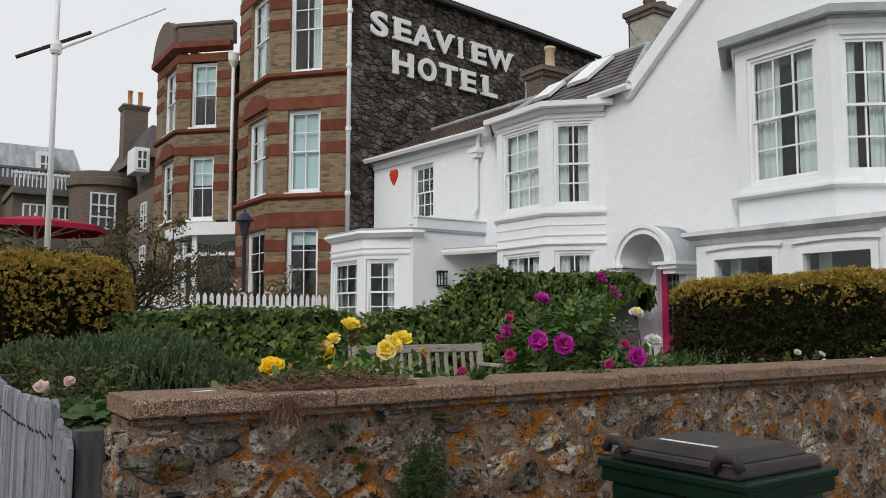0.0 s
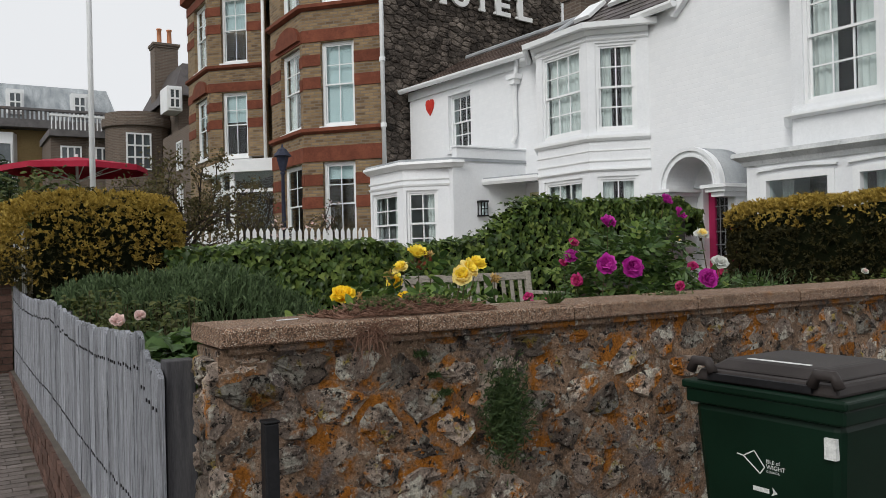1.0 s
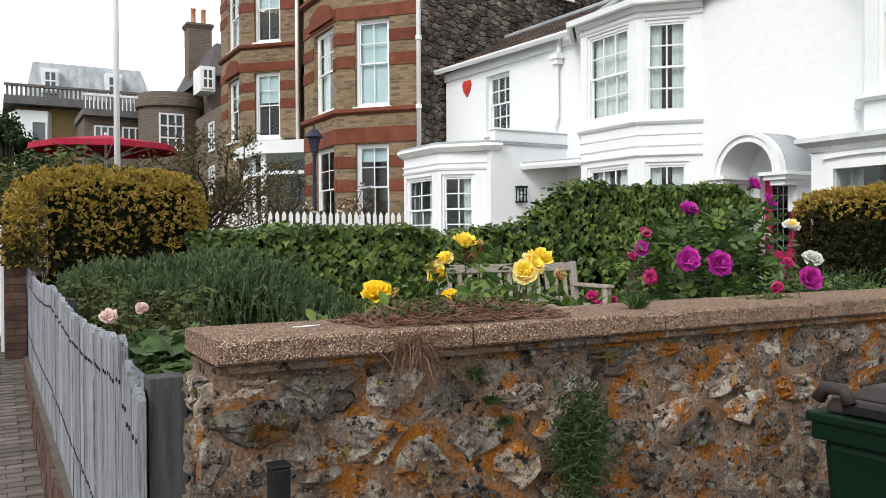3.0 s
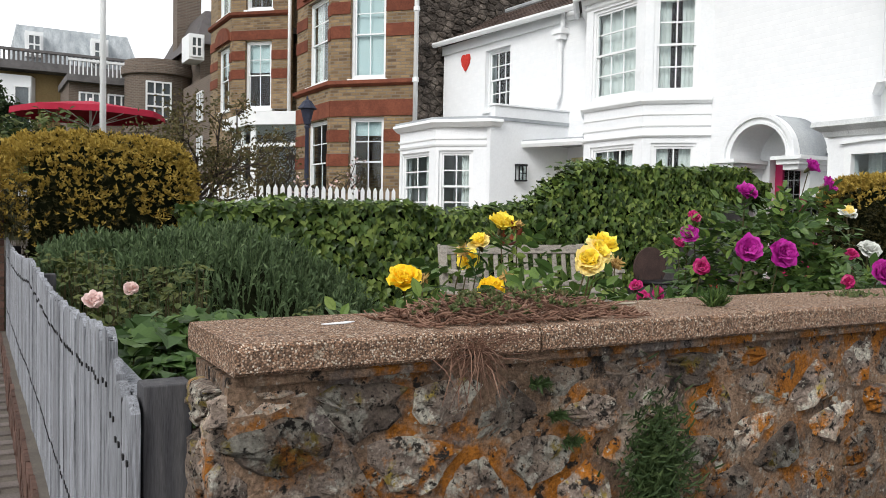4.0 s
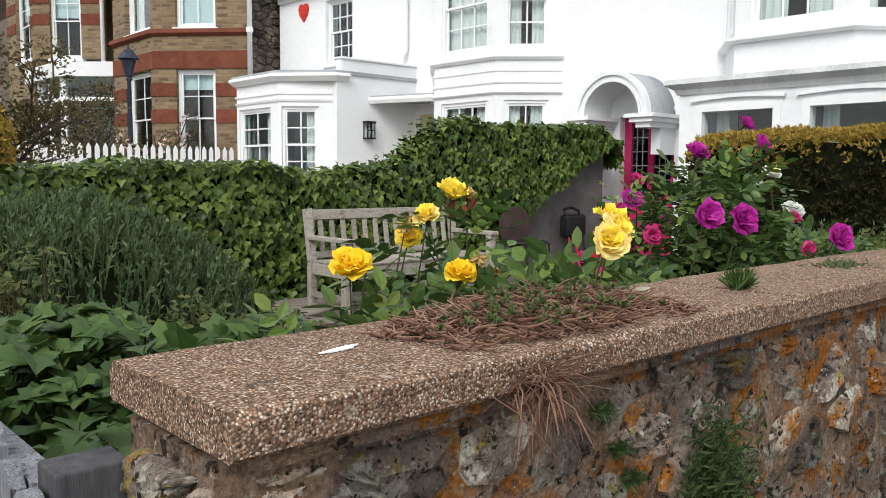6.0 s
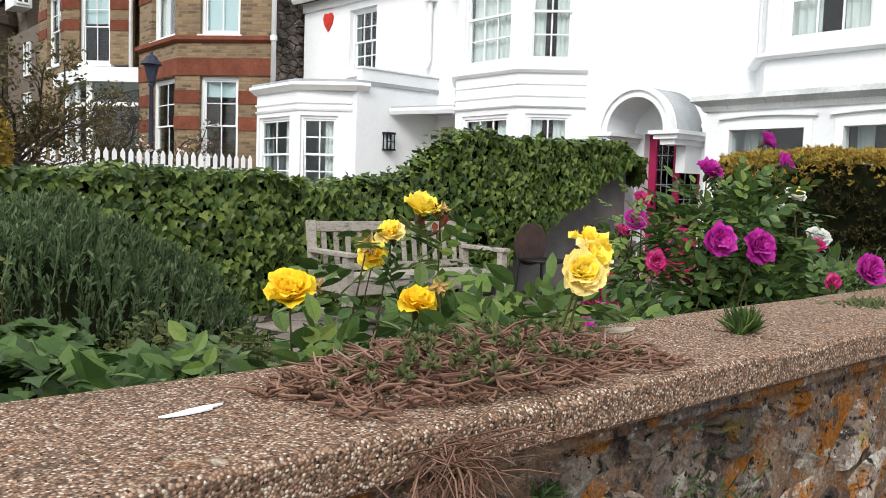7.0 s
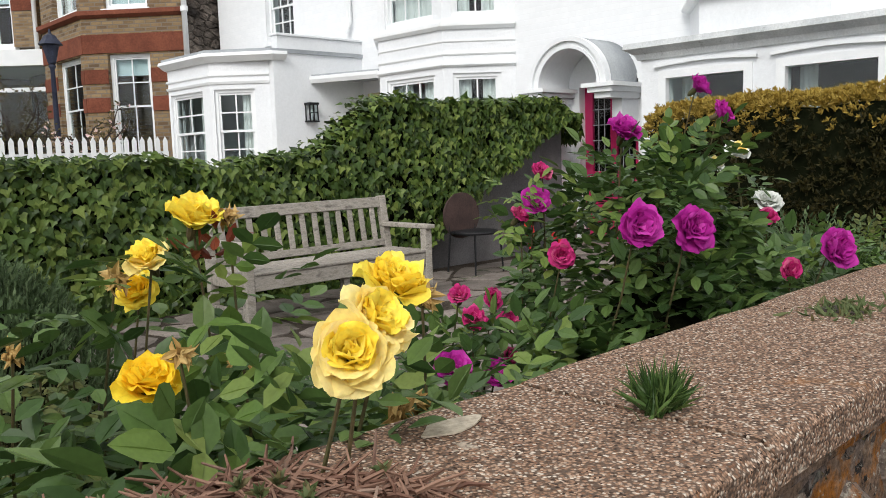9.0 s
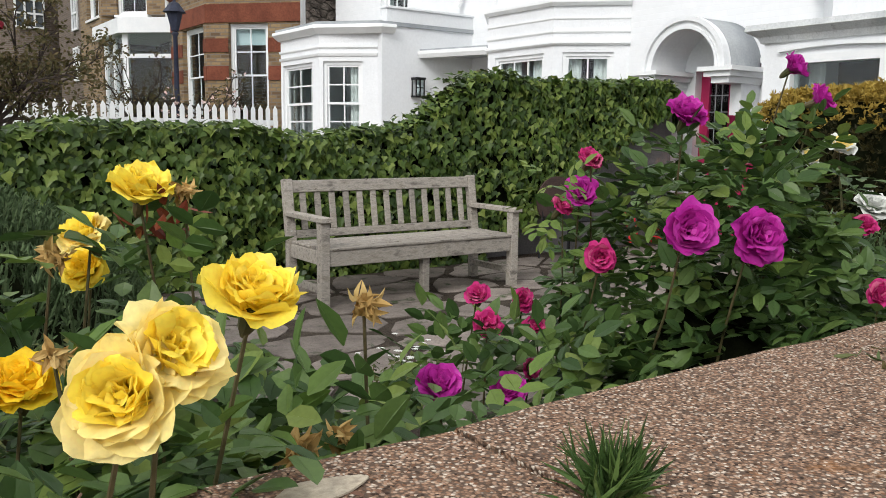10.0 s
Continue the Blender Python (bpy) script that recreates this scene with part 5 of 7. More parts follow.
OVAL = ((0.0, 0.04), (0.28, 0.4), (0.62, 0.4), (0.85, 0.2), (1.0, 0.0))
IVY_SHAPE = ((0.0, 0.03), (-0.1, 0.36), (0.22, 0.58), (0.42, 0.3), (1.0, 0.0))
LOBED = ((0.0, 0.03), (-0.18, 0.3), (0.05, 0.62), (0.3, 0.42), (0.55, 0.5), (0.68, 0.24), (1.0, 0.0))
BLADE = ((0.0, 0.5), (0.55, 0.42), (1.0, 0.0))
DIAMOND = ((0.0, 0.1), (0.45, 0.5), (1.0, 0.0))


def unit(rnd):
    while True:
        v = Vector((rnd.uniform(-1, 1), rnd.uniform(-1, 1), rnd.uniform(-1, 1)))
        if 0.01 < v.length < 1:
            return v.normalized()


def leaf(g, p, tip, nrm, length, width, shape=OVAL, fold=0.18, droop=0.12):
    tip = Vector(tip).normalized()
    side = tip.cross(Vector(nrm))
    if side.length < 1e-3:
        side = tip.cross(Vector((0.3, 0.5, 0.8)))
    side.normalize()
    up = side.cross(tip)
    p = Vector(p)
    k = len(g.v)
    n = len(shape)
    spine = [p + tip * (length * t) - up * (droop * length * t * t) for t, _ in shape]
    for i, (t, s) in enumerate(shape):
        g.v.append(tuple(spine[i] + side * (s * width) + up * (fold * s * width)))
    for i, (t, s) in enumerate(shape[:-1]):
        g.v.append(tuple(spine[i] - side * (s * width) + up * (fold * s * width)))
    mid = len(g.v)
    g.v += [tuple(spine[0]), tuple(p + tip * (length * 0.5) - up * (droop * length * 0.25))]
    r = list(range(k + n, k + 2 * n - 1))
    g.f.append((mid, mid + 1, k + n - 1, *range(k + n - 2, k - 1, -1)))
    g.f.append((mid, *r, k + n - 1, mid + 1))


def sprig(g, p, tip, nrm, size, rnd, pairs=2):
    """A compound rose leaf: pairs of leaflets and one at the end."""
    tip = Vector(tip).normalized()
    side = tip.cross(Vector(nrm)).normalized() if tip.cross(Vector(nrm)).length > 1e-3 else Vector((1, 0, 0))
    up = side.cross(tip)
    for i in range(pairs):
        q = Vector(p) + tip * size * (0.35 + 0.42 * i)
        for s in (1, -1):
            leaf(g, q, side * s + tip * 0.55 + up * rnd.uniform(-0.15, 0.15), up + 0.25 * unit(rnd), size * rnd.uniform(0.5, 0.62), size * rnd.uniform(0.34, 0.42))
    leaf(g, Vector(p) + tip * size * (0.3 + 0.42 * pairs), tip + 0.1 * unit(rnd), up + 0.25 * unit(rnd), size * 0.68, size * 0.46)


def petal(g, base, axis, radial, length, width, lean0, lean1, cup, rnd, nt=7, ns=9):
    """One petal: leans out along its length, cupped across, with a wavy, notched rim that rolls back."""
    axis, radial = Vector(axis), Vector(radial)
    side = axis.cross(radial).normalized()
    pos, k = Vector(base), len(g.v)
    ph, ph2, amp = rnd.uniform(0, 6.28), rnd.uniform(0, 6.28), rnd.uniform(0.05, 0.13)
    notch, twist = rnd.uniform(0.0, 0.16), rnd.uniform(-0.25, 0.25)
    for i in range(nt):
        t = i / (nt - 1)
        a = lean0 + (lean1 - lean0) * t ** 1.6 + (0.5 if t > 0.8 else 0.0) * (t - 0.8) * 5
        if i:
            pos = pos + (length / (nt - 1)) * (math.cos(a) * axis + math.sin(a) * radial)
        inward = math.sin(a) * axis - math.cos(a) * radial
        w = width * math.sin(math.pi * (0.1 + 0.68 * t)) ** 0.65
        for j in range(ns):
            q = 2 * j / (ns - 1) - 1
            wave = amp * length * t * t * (math.sin(4.2 * q + ph) + 0.5 * math.sin(9 * q + ph2))
            back_off = length * t * t * (0.2 * q * q + notch * math.exp(-18 * q * q))
            g.v.append(tuple(pos + side * (q * w) + inward * (cup * w * q * q + wave + twist * w * q * t) - (math.cos(a) * axis + math.sin(a) * radial) * back_off))
    for i in range(nt - 1):
        for j in range(ns - 1):
            a = k + i * ns + j
            g.f.append((a, a + 1, a + ns + 1, a + ns))


def bloom(bush, centre, axis, r, inner, outer, rnd, full=True):
    """A full rose: crumpled petals within, broad wavy ones without."""
    axis = Vector(axis).normalized()
    s = axis.cross(Vector((0.2, 0.9, 0.3))).normalized()
    t = axis.cross(s)
    base = Vector(centre) - axis * r * 0.5
    g, o = G(), G()
    layers = ((4, 0.7, 0.34, -0.35, -0.1, 0.7), (6, 0.84, 0.4, -0.15, 0.25, 0.7), (6, 0.95, 0.48, 0.12, 0.45, 0.55), (7, 1.02, 0.56, 0.32, 0.6, 0.45), (7, 1.06, 0.62, 0.6, 0.85, 0.4), (7, 1.04, 0.66, 0.95, 1.2, 0.35))
    for li, (n, ln, wd, a0, a1, cup) in enumerate(layers):
        ph = rnd.uniform(0, 6.28)
        for i in range(n):
            a = ph + 2 * math.pi * (i + rnd.uniform(-0.28, 0.28)) / n
            rad = math.cos(a) * s + math.sin(a) * t
            j = rnd.uniform(0.82, 1.15)
            petal(o if li >= 4 else g, base + rad * r * 0.07, axis, rad, r * ln * j, r * wd * rnd.uniform(0.85, 1.15), a0 + rnd.uniform(-0.2, 0.2), a1 + rnd.uniform(-0.35, 0.35), cup, rnd)
    b = part("bloom", g, inner, bush, smooth=True)
    part("outer_petals", o, outer, b, smooth=True)
    part("calyx", G(Matrix.Translation(base) @ axis.to_track_quat("Z", "Y").to_matrix().to_4x4()).lathe([(0.003, -0.03), (0.008, -0.02), (0.01, 0.0), (0.02, 0.012)], 8), STEM, b)
    return b


def spent(bush, centre, r, material, rnd, droop=(0, 0, -1)):
    g = G()
    for i in range(34):
        d = (unit(rnd) + Vector(droop) * 0.5).normalized()
        leaf(g, Vector(centre) + unit(rnd) * r * 0.25, d, unit(rnd), r * rnd.uniform(0.45, 0.85), r * 0.42, OVAL, 0.7, 0.6)
    return part("withered_bloom", g, material, bush, "withered brown rose head")


def stem(g, a, b, rnd, r=0.004):
    a, b = Vector(a), Vector(b)
    m = (a + b) / 2 + unit(rnd) * (b - a).length * 0.07
    g.tube([a, (a + m) / 2 + unit(rnd) * 0.01, m, (m + b) / 2 + unit(rnd) * 0.01, b], [r * 1.5, r * 1.35, r * 1.2, r, r * 0.8], 5)


def bush_leaves(g, centre, radii, count, size, rnd, pale=None, shell=0.45):
    c = Vector(centre)
    for _ in range(count):
        d = unit(rnd)
        k = rnd.uniform(shell, 1) ** 0.6
        p = c + Vector((d.x * radii[0], d.y * radii[1], d.z * radii[2])) * k
        tip = (Vector((d.x, d.y, d.z * 0.4)) + unit(rnd) * 0.7 + Vector((0, 0, rnd.uniform(-0.3, 0.25)))).normalized()
        nrm = Vector((d.x * 0.5, d.y * 0.5, 1)) + unit(rnd) * 0.45
        sprig(pale if pale is not None and d.z > 0.3 and rnd.random() < 0.25 else g, p, tip, nrm, size * rnd.uniform(0.75, 1.25), rnd)


# ivy over the garden's back wall
def ivy_top(x):
    s = min(1, max(0, (x - 5.5) / 1.25))
    s = s * s * (3 - 2 * s)
    e = max(0, (x - 9.1) / 0.55)
    return 1.63 + 0.57 * s - 0.28 * e * e + 0.03 * math.sin(x * 2.3) + 0.02 * math.sin(x * 5.1)


def ivy_foot(x):
    return 0.4 if x < 6.6 else 0.4 + min(1.75, 0.15 + (x - 6.6) * 0.55)


tagged(part("back_wall", G().box((2.0, 8.78, 0.3), (9.5, 8.95, 1.5)).box((6.4, 8.78, 1.5), (9.5, 8.95, 2.0)), GREYWALL), "grey cement-rendered garden wall under the ivy", "wall", kind="structure")
ivy = thing("ivy_hedge", "dense glossy green ivy covering the back garden wall", "ivy")
# Solid dark boxes behind the ivy leaves, coloured as the shade between them.
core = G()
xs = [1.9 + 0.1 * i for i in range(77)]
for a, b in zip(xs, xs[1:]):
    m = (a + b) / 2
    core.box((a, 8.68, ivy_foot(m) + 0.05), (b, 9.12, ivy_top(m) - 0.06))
part("inner_growth", core, IVY_CORE, ivy, "near-black solid core coloured as the shade between leaves")
rnd = random.Random(41)
g = G()
for _ in range(12500):
    x = rnd.uniform(1.85, 9.62)
    u = rnd.random()
    top, foot = ivy_top(x), ivy_foot(x)
    if u < 0.72:
        z = foot - 0.05 + (top - foot + 0.06) * rnd.random()
        bulge = 0.06 * noise.noise((x * 1.6, z * 1.9, 3.0)) + 0.05 * noise.noise((x * 4, z * 4, 7.0))
        out = rnd.random() ** 0.7
        p = (x, 8.66 - 0.1 * out - bulge, z)
        nrm = Vector((rnd.uniform(-0.6, 0.6), -1, rnd.uniform(-0.1, 0.9)))
        tip = Vector((rnd.uniform(-0.7, 0.7), -0.3, -1))
    elif u < 0.95:
        p = (x, rnd.uniform(8.56, 9.2), top - 0.05 + 0.1 * rnd.random() + 0.05 * noise.noise((x * 3, 1, 2)))
        nrm = Vector((rnd.uniform(-0.6, 0.6), rnd.uniform(-0.9, 0.3), 1))
        tip = Vector((rnd.uniform(-1, 1), rnd.uniform(-1, 0.2), rnd.uniform(-0.4, 0.3)))
    else:
        z = rnd.uniform(1.75, 2.1)
        p = (9.55 + rnd.uniform(0, 0.14), rnd.uniform(8.6, 9.1), z)
        nrm = Vector((1, -0.6, 0.5)) + 0.5 * unit(rnd)
        tip = Vector((0.3, -0.5, -1))
    s = rnd.uniform(0.05, 0.1)
    leaf(g, p, tip + 0.35 * unit(rnd), nrm, s, s * 0.95, IVY_SHAPE, 0.22, 0.2)
part("foliage", g, IVY, ivy, "glossy lobed ivy leaves", kind="stuff")


def clipped_hedge(label, lo, hi, power, count, rnd, gold_from, gold_share):
    """A clipped hedge with dark sides and golden new growth above."""
    h = thing("clipped_hedge", label, "hedge")
    c = (Vector(lo) + Vector(hi)) / 2
    r = (Vector(hi) - Vector(lo)) / 2
    dark, gold, inner = G(), G(), G()

    def skin(d):
        k = (abs(d.x) ** power + abs(d.y) ** power + abs(d.z) ** power) ** (-1 / power)
        q = Vector((d.x * r.x, d.y * r.y, d.z * r.z)) * k
        return c + q * (1 + 0.05 * noise.noise((c + q) * 2.2) + 0.03 * noise.noise((c + q) * 6))

    # Shrunken dark body under the leaves; its colour stands for inner shade.
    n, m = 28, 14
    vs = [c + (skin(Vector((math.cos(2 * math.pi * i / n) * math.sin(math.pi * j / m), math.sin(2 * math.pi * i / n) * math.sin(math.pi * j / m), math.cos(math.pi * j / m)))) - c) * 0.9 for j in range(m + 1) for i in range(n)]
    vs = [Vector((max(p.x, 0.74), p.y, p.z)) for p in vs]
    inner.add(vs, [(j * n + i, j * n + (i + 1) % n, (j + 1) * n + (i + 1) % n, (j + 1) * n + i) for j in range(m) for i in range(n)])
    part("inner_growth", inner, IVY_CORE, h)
    for _ in range(count):
        d = Vector((rnd.uniform(-1, 1), rnd.uniform(-1, 1), rnd.uniform(-1, 1)))
        mx = max(abs(d.x), abs(d.y), abs(d.z))
        d = d / mx
        p = skin(d)
        p = c + (p - c) * rnd.uniform(0.93, 1.02)
        nrm = Vector((d.x / r.x, d.y / r.y, d.z / r.z)).normalized()
        f = (p.z - lo[2]) / (hi[2] - lo[2])
        is_gold = rnd.random() < gold_share * max(0, min(1, (f - gold_from) / (1 - gold_from) * 1.6 + 0.35 * noise.noise(p * 4)))
        tgt = gold if is_gold else dark
        if p.z < 1.32 and p.x < 0.7:
            continue
        stalk = p + nrm * rnd.uniform(0.0, 0.035)
        for k in range(7):
            tip = nrm * rnd.uniform(0.2, 1.1) + unit(rnd) * 0.8 + Vector((0, 0, 0.3))
            leaf(tgt, stalk + unit(rnd) * 0.008, tip, unit(rnd), rnd.uniform(0.026, 0.05), 0.017, DIAMOND, 0.3, 0.1)
    part("foliage", dark, HEDGE, h, "dark olive foliage", kind="stuff")
    part("new_growth", gold, GOLD, h, "golden new growth", kind="stuff")
    return h


clipped_hedge("rounded golden-topped clipped hedge beside the brick pier", (0.36, 8.85, 0.4), (2.14, 10.2, 2.2), 5.5, 12000, random.Random(51), 0.42, 0.95)
clipped_hedge("square clipped hedge with a golden top by the path", (6.9, 3.6, 0.4), (7.7, 5.95, 1.97), 9.0, 13000, random.Random(52), 0.8, 1.0)

# rosemary mound
rnd = random.Random(61)
lav = thing("rosemary_bush", "wide mound of upright grey-green rosemary spikes", "shrub")
g = G()
MC, MR = Vector((1.5, 6.75, 0.4)), Vector((1.35, 1.65, 1.0))
for _ in range(3600):
    a, k = rnd.uniform(0, 6.283), math.sqrt(rnd.random())
    x, y = MC.x + MR.x * k * math.cos(a), MC.y + MR.y * k * math.sin(a)
    h = MR.z * math.sqrt(max(0, 1 - k ** 2.6)) * (1 + 0.14 * noise.noise((x * 2, y * 2, 0)) + 0.1 * noise.noise((x * 7, y * 7, 4)))
    if x > 0.66:
        z = 0.4 + h
        d = Vector((0.25 * math.cos(a) * k, 0.25 * math.sin(a) * k, 1)) + 0.3 * unit(rnd)
        ln = rnd.uniform(0.1, 0.24)
        p = Vector((x, y, z - ln * 0.8))
        d.normalize()
        g.tube([p, p + d * ln], [0.005, 0.003], 3, False)
        for i in range(9):
            q = p + d * ln * (0.1 + 0.1 * i)
            leaf(g, q, d * 1.1 + unit(rnd) * 0.9, unit(rnd), rnd.uniform(0.024, 0.044), 0.012, BLADE, 0.1, 0.0)
part("foliage", g, LAV, lav, kind="stuff")
# Dark dome under the spikes, with the mound's inner shade in its colour.
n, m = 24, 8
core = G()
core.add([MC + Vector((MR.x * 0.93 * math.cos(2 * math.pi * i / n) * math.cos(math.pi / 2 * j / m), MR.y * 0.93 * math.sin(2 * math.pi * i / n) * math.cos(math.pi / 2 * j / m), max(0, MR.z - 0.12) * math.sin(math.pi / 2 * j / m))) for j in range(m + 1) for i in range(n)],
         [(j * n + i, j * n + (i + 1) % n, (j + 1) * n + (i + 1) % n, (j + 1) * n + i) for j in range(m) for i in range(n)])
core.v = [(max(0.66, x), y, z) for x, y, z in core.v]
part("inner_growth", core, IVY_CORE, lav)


def low_plants(name, label, category, boxes, count, size, shape, material, rnd, width=0.8, seed_noise=2.0):
    """Leaves over a bed: boxes of (x0, x1, y0, y1, z low, z high)."""
    t = thing(name, label, category)
    g, st = G(), G()
    for x0, x1, y0, y1, zl, zh in boxes:
        for _ in range(int(count * (x1 - x0) * (y1 - y0))):
            x, y = rnd.uniform(x0, x1), rnd.uniform(y0, y1)
            top = zl + (zh - zl) * (0.55 + 0.9 * noise.noise((x * seed_noise, y * seed_noise, zl)))
            z = top - abs(rnd.gauss(0, 0.07))
            tip = Vector((rnd.uniform(-1, 1), rnd.uniform(-1, 0.6), rnd.uniform(-0.35, 0.3)))
            s = size * rnd.uniform(0.6, 1.25)
            leaf(g, (x, y, z), tip, Vector((0, -0.25, 1)) + 0.5 * unit(rnd), s, s * width, shape, 0.25, 0.25)
            if rnd.random() < 0.25:
                st.tube([(x, y, 0.4), (x + rnd.uniform(-0.03, 0.03), y, z)], 0.003, 3, False)
    part("foliage", g, material, t, kind="stuff")
    part("stalk_growth", st, STEM, t, kind="stuff")
    return t


low_plants("mallow_plant", "broad lobed soft green leaves behind the coping", "plant", [(0.68, 1.4, 3.15, 4.3, 1.05, 1.27), (1.4, 2.1, 3.15, 4.3, 0.75, 1.08), (0.68, 1.5, 4.3, 5.1, 0.9, 1.15)], 620, 0.088, LOBED, MALLOW, random.Random(71), 1.0)
weeds = low_plants("weedy_rose", "tangle of olive leaves and thin stems along the fence", "shrub", [(0.64, 1.25, 4.6, 6.0, 0.85, 1.25), (0.64, 1.1, 6.0, 8.2, 0.9, 1.3), (1.2, 2.2, 4.4, 5.3, 0.75, 1.1)], 1500, 0.04, OVAL, WEED, random.Random(72), 0.8, 3.0)
rnd = random.Random(73)
for p, r in (((0.612, 4.1, 1.262), 0.036), ((0.828, 4.73, 1.24), 0.034)):
    bloom(weeds, p, (-0.2, -0.7, 0.7), r, PINK_P, PINK_P, rnd)

# yellow roses behind the coping
rnd = random.Random(81)
yellow = thing("yellow_rose_bush", "yellow rose bush with large full and withered blooms", "rose bush")
g, pale, st, red = G(), G(), G(), G()
bush_leaves(g, (1.85, 3.6, 0.99), (0.55, 0.42, 0.28), 430, 0.106, rnd, pale)
bush_leaves(g, (1.92, 3.72, 1.3), (0.22, 0.2, 0.18), 60, 0.088, rnd, pale)
bush_leaves(g, (1.84, 3.14, 1.22), (0.28, 0.08, 0.14), 95, 0.088, rnd, pale)
bush_leaves(g, (1.45, 3.5, 1.12), (0.22, 0.3, 0.13), 70, 0.08, rnd, pale)
bush_leaves(g, (2.15, 3.3, 1.1), (0.3, 0.2, 0.2), 100, 0.09, rnd, pale)
BLOOMS = (((1.985, 3.74, 1.545), (0.1, -0.35, 0.95), 0.056, YEL, YEL), ((1.9, 3.77, 1.47), (-0.5, -0.3, 0.8), 0.044, YEL, PEACH), ((1.92, 3.88, 1.395), (-0.6, -0.6, 0.4), 0.045, GOLDEN, YEL),
          ((1.52, 3.64, 1.352), (-0.3, -0.5, 0.85), 0.06, GOLDEN, GOLDEN), ((1.757, 3.46, 1.33), (-0.1, -0.4, 0.9), 0.05, GOLDEN, GOLDEN),
          ((1.756, 2.975, 1.446), (-0.45, -0.75, 0.5), 0.045, YEL, PEACH), ((1.8, 2.985, 1.472), (0.25, -0.75, 0.6), 0.044, YEL, PEACH), ((1.9, 3.07, 1.492), (0.1, -0.45, 0.9), 0.046, YEL, YEL))
for c, ax, r, m1, m2 in BLOOMS:
    bloom(yellow, c, ax, r, m1, m2, rnd)
    stem(st, (c[0] + rnd.uniform(-0.06, 0.06), max(3.14, c[1] + 0.16), 0.5), Vector(c) - Vector(ax).normalized() * r * 0.5, rnd, 0.0028)
for c, r, m in (((2.05, 3.74, 1.535), 0.032, WILT), ((1.86, 3.82, 1.43), 0.04, WILT), ((2.135, 3.29, 1.415), 0.036, WILT), ((1.79, 3.43, 1.365), 0.03, WILT), ((1.66, 3.75, 1.34), 0.028, WILT), ((2.0, 3.2, 1.28), 0.035, WILT), ((1.93, 3.5, 1.32), 0.03, WILT), ((2.08, 3.25, 1.26), 0.03, WILT)):
    spent(yellow, c, r, m, rnd)
    stem(st, (c[0] + 0.03, max(3.12, c[1] + 0.05), 0.5), c, rnd, 0.003)
for c in ((2.03, 3.72, 1.5), (1.98, 3.76, 1.47), (2.04, 3.8, 1.46)):
    for _ in range(5):
        leaf(red, Vector(c) + unit(rnd) * 0.02, unit(rnd) + Vector((0, 0, 0.3)), unit(rnd), 0.045, 0.02)
part("foliage", g, LEAF, yellow, kind="stuff")
part("young_foliage", pale, LEAF_PALE, yellow, "lighter young leaves", kind="stuff")
part("red_growth", red, LEAF_RED, yellow, "dark red new shoots", kind="stuff")
part("stem_growth", st, STEM, yellow, kind="stuff")

# magenta shrub rose
magenta = thing("magenta_rose_bush", "tall magenta shrub rose with full and faded blooms", "rose bush")
g, pale, st = G(), G(), G()
bush_leaves(g, (3.42, 3.72, 1.22), (0.4, 0.32, 0.38), 560, 0.088, rnd, pale)
bush_leaves(g, (3.22, 3.62, 1.46), (0.18, 0.16, 0.17), 80, 0.07, rnd, pale)
bush_leaves(g, (3.52, 3.62, 1.53), (0.24, 0.18, 0.14), 80, 0.07, rnd, pale)
bush_leaves(g, (2.72, 3.68, 0.96), (0.34, 0.34, 0.26), 330, 0.08, rnd, pale)
bush_leaves(g, (3.4, 3.42, 0.98), (0.6, 0.28, 0.38), 560, 0.084, rnd)
bush_leaves(g, (3.5, 3.22, 1.24), (0.35, 0.12, 0.12), 110, 0.05, rnd, pale)
bush_leaves(pale, (2.95, 3.8, 1.5), (0.06, 0.05, 0.12), 16, 0.05, rnd)
# Dark solid put inside the bush to paint the shade among its leaves.
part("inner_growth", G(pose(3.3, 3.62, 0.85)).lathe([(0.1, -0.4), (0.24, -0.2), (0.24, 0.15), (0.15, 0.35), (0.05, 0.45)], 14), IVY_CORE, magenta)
MB = (((2.945, 3.41, 1.453), (-0.5, -0.8, 0.25), 0.06), ((3.075, 3.34, 1.443), (-0.35, -0.9, 0.25), 0.058), ((3.41, 3.13, 1.372), (-0.3, -0.85, 0.3), 0.058), ((3.11, 3.56, 1.69), (-0.1, -0.5, 0.8), 0.048), ((3.68, 3.66, 1.83), (0.2, -0.6, 0.5), 0.045), ((3.75, 3.62, 1.74), (0.4, -0.6, 0.3), 0.045),
      ((3.05, 3.82, 1.5), (-0.5, -0.6, 0.4), 0.042), ((2.42, 3.52, 1.2), (-0.2, -0.5, 0.7), 0.045), ((2.66, 3.62, 1.12), (-0.3, -0.6, 0.6), 0.042))
for c, ax, r in MB:
    bloom(magenta, c, ax, r, MAG, MAG, rnd)
    stem(st, (3.2 + (c[0] - 3.2) * 0.7, c[1] + 0.25, 0.6), Vector(c) - Vector(ax).normalized() * r * 0.5, rnd, 0.0028)
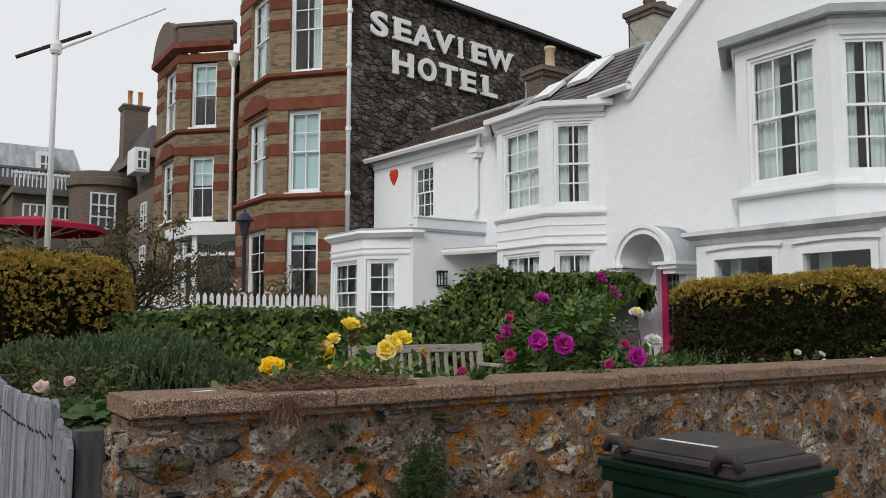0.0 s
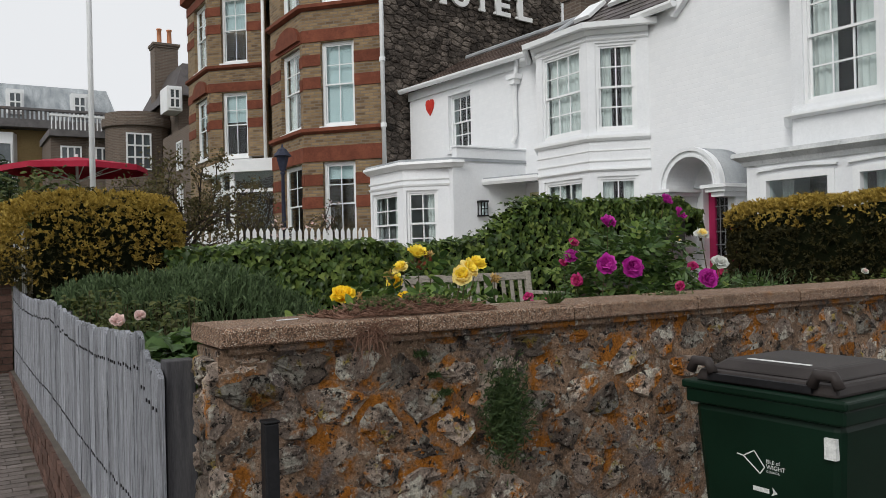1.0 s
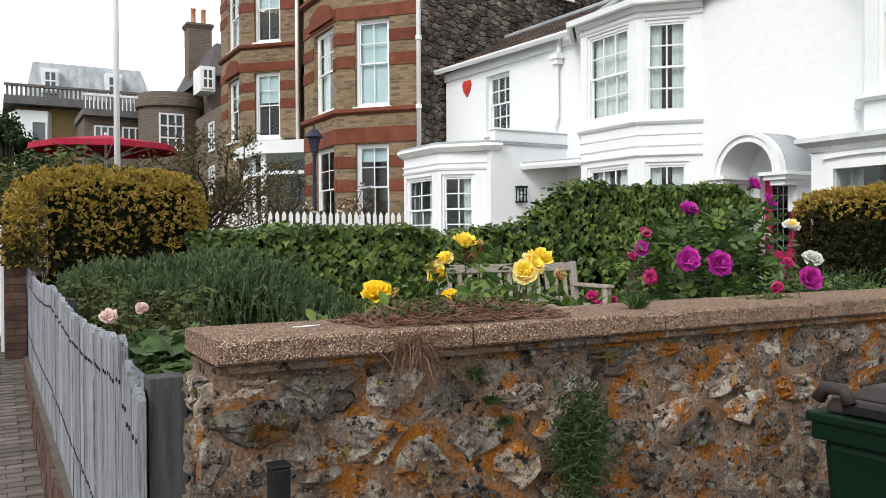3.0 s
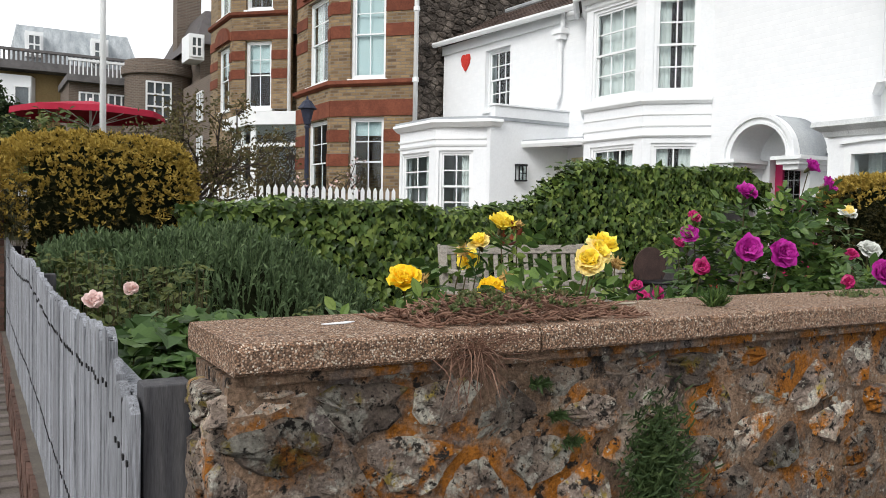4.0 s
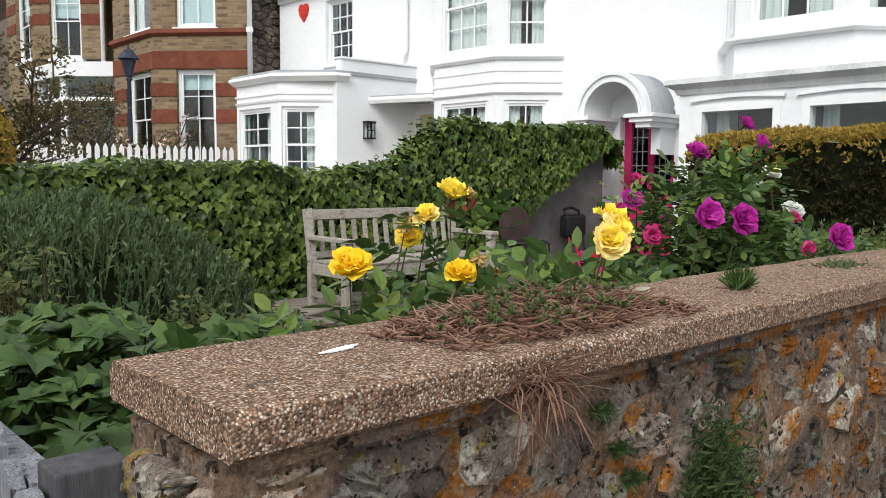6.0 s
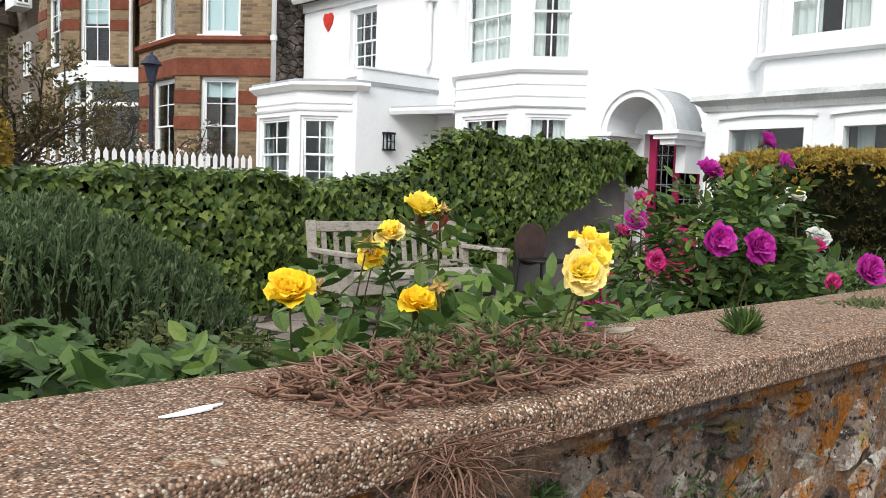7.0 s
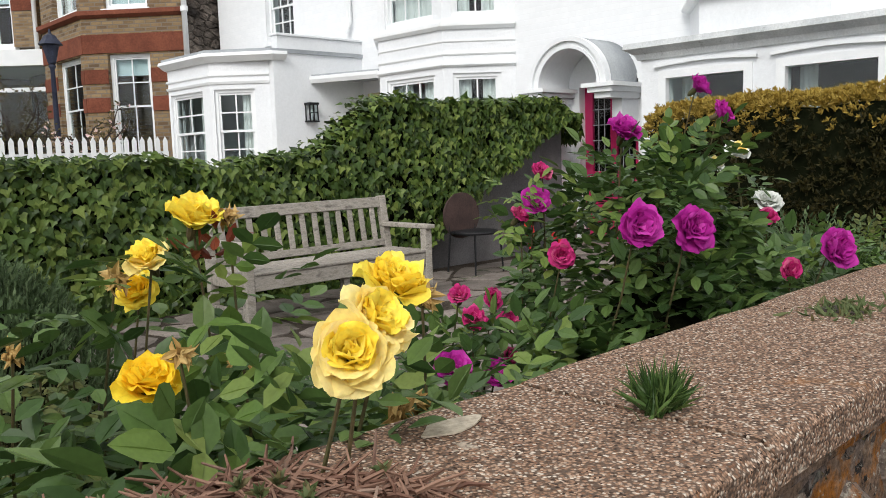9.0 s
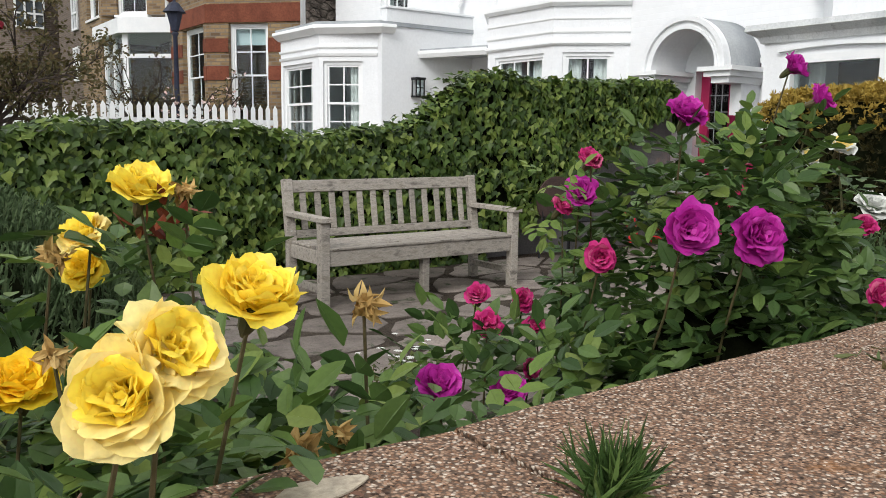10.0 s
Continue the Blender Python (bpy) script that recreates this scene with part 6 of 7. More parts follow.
for c, r in (((2.94, 3.64, 1.367), 0.05), ((2.67, 3.7, 1.24), 0.045), ((2.72, 3.8, 1.28), 0.04), ((2.85, 3.75, 1.2), 0.04), ((2.8, 3.7, 1.12), 0.035), ((3.06, 3.8, 1.58), 0.045), ((3.25, 3.18, 1.33), 0.04), ((3.6, 3.4, 1.43), 0.04), ((3.02, 3.85, 1.46), 0.04), ((2.9, 3.85, 1.24), 0.04)):
    bloom(magenta, c, (rnd.uniform(-0.6, 0.2), -0.5, rnd.uniform(0, 0.8)), r * 0.75, CRIM, CRIM, rnd)
    stem(st, (c[0] + 0.1, c[1] + 0.15, 0.6), c, rnd, 0.0025)
bloom(magenta, (3.72, 3.63, 1.581), (0, -0.6, 0.6), 0.034, PEACH, WHITE_P, rnd)
part("foliage", g, LEAF, magenta, kind="stuff")
part("young_foliage", pale, LEAF_PALE, magenta, "lighter young leaves", kind="stuff")
part("stem_growth", st, STEM, magenta, kind="stuff")

# white rose, rosemary and pale roses further along the wall
white_rose = thing("white_rose_bush", "low rose bush with a single large white bloom", "rose bush")
g, st = G(), G()
bush_leaves(g, (4.3, 3.6, 1.05), (0.45, 0.3, 0.26), 420, 0.055, rnd)
bloom(white_rose, (4.11, 3.64, 1.44), (-0.3, -0.5, 0.8), 0.058, WHITE_P, WHITE_P, rnd)
bloom(white_rose, (4.05, 3.72, 1.62), (-0.2, -0.5, 0.8), 0.05, PEACH, WHITE_P, rnd)
stem(st, (4.2, 3.7, 0.5), (4.11, 3.65, 1.42), rnd)
stem(st, (4.2, 3.75, 0.5), (4.05, 3.73, 1.6), rnd)
part("foliage", g, LEAF, white_rose, kind="stuff")
part("stem_growth", st, STEM, white_rose, kind="stuff")
ros2 = thing("rosemary_bush", "small clump of green rosemary spikes by the wall", "shrub")
g = G()
for _ in range(520):
    x, y = rnd.gauss(4.45, 0.2), rnd.gauss(3.75, 0.14)
    d = (Vector((x - 4.45, y - 3.7, 1.0)) + 0.25 * unit(rnd)).normalized()
    p = Vector((x, max(3.2, y), rnd.uniform(0.75, 1.2)))
    for i in range(9):
        leaf(g, p + d * 0.022 * i, d * 1.2 + unit(rnd) * 0.8, unit(rnd), 0.032, 0.008, BLADE, 0.1, 0)
part("foliage", g, LAV, ros2, kind="stuff")
pale_rose = thing("pale_rose_bush", "spreading rose bush with small pale pink flowers", "rose bush")
g, pale, st = G(), G(), G()
bush_leaves(g, (5.4, 3.6, 1.0), (0.9, 0.4, 0.3), 520, 0.055, rnd, pale)
bush_leaves(g, (6.6, 3.4, 1.05), (0.7, 0.3, 0.36), 300, 0.055, rnd, pale)
for i in range(7):
    c = (rnd.uniform(4.7, 6.9), rnd.uniform(3.3, 3.7), rnd.uniform(1.24, 1.42))
    bloom(pale_rose, c, (rnd.uniform(-0.5, 0.3), -0.6, 0.7), 0.028, PINK_P, WHITE_P, rnd)
    stem(st, (c[0], c[1] + 0.05, 0.6), c, rnd, 0.003)
part("foliage", g, WEED, pale_rose, kind="stuff")
part("young_foliage", pale, LEAF_PALE, pale_rose, kind="stuff")
part("stem_growth", st, STEM, pale_rose, kind="stuff")
low_plants("bedding_plants", "mixed low green bedding plants by the paving", "plant", [(2.2, 3.3, 4.0, 4.7, 0.5, 0.72), (2.1, 2.9, 4.7, 6.5, 0.42, 0.6)], 500, 0.05, OVAL, LEAF, random.Random(91))
daisy = low_plants("daisy_clump", "small clump of white daisies between the flagstones", "plant", [(3.35, 3.75, 5.2, 5.6, 0.5, 0.66)], 900, 0.035, BLADE, WEED, random.Random(92))
g = G()
for _ in range(26):
    p = Vector((rnd.uniform(3.35, 3.75), rnd.uniform(5.2, 5.6), rnd.uniform(0.62, 0.7)))
    for i in range(8):
        a = i * 0.785
        leaf(g, p, (math.cos(a), math.sin(a), 0.1), (0, 0, 1), 0.018, 0.008)
part("daisy_bloom", g, WHITE_P, daisy, "tiny white flowers", kind="stuff")

# growth on the wall and coping
sed = thing("sedum_mat", "dried sedum mat with pinkish stalks on the coping", "plant")
g, gr = G(), G()
rnd = random.Random(101)


def mat_height(x, y):
    return max(0.0, 1 - ((x - 1.45) / 0.35) ** 2 - ((y - 2.91) / 0.17) ** 2)


for _ in range(2100):
    x, y = rnd.uniform(1.08, 1.82), rnd.uniform(2.74, 3.08)
    h = mat_height(x, y) + 0.12 * noise.noise((x * 9, y * 9, 0))
    if h > 0.03:
        z = 1.316 + 0.05 * min(1, h) * rnd.random()
        a = rnd.uniform(0, 6.28)
        d = Vector((math.cos(a), math.sin(a), rnd.uniform(-0.15, 0.35)))
        p = Vector((x, y, z))
        ln = rnd.uniform(0.02, 0.06)
        q = p + d * ln * 0.5 + unit(rnd) * 0.006
        e = p + d * ln + Vector((0, 0, rnd.uniform(-0.01, 0.01)))
        q.z, e.z = max(q.z, 1.315), max(e.z, 1.315)
        g.tube([p, q, e], [0.0023, 0.0021, 0.0012], 4, False)
for _ in range(120):
    x, y = rnd.gauss(1.4, 0.14), rnd.gauss(2.84, 0.06)
    h = mat_height(x, y)
    if h > 0.05:
        c = Vector((x, y, 1.325 + 0.05 * h))
        for i in range(14):
            leaf(gr, c, unit(rnd) + Vector((0, 0, 0.8)), unit(rnd), rnd.uniform(0.008, 0.016), 0.006, BLADE, 0.2, 0.1)
part("dry_growth", g, DRY, sed, "tangled dry pinkish-brown stalks", kind="stuff")
part("green_growth", gr, SEDUM, sed, "small fleshy green rosettes", kind="stuff")
tuft = thing("dry_grass_tuft", "wispy dead grass hanging over the coping edge", "grass")
g = G()
for _ in range(120):
    x = rnd.gauss(1.2, 0.035)
    p = Vector((x, 2.705, 1.262 + rnd.uniform(-0.02, 0.03)))
    d = Vector((rnd.gauss(0, 0.8), -0.45, rnd.uniform(-1.1, 0.7))).normalized()
    ln = rnd.uniform(0.04, 0.14)
    q = p + d * ln * 0.5 + Vector((0, -0.008, 0.005))
    e = p + d * ln + Vector((0, 0.004, -0.012)) + unit(rnd) * 0.01
    g.tube([p, q, e], [0.0014, 0.0012, 0.0006], 3, False)
part("grass_growth", g, DRY, tuft, kind="stuff")
part("root_clump", G(pose(1.2, 2.712, 1.258)).lathe([(0.02, -0.008), (0.024, 0.0), (0.012, 0.008)], 8), BARK, tuft, "dark matted roots")


def grass_clump(label, c, count, spread, height, material, lean, rnd, wide=0.006):
    t = thing("plant_tuft", label, "plant")
    g = G()
    for _ in range(count):
        p = Vector(c) + Vector((rnd.gauss(0, spread), rnd.gauss(0, spread * 0.6), 0))
        d = (Vector(lean) + unit(rnd) * 0.75).normalized()
        leaf(g, p, d, unit(rnd), height * rnd.uniform(0.5, 1.1), wide, BLADE, 0.3, 0.3)
    part("grass_growth", g, material, t, kind="stuff")
    part("root_clump", G(pose(*c)).lathe([(spread * 0.9, -0.004), (spread * 0.8, 0.004), (spread * 0.3, 0.008)], 8), BARK, t, "dark matted roots")


grass_clump("small green spiky tuft rooted in the coping joint", (2.15, 2.87, 1.31), 190, 0.014, 0.07, LEAF, (0, 0, 1), rnd, 0.0045)
grass_clump("mossy brown weed in the coping joint", (2.9, 2.93, 1.312), 160, 0.05, 0.03, SEDUM, (0, 0, 0.4), rnd, 0.008)
wp = thing("wall_valerian", "bushy green plant growing out of the wall face", "plant")
g = G()
for _ in range(2600):
    x, z = rnd.gauss(1.77, 0.045), rnd.gauss(0.92, 0.08)
    leaf(g, (x, 2.74 - abs(rnd.gauss(0, 0.04)), z), Vector((rnd.uniform(-0.8, 0.8), -0.5, rnd.uniform(-0.3, 1))), unit(rnd) + Vector((0, -1, 0)), rnd.uniform(0.018, 0.034), 0.0055, BLADE, 0.2, 0.3)
part("foliage", g, FAR_LEAF_NEAR, wp, kind="stuff")
part("root_clump", G(pose(1.77, 2.765, 0.9)).lathe([(0.03, -0.03), (0.035, 0.0), (0.02, 0.04)], 8), BARK, wp, "woody root in the joint")
for c in ((1.47, 2.745, 1.09), (1.52, 2.745, 1.02), (1.42, 2.745, 1.17)):
    grass_clump("little dark fern in a wall joint", c, 110, 0.012, 0.025, FAR_LEAF_NEAR, (0, -0.8, 0.2), rnd, 0.006)
for x in (2.9, 3.15, 3.5, 3.8, 4.1):
    grass_clump("straggling grass at the foot of the wall", (x, 2.72, 0.0), 150, 0.06, 0.5, WEED, (0, -0.35, 1), rnd, 0.014)
tagged(part("bird_dropping", G(pose(0.985, 2.92, 1.3125, 0, 0, 12)).prism([(0.04 * math.cos(a) * (1 + 0.3 * math.sin(3 * a)), 0.009 * math.sin(a) * (1 + 0.3 * math.cos(5 * a))) for a in [i * 0.5236 for i in range(12)]], 0, 0.002), WHITE), "white splash dried on the coping", "stain")
tagged(part("lichen_patch", G(pose(1.935, 3.02, 1.3125)).prism([(0.045 * math.cos(a) * (1 + 0.15 * math.sin(4 * a + 1)), 0.022 * math.sin(a) * (1 + 0.1 * math.cos(3 * a))) for a in [i * 0.35 for i in range(18)]], 0, 0.002), mat("pale_lichen", [(0.4, 0.34, 0.26), (0.5, 0.44, 0.34)], 30, 120, 0.95, 0.5, 0.003)), "pale round lichen on the coping", "lichen")

# ---- garden bench ----
bench = thing("garden_bench", "weathered grey slatted wooden garden bench on the flagstones", "bench")
bx0, bx1, by, fz = 4.13, 5.9, 8.0, 0.425
wood = lambda name, lo, hi, M=None: part(name, G(M).box(lo, hi), BENCH_WOOD, bench, bevel=0.006)
tilt = pose(0, by - 0.1, fz + 0.4, -9) @ pose(0, -(by - 0.1), -(fz + 0.4))
for x in (bx0, bx1 - 0.07):
    wood("back_leg", (x, by - 0.14, fz), (x + 0.07, by - 0.08, fz + 0.42))
    wood("back_post", (x, by - 0.14, fz + 0.4), (x + 0.07, by - 0.08, fz + 0.87), tilt)
    wood("front_leg", (x, by - 0.66, fz), (x + 0.07, by - 0.59, fz + 0.6))
    wood("armrest", (x - 0.01, by - 0.69, fz + 0.6), (x + 0.08, by - 0.08, fz + 0.635))
    wood("side_rail", (x + 0.015, by - 0.59, fz + 0.3), (x + 0.055, by - 0.14, fz + 0.4))
    wood("low_rail", (x + 0.015, by - 0.59, fz + 0.1), (x + 0.055, by - 0.14, fz + 0.15))
wood("middle_leg", (5.0, by - 0.62, fz), (5.06, by - 0.56, fz + 0.34))
wood("top_rail", (bx0 + 0.07, by - 0.13, fz + 0.77), (bx1 - 0.07, by - 0.09, fz + 0.86), tilt)
wood("lower_back_rail", (bx0 + 0.07, by - 0.13, fz + 0.43), (bx1 - 0.07, by - 0.09, fz + 0.49), tilt)
for i in range(13):
    x = bx0 + 0.13 + (bx1 - bx0 - 0.31) * i / 12
    wood("back_slat", (x, by - 0.12, fz + 0.49), (x + 0.05, by - 0.1, fz + 0.77), tilt)
wood("front_rail", (bx0 + 0.07, by - 0.65, fz + 0.29), (bx1 - 0.07, by - 0.61, fz + 0.4))
for i in range(5):
    y = by - 0.66 + i * 0.105
    wood("seat_slat", (bx0 + 0.02 if i else bx0 + 0.07, y, fz + 0.402), (bx1 - 0.02 if i else bx1 - 0.07, y + 0.088, fz + 0.422))

# rusty chair and folded trolley by the wall
RUST = mat("rust_brown_metal", [(0.045, 0.03, 0.027), (0.08, 0.05, 0.044)], 6, 60, 0.7, 0.3, 0.003)
chair = thing("metal_chair", "old rust-brown metal garden chair by the wall", "chair")
part("backrest", G(Matrix(((1, 0, 0, 7.25), (0, 0, -1, 8.35), (0, 1, 0, 0.8), (0, 0, 0, 1)))).prism([(0.26 * math.cos(a), 0.2 + 0.24 * math.sin(a)) for a in [i * 0.3142 for i in range(20)]], 0, 0.02), RUST, chair)
part("seat", G(pose(7.25, 8.15, 0.82)).lathe([(0.24, 0), (0.25, 0.015), (0.24, 0.03)], 20), IRON, chair)
for dx, dy in ((-0.18, -0.18), (0.18, -0.18), (-0.18, 0.18), (0.18, 0.18)):
    part("leg", G().tube([(7.25 + dx * 1.15, 8.15 + dy * 1.1, 0.42), (7.25 + dx, 8.15 + dy, 0.82), (7.25 + dx * 1.1, 8.15 + dy * 1.1, 0.98 if dy > 0 else 0.82)], 0.01, 6), IRON, chair)
trolley = thing("folded_trolley", "folded black and red hand trolley leaning on the wall", "trolley")
RED_PAINT = mat("red_gloss_metal", [(0.45, 0.02, 0.03), (0.55, 0.04, 0.04)], 6, 60, 0.35, 0.05, 0.002)
for x, m in ((8.5, RED_PAINT), (8.62, RED_PAINT), (8.78, IRON)):
    part("rail", G().tube([(x, 8.45, 0.44), (x, 8.62, 1.1)], 0.014, 8), m, trolley)
part("handle", G().tube([(8.48, 8.6, 1.08), (8.5, 8.63, 1.17), (8.64, 8.63, 1.19), (8.78, 8.62, 1.15), (8.8, 8.6, 1.05)], 0.018, 8), IRON, trolley, smooth=True)
part("bag", G().box((8.46, 8.52, 0.8), (8.84, 8.68, 1.1)), IRON, trolley, bevel=0.04)
part("wheel", G(Matrix(((0, 0, 1, 8.9), (0, 1, 0, 8.45), (1, 0, 0, 0.55), (0, 0, 0, 1)))).lathe([(0.1, 0), (0.12, 0.01), (0.12, 0.03), (0.1, 0.04)], 16), RED_PAINT, trolley)

# ---- wheelie bin ----
BIN_G = mat("dark_green_plastic", [(0.002, 0.012, 0.006), (0.004, 0.019, 0.01)], 3, 120, 0.45, 0.15, 0.002, speck=0.12)
BIN_L = mat("brown_grey_plastic", [(0.022, 0.018, 0.017), (0.042, 0.035, 0.033)], 4, 120, 0.5, 0.15, 0.002, speck=0.12)
BINW = mat("white_print", [(0.6, 0.62, 0.6), (0.7, 0.7, 0.68)], 5, 60, 0.6, 0)
bin_ob = thing("wheelie_bin", "dark green wheelie bin with a brown lid by the wall", "bin")
BM = pose(2.675, 2.06, 0, 0, 0, 2)
w, d, hz = 0.28, 0.32, 1.03


def tapered(g, a, b, z0, c, e, z1):
    g.add([(-a, -b, z0), (a, -b, z0), (a, b, z0), (-a, b, z0), (-c, -e, z1), (c, -e, z1), (c, e, z1), (-c, e, z1)], [(3, 2, 1, 0), (4, 5, 6, 7), (0, 1, 5, 4), (1, 2, 6, 5), (2, 3, 7, 6), (3, 0, 4, 7)])
    return g


part("body", tapered(G(BM), 0.215, 0.24, 0.08, 0.262, 0.3, hz - 0.08), BIN_G, bin_ob, bevel=0.03)
part("rim", tapered(tapered(G(BM), w, d, hz - 0.085, w, d, hz - 0.03), w + 0.012, d + 0.012, hz - 0.032, w + 0.012, d + 0.012, hz), BIN_G, bin_ob, bevel=0.008)
lid = part("lid", tapered(tapered(G(BM), w - 0.015, d - 0.03, hz, w - 0.03, d - 0.045, hz + 0.045), w - 0.05, d - 0.065, hz + 0.045, w - 0.1, d - 0.12, hz + 0.085), BIN_L, bin_ob, "brown-grey moulded lid", bevel=0.012)
part("lid_slot", G(BM).box((-w + 0.004, -0.2, hz + 0.01), (-w + 0.03, 0.22, hz + 0.034)), IRON, lid)
for y in (-0.25, 0.25):
    part("lid_lug", G(BM).tube([(-0.27, y - 0.05, hz + 0.035), (-0.27, y - 0.03, hz + 0.075), (-0.27, y + 0.03, hz + 0.075), (-0.27, y + 0.05, hz + 0.035)], 0.02, 8), BIN_L, lid, smooth=True)
part("print", G(BM).box((-0.17, -0.13, hz + 0.0855), (-0.15, 0.12, hz + 0.0875)), BINW, lid)
for y in (-0.24, 0.24):
    part("wheel", G(BM @ Matrix(((1, 0, 0, 0.2), (0, 0, 1, y - 0.03), (0, 1, 0, 0.1), (0, 0, 0, 1)))).lathe([(0.07, 0), (0.1, 0.01), (0.1, 0.05), (0.07, 0.06)], 18), IRON, bin_ob, smooth=True)
FM = BM @ Matrix(((0, 0, -1, -0.246), (-1, 0, 0, 0.0), (0, 1, 0, 0.7), (0, 0, 0, 1))) @ pose(0, 0.03, 0, 3.2) @ Matrix.Scale(0.66, 4)
logo = G(FM)
for a, b in (((-0.13, 0.07), (-0.06, 0.11)), ((-0.06, 0.11), (0.0, 0.03)), ((0.0, 0.03), (-0.03, -0.01)), ((-0.03, -0.01), (-0.13, 0.07)), ((-0.17, 0.075), (-0.13, 0.07))):
    v = Vector((b[0] - a[0], b[1] - a[1], 0)).normalized()
    o = Vector((-v.y, v.x, 0)) * 0.003
    logo.prism([(a[0] + o.x, a[1] + o.y), (a[0] - o.x, a[1] - o.y), (b[0] - o.x, b[1] - o.y), (b[0] + o.x, b[1] + o.y)], 0.004, 0.008)
part("logo", logo, BINW, bin_ob, "thin white emblem")
for txt, x, z, s in (("ISLE of", 0.01, 0.055, 0.03), ("WIGHT", 0.01, 0.025, 0.034), ("COUNCIL", 0.01, 0.004, 0.018)):
    cu = bpy.data.curves.new("lettering", "FONT")
    cu.body, cu.size, cu.extrude = txt, s, 0.001
    cu.materials.append(BINW)
    ob = new("lettering", cu)
    ob.parent = bin_ob
    ob.matrix_world = FM @ pose(x, z, 0.006)
part("maker_mark", G(FM).box((-0.08, -0.11, 0.004), (0.02, -0.085, 0.007)).prism([(0.03, -0.12), (0.07, -0.1), (0.04, -0.07), (0.045, -0.1)], 0.004, 0.007), BINW, bin_ob)
part("label", G(BM).box((-0.272, -0.28, 0.83), (-0.245, -0.24, 0.9)), BINW, bin_ob, "small white sticker")

# ---- terrace: picket fence, lamp post, shrubs, flagpole, umbrella ----
pick = thing("picket_fence", "white pointed picket fence along the hotel terrace", "fence")
x = 7.5
while x > 0.9:
    part("picket", G(Matrix(((1, 0, 0, x), (0, 0, 1, 15.75), (0, 1, 0, 0), (0, 0, 0, 1)))).prism([(0, 0.95), (0.075, 0.95), (0.075, 2.02), (0.037, 2.09), (0, 2.02)], 0, 0.022), WHITE_WOOD, pick)
    x -= 0.135
for z in (1.2, 1.75):
    part("rail", G().box((0.9, 15.78, z), (7.6, 15.83, z + 0.09)), WHITE_WOOD, pick)
lamp = thing("lamp_post", "dark blue-grey garden lamp post with a lantern head", "lamp post")
BLUE_IRON = mat("blue_black_iron", [(0.02, 0.024, 0.04), (0.04, 0.045, 0.07)], 8, 60, 0.5, 0.1, 0.002)
lx, ly = 6.6, 18.15
part("post", G().lathe([(0.11, 0.95), (0.11, 1.3), (0.06, 1.4), (0.04, 3.4), (0.07, 3.45), (0.04, 3.5)], 12, (lx, ly)), BLUE_IRON, lamp, smooth=True)
part("lantern_head", G().lathe([(0.07, 3.5), (0.15, 3.82), (0.22, 3.84), (0.14, 3.94), (0.1, 4.0), (0.03, 4.04), (0.015, 4.12)], 8, (lx, ly)), BLUE_IRON, lamp)


def twiggy(label, base, height, spread, n, leaves, leaf_material, rnd, size=0.05, flowers=None):
    t = thing("small_tree", label, "tree")
    g, lv, fl = G(), G(), G()
    base = Vector(base)
    top = base + Vector((0.05, 0, height * 0.45))
    g.tube([base, base + Vector((0.04, 0.02, height * 0.25)), top], [0.05, 0.04, 0.035], 7)
    for i in range(n):
        a = 2 * math.pi * i / n + rnd.uniform(-0.3, 0.3)
        p = base.lerp(top, rnd.uniform(0.5, 1))
        pts = [p]
        d = Vector((math.cos(a), math.sin(a), rnd.uniform(0.2, 1.1))).normalized()
        for k in range(4):
            p = p + d * spread * 0.3 + unit(rnd) * 0.05
            d = (d + unit(rnd) * 0.4 + Vector((0, 0, 0.1))).normalized()
            pts.append(p.copy())
            for _ in range(3):
                q = p + (d + unit(rnd) * 0.9).normalized() * rnd.uniform(0.15, 0.35) * spread
                g.tube([p, (p + q) / 2 + unit(rnd) * 0.03, q], [0.009, 0.006, 0.003], 4, False)
                for _ in range(leaves):
                    leaf(lv, q + unit(rnd) * rnd.uniform(0, 0.2) * spread, unit(rnd), unit(rnd), size * rnd.uniform(0.6, 1.3), size * 0.6)
                if flowers and rnd.random() < 0.35:
                    for _ in range(6):
                        leaf(fl, q, unit(rnd), unit(rnd), 0.05, 0.045)
        g.tube(pts, [0.026, 0.021, 0.016, 0.012, 0.008], 5, False)
    part("trunk", g, BARK, t, "dark twisting branches")
    part("crown", lv, leaf_material, t, kind="stuff")
    if flowers:
        part("blossom", fl, flowers, t, kind="stuff")


BRONZE = leaf_mat("bronze_leaf", [(0.045, 0.045, 0.018), (0.09, 0.08, 0.03), (0.15, 0.1, 0.05)], 0.6, 0.2)
twiggy("small twisted tree with sparse bronze leaves on the terrace", (2.75, 11.9, 0.95), 2.2, 1.0, 14, 34, BRONZE, random.Random(111))
twiggy("climbing rose with few leaves beside the hotel bay", (7.1, 18.0, 0.95), 2.4, 0.8, 9, 5, BRONZE, random.Random(112), 0.06, PINK_P)
twiggy("thin leggy shrub in front of the glazed porch", (6.2, 19.6, 0.95), 2.6, 1.0, 9, 6, BRONZE, random.Random(113), 0.07)
low_plants("terrace_shrub", "low green shrubs along the picket fence", "shrub", [(0.9, 2.0, 12.6, 14.5, 1.6, 2.4)], 260, 0.09, OVAL, LEAF, random.Random(114))

flag = thing("flagpole", "tall white flagpole with a yardarm and gaff", "flagpole")
fx, fy = 1.88, 13.7
part("pole", G().tube([(fx, fy, 0.95), (fx, fy, 5.9), (fx + 0.02, fy, 11)], [0.048, 0.038, 0.022], 12), WHITE_WOOD, flag, smooth=True)
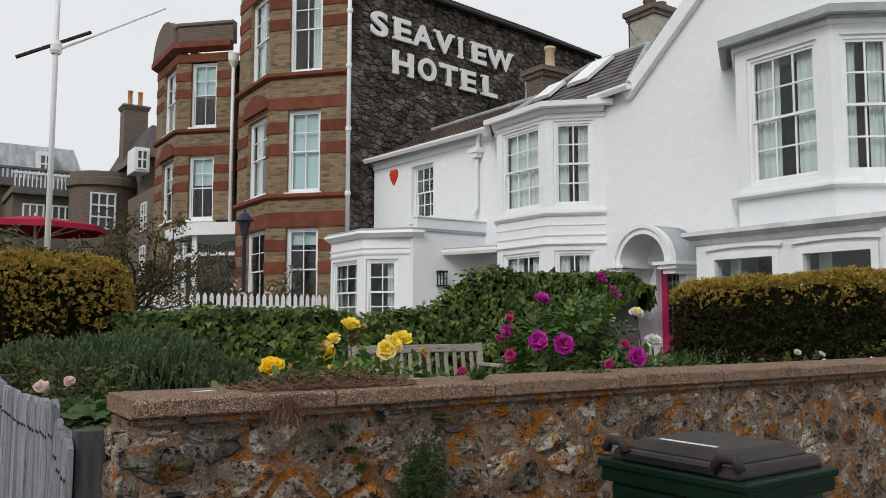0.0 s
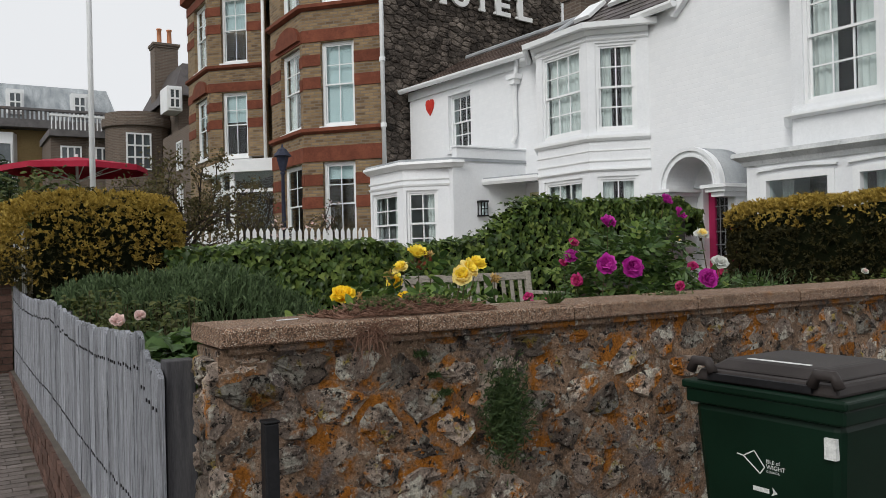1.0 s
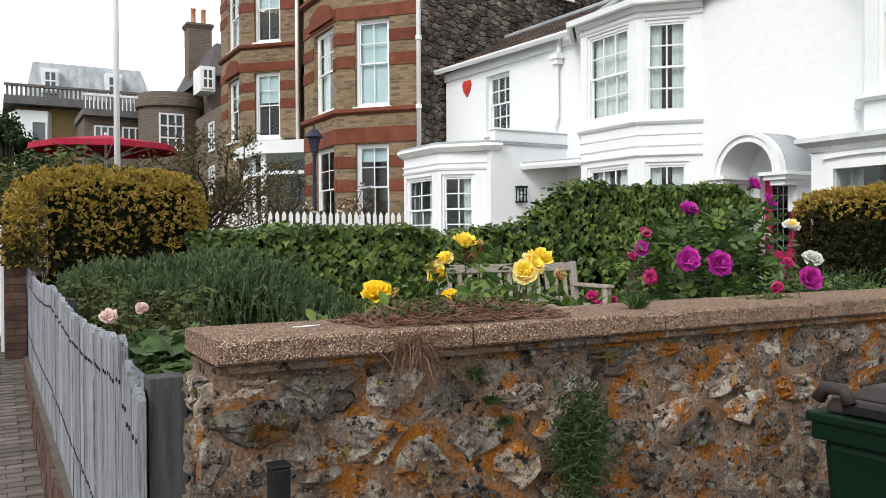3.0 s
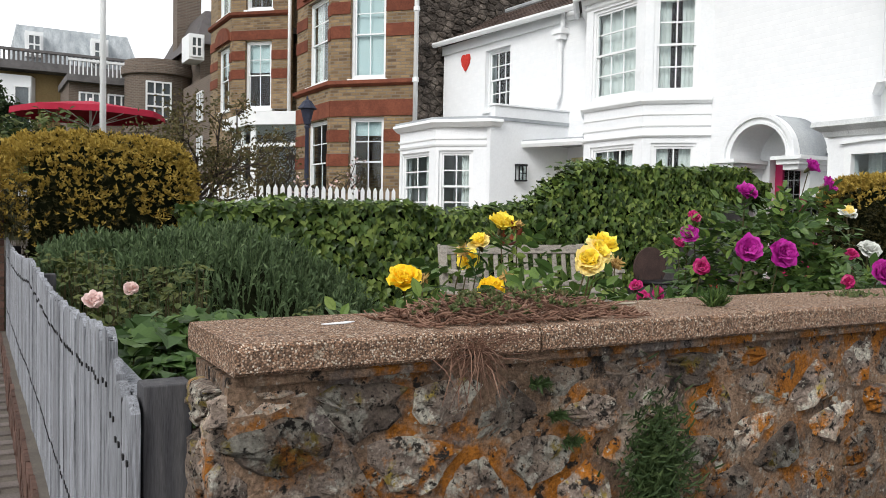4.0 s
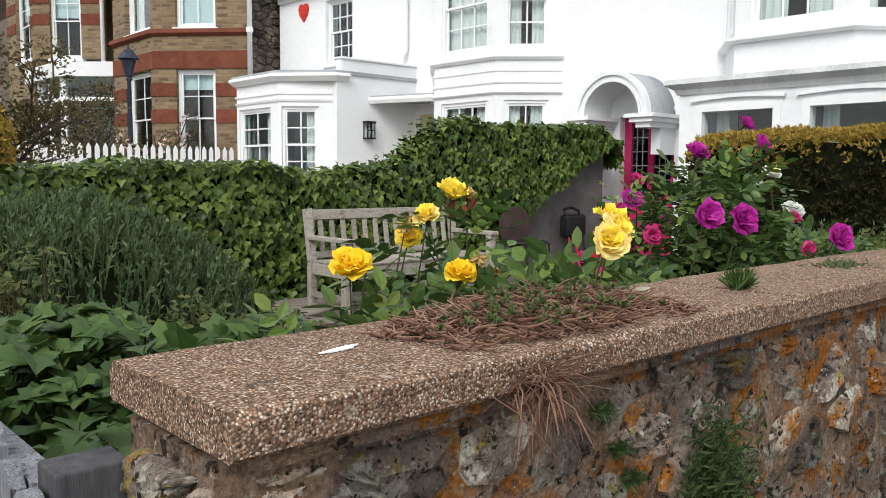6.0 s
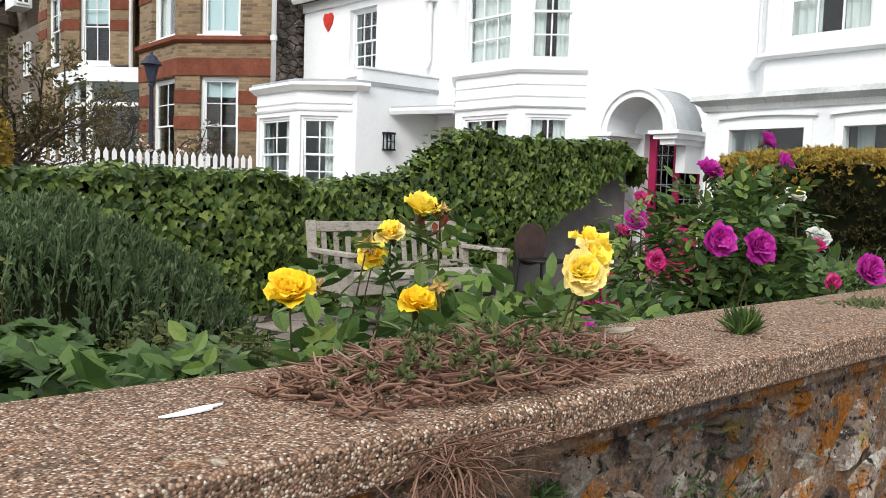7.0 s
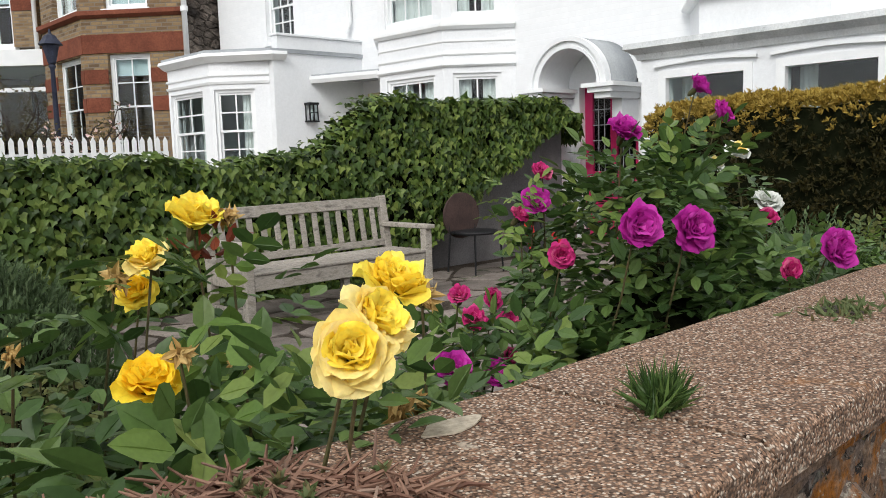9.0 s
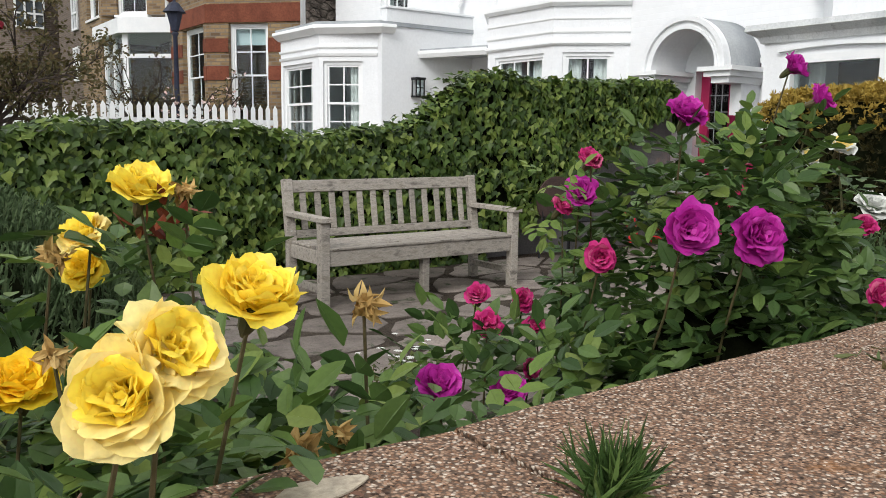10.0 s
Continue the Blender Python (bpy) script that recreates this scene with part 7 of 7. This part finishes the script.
part("yardarm", G().tube([(fx - 0.55, fy, 5.55), (fx + 0.5, fy, 6.15)], 0.03, 8), BARK, flag, "dark timber yardarm")
part("gaff", G().tube([(fx, fy, 5.75), (fx + 1.75, fy + 0.4, 6.95)], 0.02, 8), WHITE_WOOD, flag)
part("collar", G().lathe([(0.07, 5.7), (0.09, 5.75), (0.09, 5.85), (0.07, 5.9)], 12, (fx, fy)), WHITE_WOOD, flag)
umb = thing("garden_umbrella", "large open dark red canvas umbrella on the terrace", "umbrella")
ux, uy, ur = 2.45, 20.0, 1.52
vs = [(ux, uy, 3.86)]
for k in range(16):
    r = ur * (1.0 if k % 2 == 0 else 0.95)
    vs += [(ux + r * math.cos(k * math.pi / 8), uy + r * math.sin(k * math.pi / 8), 3.62 if k % 2 == 0 else 3.61), (ux + r * 1.01 * math.cos(k * math.pi / 8), uy + r * 1.01 * math.sin(k * math.pi / 8), 3.49)]
fs = []
for k in range(16):
    a, b = 1 + 2 * k, 1 + 2 * ((k + 1) % 16)
    fs += [(0, a, b), (a, a + 1, b + 1, b)]
part("canopy", G().add(vs, fs), CANVAS, umb, "red canvas with a short valance")
part("pole", G().tube([(ux, uy, 0.95), (ux, uy, 3.92)], 0.03, 8), WHITE_WOOD, umb)
for k in range(8):
    a = k * math.pi / 4
    part("rib", G().tube([(ux, uy, 3.3), (ux + ur * 0.62 * math.cos(a), uy + ur * 0.9 * math.sin(a), 3.62)], 0.012, 5), WHITE_WOOD, umb)

# ---- street lamp, tree and far buildings ----
sl = thing("street_lamp", "tall black street lamp with an old-style lantern", "street lamp")
sx, sy, sz = -0.12, 20.0, rise(20)
part("column", G().lathe([(0.07, sz), (0.07, sz + 1.2), (0.035, sz + 1.3), (0.028, sz + 4.05)], 10, (sx, sy)), IRON, sl, smooth=True)
part("lantern", G().lathe([(0.04, sz + 4.05), (0.07, sz + 4.12), (0.1, sz + 4.42), (0.17, sz + 4.46), (0.13, sz + 4.55), (0.07, sz + 4.62), (0.02, sz + 4.76)], 10, (sx, sy)), IRON, sl)
part("notice_box", G().box((sx - 0.14, sy - 0.12, sz + 2.3), (sx + 0.14, sy - 0.05, sz + 2.78)).box((sx - 0.25, sy - 0.1, sz + 2.15), (sx + 0.1, sy - 0.06, sz + 2.2)), IRON, sl)
FAR_LEAF = leaf_mat("dark_evergreen_leaf", [(0.014, 0.028, 0.012), (0.03, 0.055, 0.02), (0.055, 0.085, 0.03)], 0.6, 0.1)
rnd = random.Random(121)
tree = thing("evergreen_tree", "dense dark evergreen tree beside the pavement", "tree")
tb = Vector((0.75, 30, rise(30)))
g = G().tube([tb, tb + Vector((0.05, 0, 1.4)), tb + Vector((0, 0.1, 2.6))], [0.22, 0.17, 0.1], 9)
lv = G()
for i in range(70):
    d = unit(rnd)
    c = tb + Vector((d.x * 1.02 - 0.2, d.y * 1.1, 1.95 + d.z * 1.45))
    g.tube([tb + Vector((0, 0, 1.5)), c], [0.06, 0.02], 5, False)
    for _ in range(210):
        leaf(lv, c + unit(rnd) * rnd.uniform(0.05, 0.42), unit(rnd), unit(rnd), rnd.uniform(0.07, 0.14), 0.08)
part("trunk", g, BARK, tree)
part("crown", lv, FAR_LEAF, tree, kind="stuff")
low_plants("street_shrubs", "straggling garden shrubs above the street fence", "shrub", [(0.3, 1.6, 13.0, 26.0, 2.1, 3.0)], 130, 0.12, OVAL, WEED, random.Random(122))


def far_window(parent, x, y, z, w, h, cols=2, rows=2, axis="x"):
    place = panel((x, y), (x + w, y))[0] if axis == "x" else panel((x, y + w), (x, y))[0]
    b, g = 0.07, G()
    pw, ph = (w - b) / cols, (h - b) / rows
    wall_with_holes(g, place @ pose(0, -0.05, 0), w, z, z + h, 0.08, [(i * pw + b, (i + 1) * pw, z + j * ph + b, z + (j + 1) * ph) for i in range(cols) for j in range(rows)])
    win = part("window", g, WHITE_WOOD, parent)
    p = G(place)
    p.box((0, 0.0, z), (w, 0.012, z + h))
    part("pane", p, DARK_PANE, win)


DARK_PANE = mat("dark_reflecting_pane", [(0.05, 0.06, 0.07), (0.1, 0.12, 0.13)], 1, 20, 0.12, 0.0, spec=0.8)
ZINC = mat("streaked_zinc", [(0.25, 0.28, 0.3), (0.5, 0.53, 0.55)], 1.2, 12, 0.6, 0.1, 0.004, stretch=(3, 3, 0.4))
STUCCO = mat("yellow_brown_brick", [(0.28, 0.2, 0.09), (0.36, 0.26, 0.13)], 1, 14, 0.9, 0.3, 0.01, speck=0.2)
far_b = thing("mansard_house", "distant yellow brick building with a grey mansard roof", "house")
far_b.location = (0.45, 0, 0.8)
part("wall", G().box((0.9, 46, 2), (7.4, 56, 7.4)), STUCCO, far_b)
part("corner_bay", G().prism([(0.6, 46.6), (1.0, 45.2), (2.3, 45.2), (2.7, 46.6)], 2, 7.1), WHITE, far_b, "white corner bay")
part("cornice", G().box((0.4, 44.9, 7.35), (7.6, 56, 7.75)), GREYWALL, far_b)
for i in range(34):
    part("baluster", G().box((0.5 + i * 0.2, 44.95, 7.75), (0.6 + i * 0.2, 45.05, 8.2)), GREYWALL, far_b)
part("balustrade_rail", G().box((0.4, 44.9, 8.2), (7.6, 45.1, 8.32)), GREYWALL, far_b)
part("mansard", G().add([(1.5, 46.4, 7.7), (7.6, 46.4, 7.7), (7.6, 55, 7.7), (1.5, 55, 7.7), (1.75, 47.2, 9.87), (6.95, 47.2, 9.87), (6.95, 54, 9.87), (1.75, 54, 9.87)], [(0, 1, 5, 4), (1, 2, 6, 5), (2, 3, 7, 6), (3, 0, 4, 7), (4, 5, 6, 7)]), ZINC, far_b, "streaked grey metal mansard")
for x in (2.1, 5.1):
    part("dormer", G().box((x, 46.3, 8.2), (x + 0.8, 47.6, 9.45)), WHITE_WOOD, far_b)
    far_window(far_b, x + 0.1, 46.28, 8.3, 0.6, 1.0)
for x, w in ((1.55, 0.7),):
    far_window(far_b, x, 45.17, 4.6, w, 2.0, 1, 2)
low_b = thing("balcony_house", "brown brick house with a white railed balcony", "house")
low_b.location = (0, 0, 1.3)
part("wall", G().box((4.0, 41, 2), (7.0, 45, 5.9)), BRICK_D, low_b)
part("balcony_floor", G().box((3.9, 40.6, 5.9), (7.1, 45, 6.2)), GREYWALL, low_b)
for i in range(18):
    part("baluster", G().box((4.0 + i * 0.175, 40.65, 6.2), (4.05 + i * 0.175, 40.7, 6.8)), WHITE_WOOD, low_b)
part("handrail", G().box((3.95, 40.62, 6.8), (7.1, 40.74, 6.9)), WHITE_WOOD, low_b)
for x in (4.4, 5.6):
    far_window(low_b, x, 40.97, 4.2, 0.9, 1.3, 3, 2)
round_b = thing("round_bay_house", "brown brick house with a rounded bay and parapet", "house")
part("wall", G().lathe([(1.5, 2), (1.5, 7.6), (1.65, 7.65), (1.65, 8.0), (1.5, 8.05), (1.5, 8.3)], 24, (7.75, 40.5)), BRICK_D, round_b)
far_window(round_b, 6.9, 39.0, 5.6, 1.1, 1.68, 3, 3)
part("house_body", G().box((9.0, 38, 2), (14, 46, 9.0)), BRICK_D, round_b)
part("roof", G().add([(8.7, 37.6, 8.9), (14, 37.6, 8.9), (14, 46, 8.9), (8.7, 46, 8.9), (9.6, 39.5, 10.8), (14, 39.5, 10.8), (14, 45, 10.8), (9.6, 45, 10.8)], [(0, 1, 5, 4), (1, 2, 6, 5), (2, 3, 7, 6), (3, 0, 4, 7), (4, 5, 6, 7)]), SLATE, round_b)
part("dormer", G().box((8.35, 37.2, 8.1), (9.0, 38.6, 9.2)), WHITE_WOOD, round_b)
far_window(round_b, 8.42, 37.18, 8.2, 0.5, 0.9)
for wz in (3.4, 5.2):
    far_window(round_b, 8.28, 31.2, wz, 0.9, 1.2, 2, 2, "y")
    far_window(round_b, 8.28, 34.4, wz, 0.9, 1.2, 2, 2, "y")
part("link_block", G().box((8.3, 29.9, 0.9), (10.5, 38, 6.9)), BRICK_D, round_b)
chimney("tall dark brick chimney with terracotta pots", 9.55, 43.0, 1.15, 1.0, 6, 12.2, BRICK_D, [(9.3, 42.9, 0.8, POT_CLAY), (9.8, 42.9, 0.8, POT_CLAY)], BRICK_D)
DARK_STONE = mat("dark_grey_stone", [(0.045, 0.044, 0.045), (0.1, 0.098, 0.098)], 1.5, 14, 0.9, 0.4, 0.02, speck=0.3)
terrace = thing("street_house", "row house of dark stone across the street", "house")
part("wall", G().box((-14, 52, 2), (-3.1, 75, 8.2)), DARK_STONE, terrace)
part("gable_wall", G(Matrix(((0, 0, 1, -3.25), (1, 0, 0, 56.0), (0, 1, 0, 0), (0, 0, 0, 1)))).prism([(-1.7, 8.1), (1.7, 8.1), (0, 10.4)], 0, 0.3), DARK_STONE, terrace)
part("roof", G().add([(-14.3, 51.7, 8.1), (-2.9, 51.7, 8.1), (-2.9, 75, 8.1), (-14.3, 75, 8.1), (-8.5, 51.7, 11), (-8.5, 75, 11)], [(0, 1, 4), (1, 2, 5, 4), (2, 3, 5), (3, 0, 4, 5)]), SLATE, terrace, "dark slate roof")
part("chimney_stack", G().box((-4.2, 54.5, 8.5), (-3.5, 55.3, 10.6)), BRICK_D, terrace)
bay = part("bay", G().prism([(-3.1, 53.6), (-2.5, 54.0), (-2.5, 55.6), (-3.1, 56.0)], 4.6, 7.2), WHITE, terrace, "white rendered bay")
part("bay_roof", G().prism([(-3.1, 53.4), (-2.35, 53.9), (-2.35, 55.7), (-3.1, 56.2)], 7.2, 7.5), SLATE, terrace)
for wy, wz, ww in ((54.3, 5.4, 1.0), (57.2, 5.4, 0.9), (57.2, 3.2, 0.9), (59.8, 5.4, 0.9)):
    far_window(terrace, -2.52 if wy < 56 else -3.12, wy, wz, ww, 1.5, 1, 2, "y")
tagged(part("street_wall", G().box((-4.0, 30, 1.0), (-3.3, 52, 4.6)).box((-4.05, 30, 4.6), (-3.25, 52, 4.75)), DARK_STONE), "dark grey boundary wall across the street", "wall", kind="structure")
end_house = thing("cottage", "low grey cottage at the end of the street", "house")
part("wall", G().box((-9, 92, 5), (1, 98, 8.6)), GREYWALL, end_house)
part("roof", G().add([(-9.3, 91.7, 8.5), (1.3, 91.7, 8.5), (1.3, 98.3, 8.5), (-9.3, 98.3, 8.5), (-8.6, 95, 10.4), (0.6, 95, 10.4)], [(0, 1, 5, 4), (1, 2, 5), (2, 3, 4, 5), (3, 0, 4)]), SLATE, end_house)
tagged(part("far_hill", G().add([(-60, 130, 4), (80, 130, 4), (80, 150, 12), (-60, 150, 12), (80, 190, 4), (-60, 190, 4)], [(0, 1, 2, 3), (3, 2, 4, 5)]), GREEN_GROUND), "low wooded rise at the end of the street", "hill", kind="structure")

# ---- paving bricks of the footway, nearest stretch ----
rnd = random.Random(131)
paver = G().box((0.003, 0.003, -0.02), (0.197, 0.097, 0.012)).mesh("paving_brick")
paver.materials.append(PAVER)
rest = G()
count = 0
for row in range(170):
    y = 3.2 + row * 0.1
    x = 0.49 - (0.1 if row % 2 else 0.0)
    while x > -1.0:
        x -= 0.2
        z = rise(y + 0.05) + rnd.uniform(-0.002, 0.002)
        if y > 5.0 and count < 300 and x > -0.55:
            b = new("paving_brick", paver)
            b.parent = pavement
            b.matrix_basis = pose(x, y, z, math.degrees(math.atan(rise(y + 0.1) - rise(y)) * 10) * 0.1, 0, rnd.uniform(-0.6, 0.6))
            count += 1
        else:
            rest.M = pose(x, y, z)
            rest.box((0.003, 0.003, -0.02), (0.197, 0.097, 0.012))
part("far_paving", rest, PAVER, pavement, kind="stuff")
tagged(part("drain_cover", G().box((-0.14, 8.4, rise(8.5)), (0.1, 8.6, rise(8.5) + 0.022)), LEAD, bevel=0.004), "small grey metal cover set in the paving", "cover")

# crumbs and dead leaves on the coping
rnd = random.Random(141)
g = G()
for _ in range(90):
    leaf(g, (rnd.uniform(0.75, 4.2), rnd.uniform(2.74, 3.03), 1.3155), (rnd.uniform(-1, 1), rnd.uniform(-1, 1), 0.05), (rnd.uniform(-0.2, 0.2), 0, 1), rnd.uniform(0.006, 0.018), rnd.uniform(0.004, 0.009), OVAL, 0.4, 0.1)
tagged(part("leaf_litter", g, DRY, kind="stuff"), "dead leaf crumbs scattered on the coping", "litter")
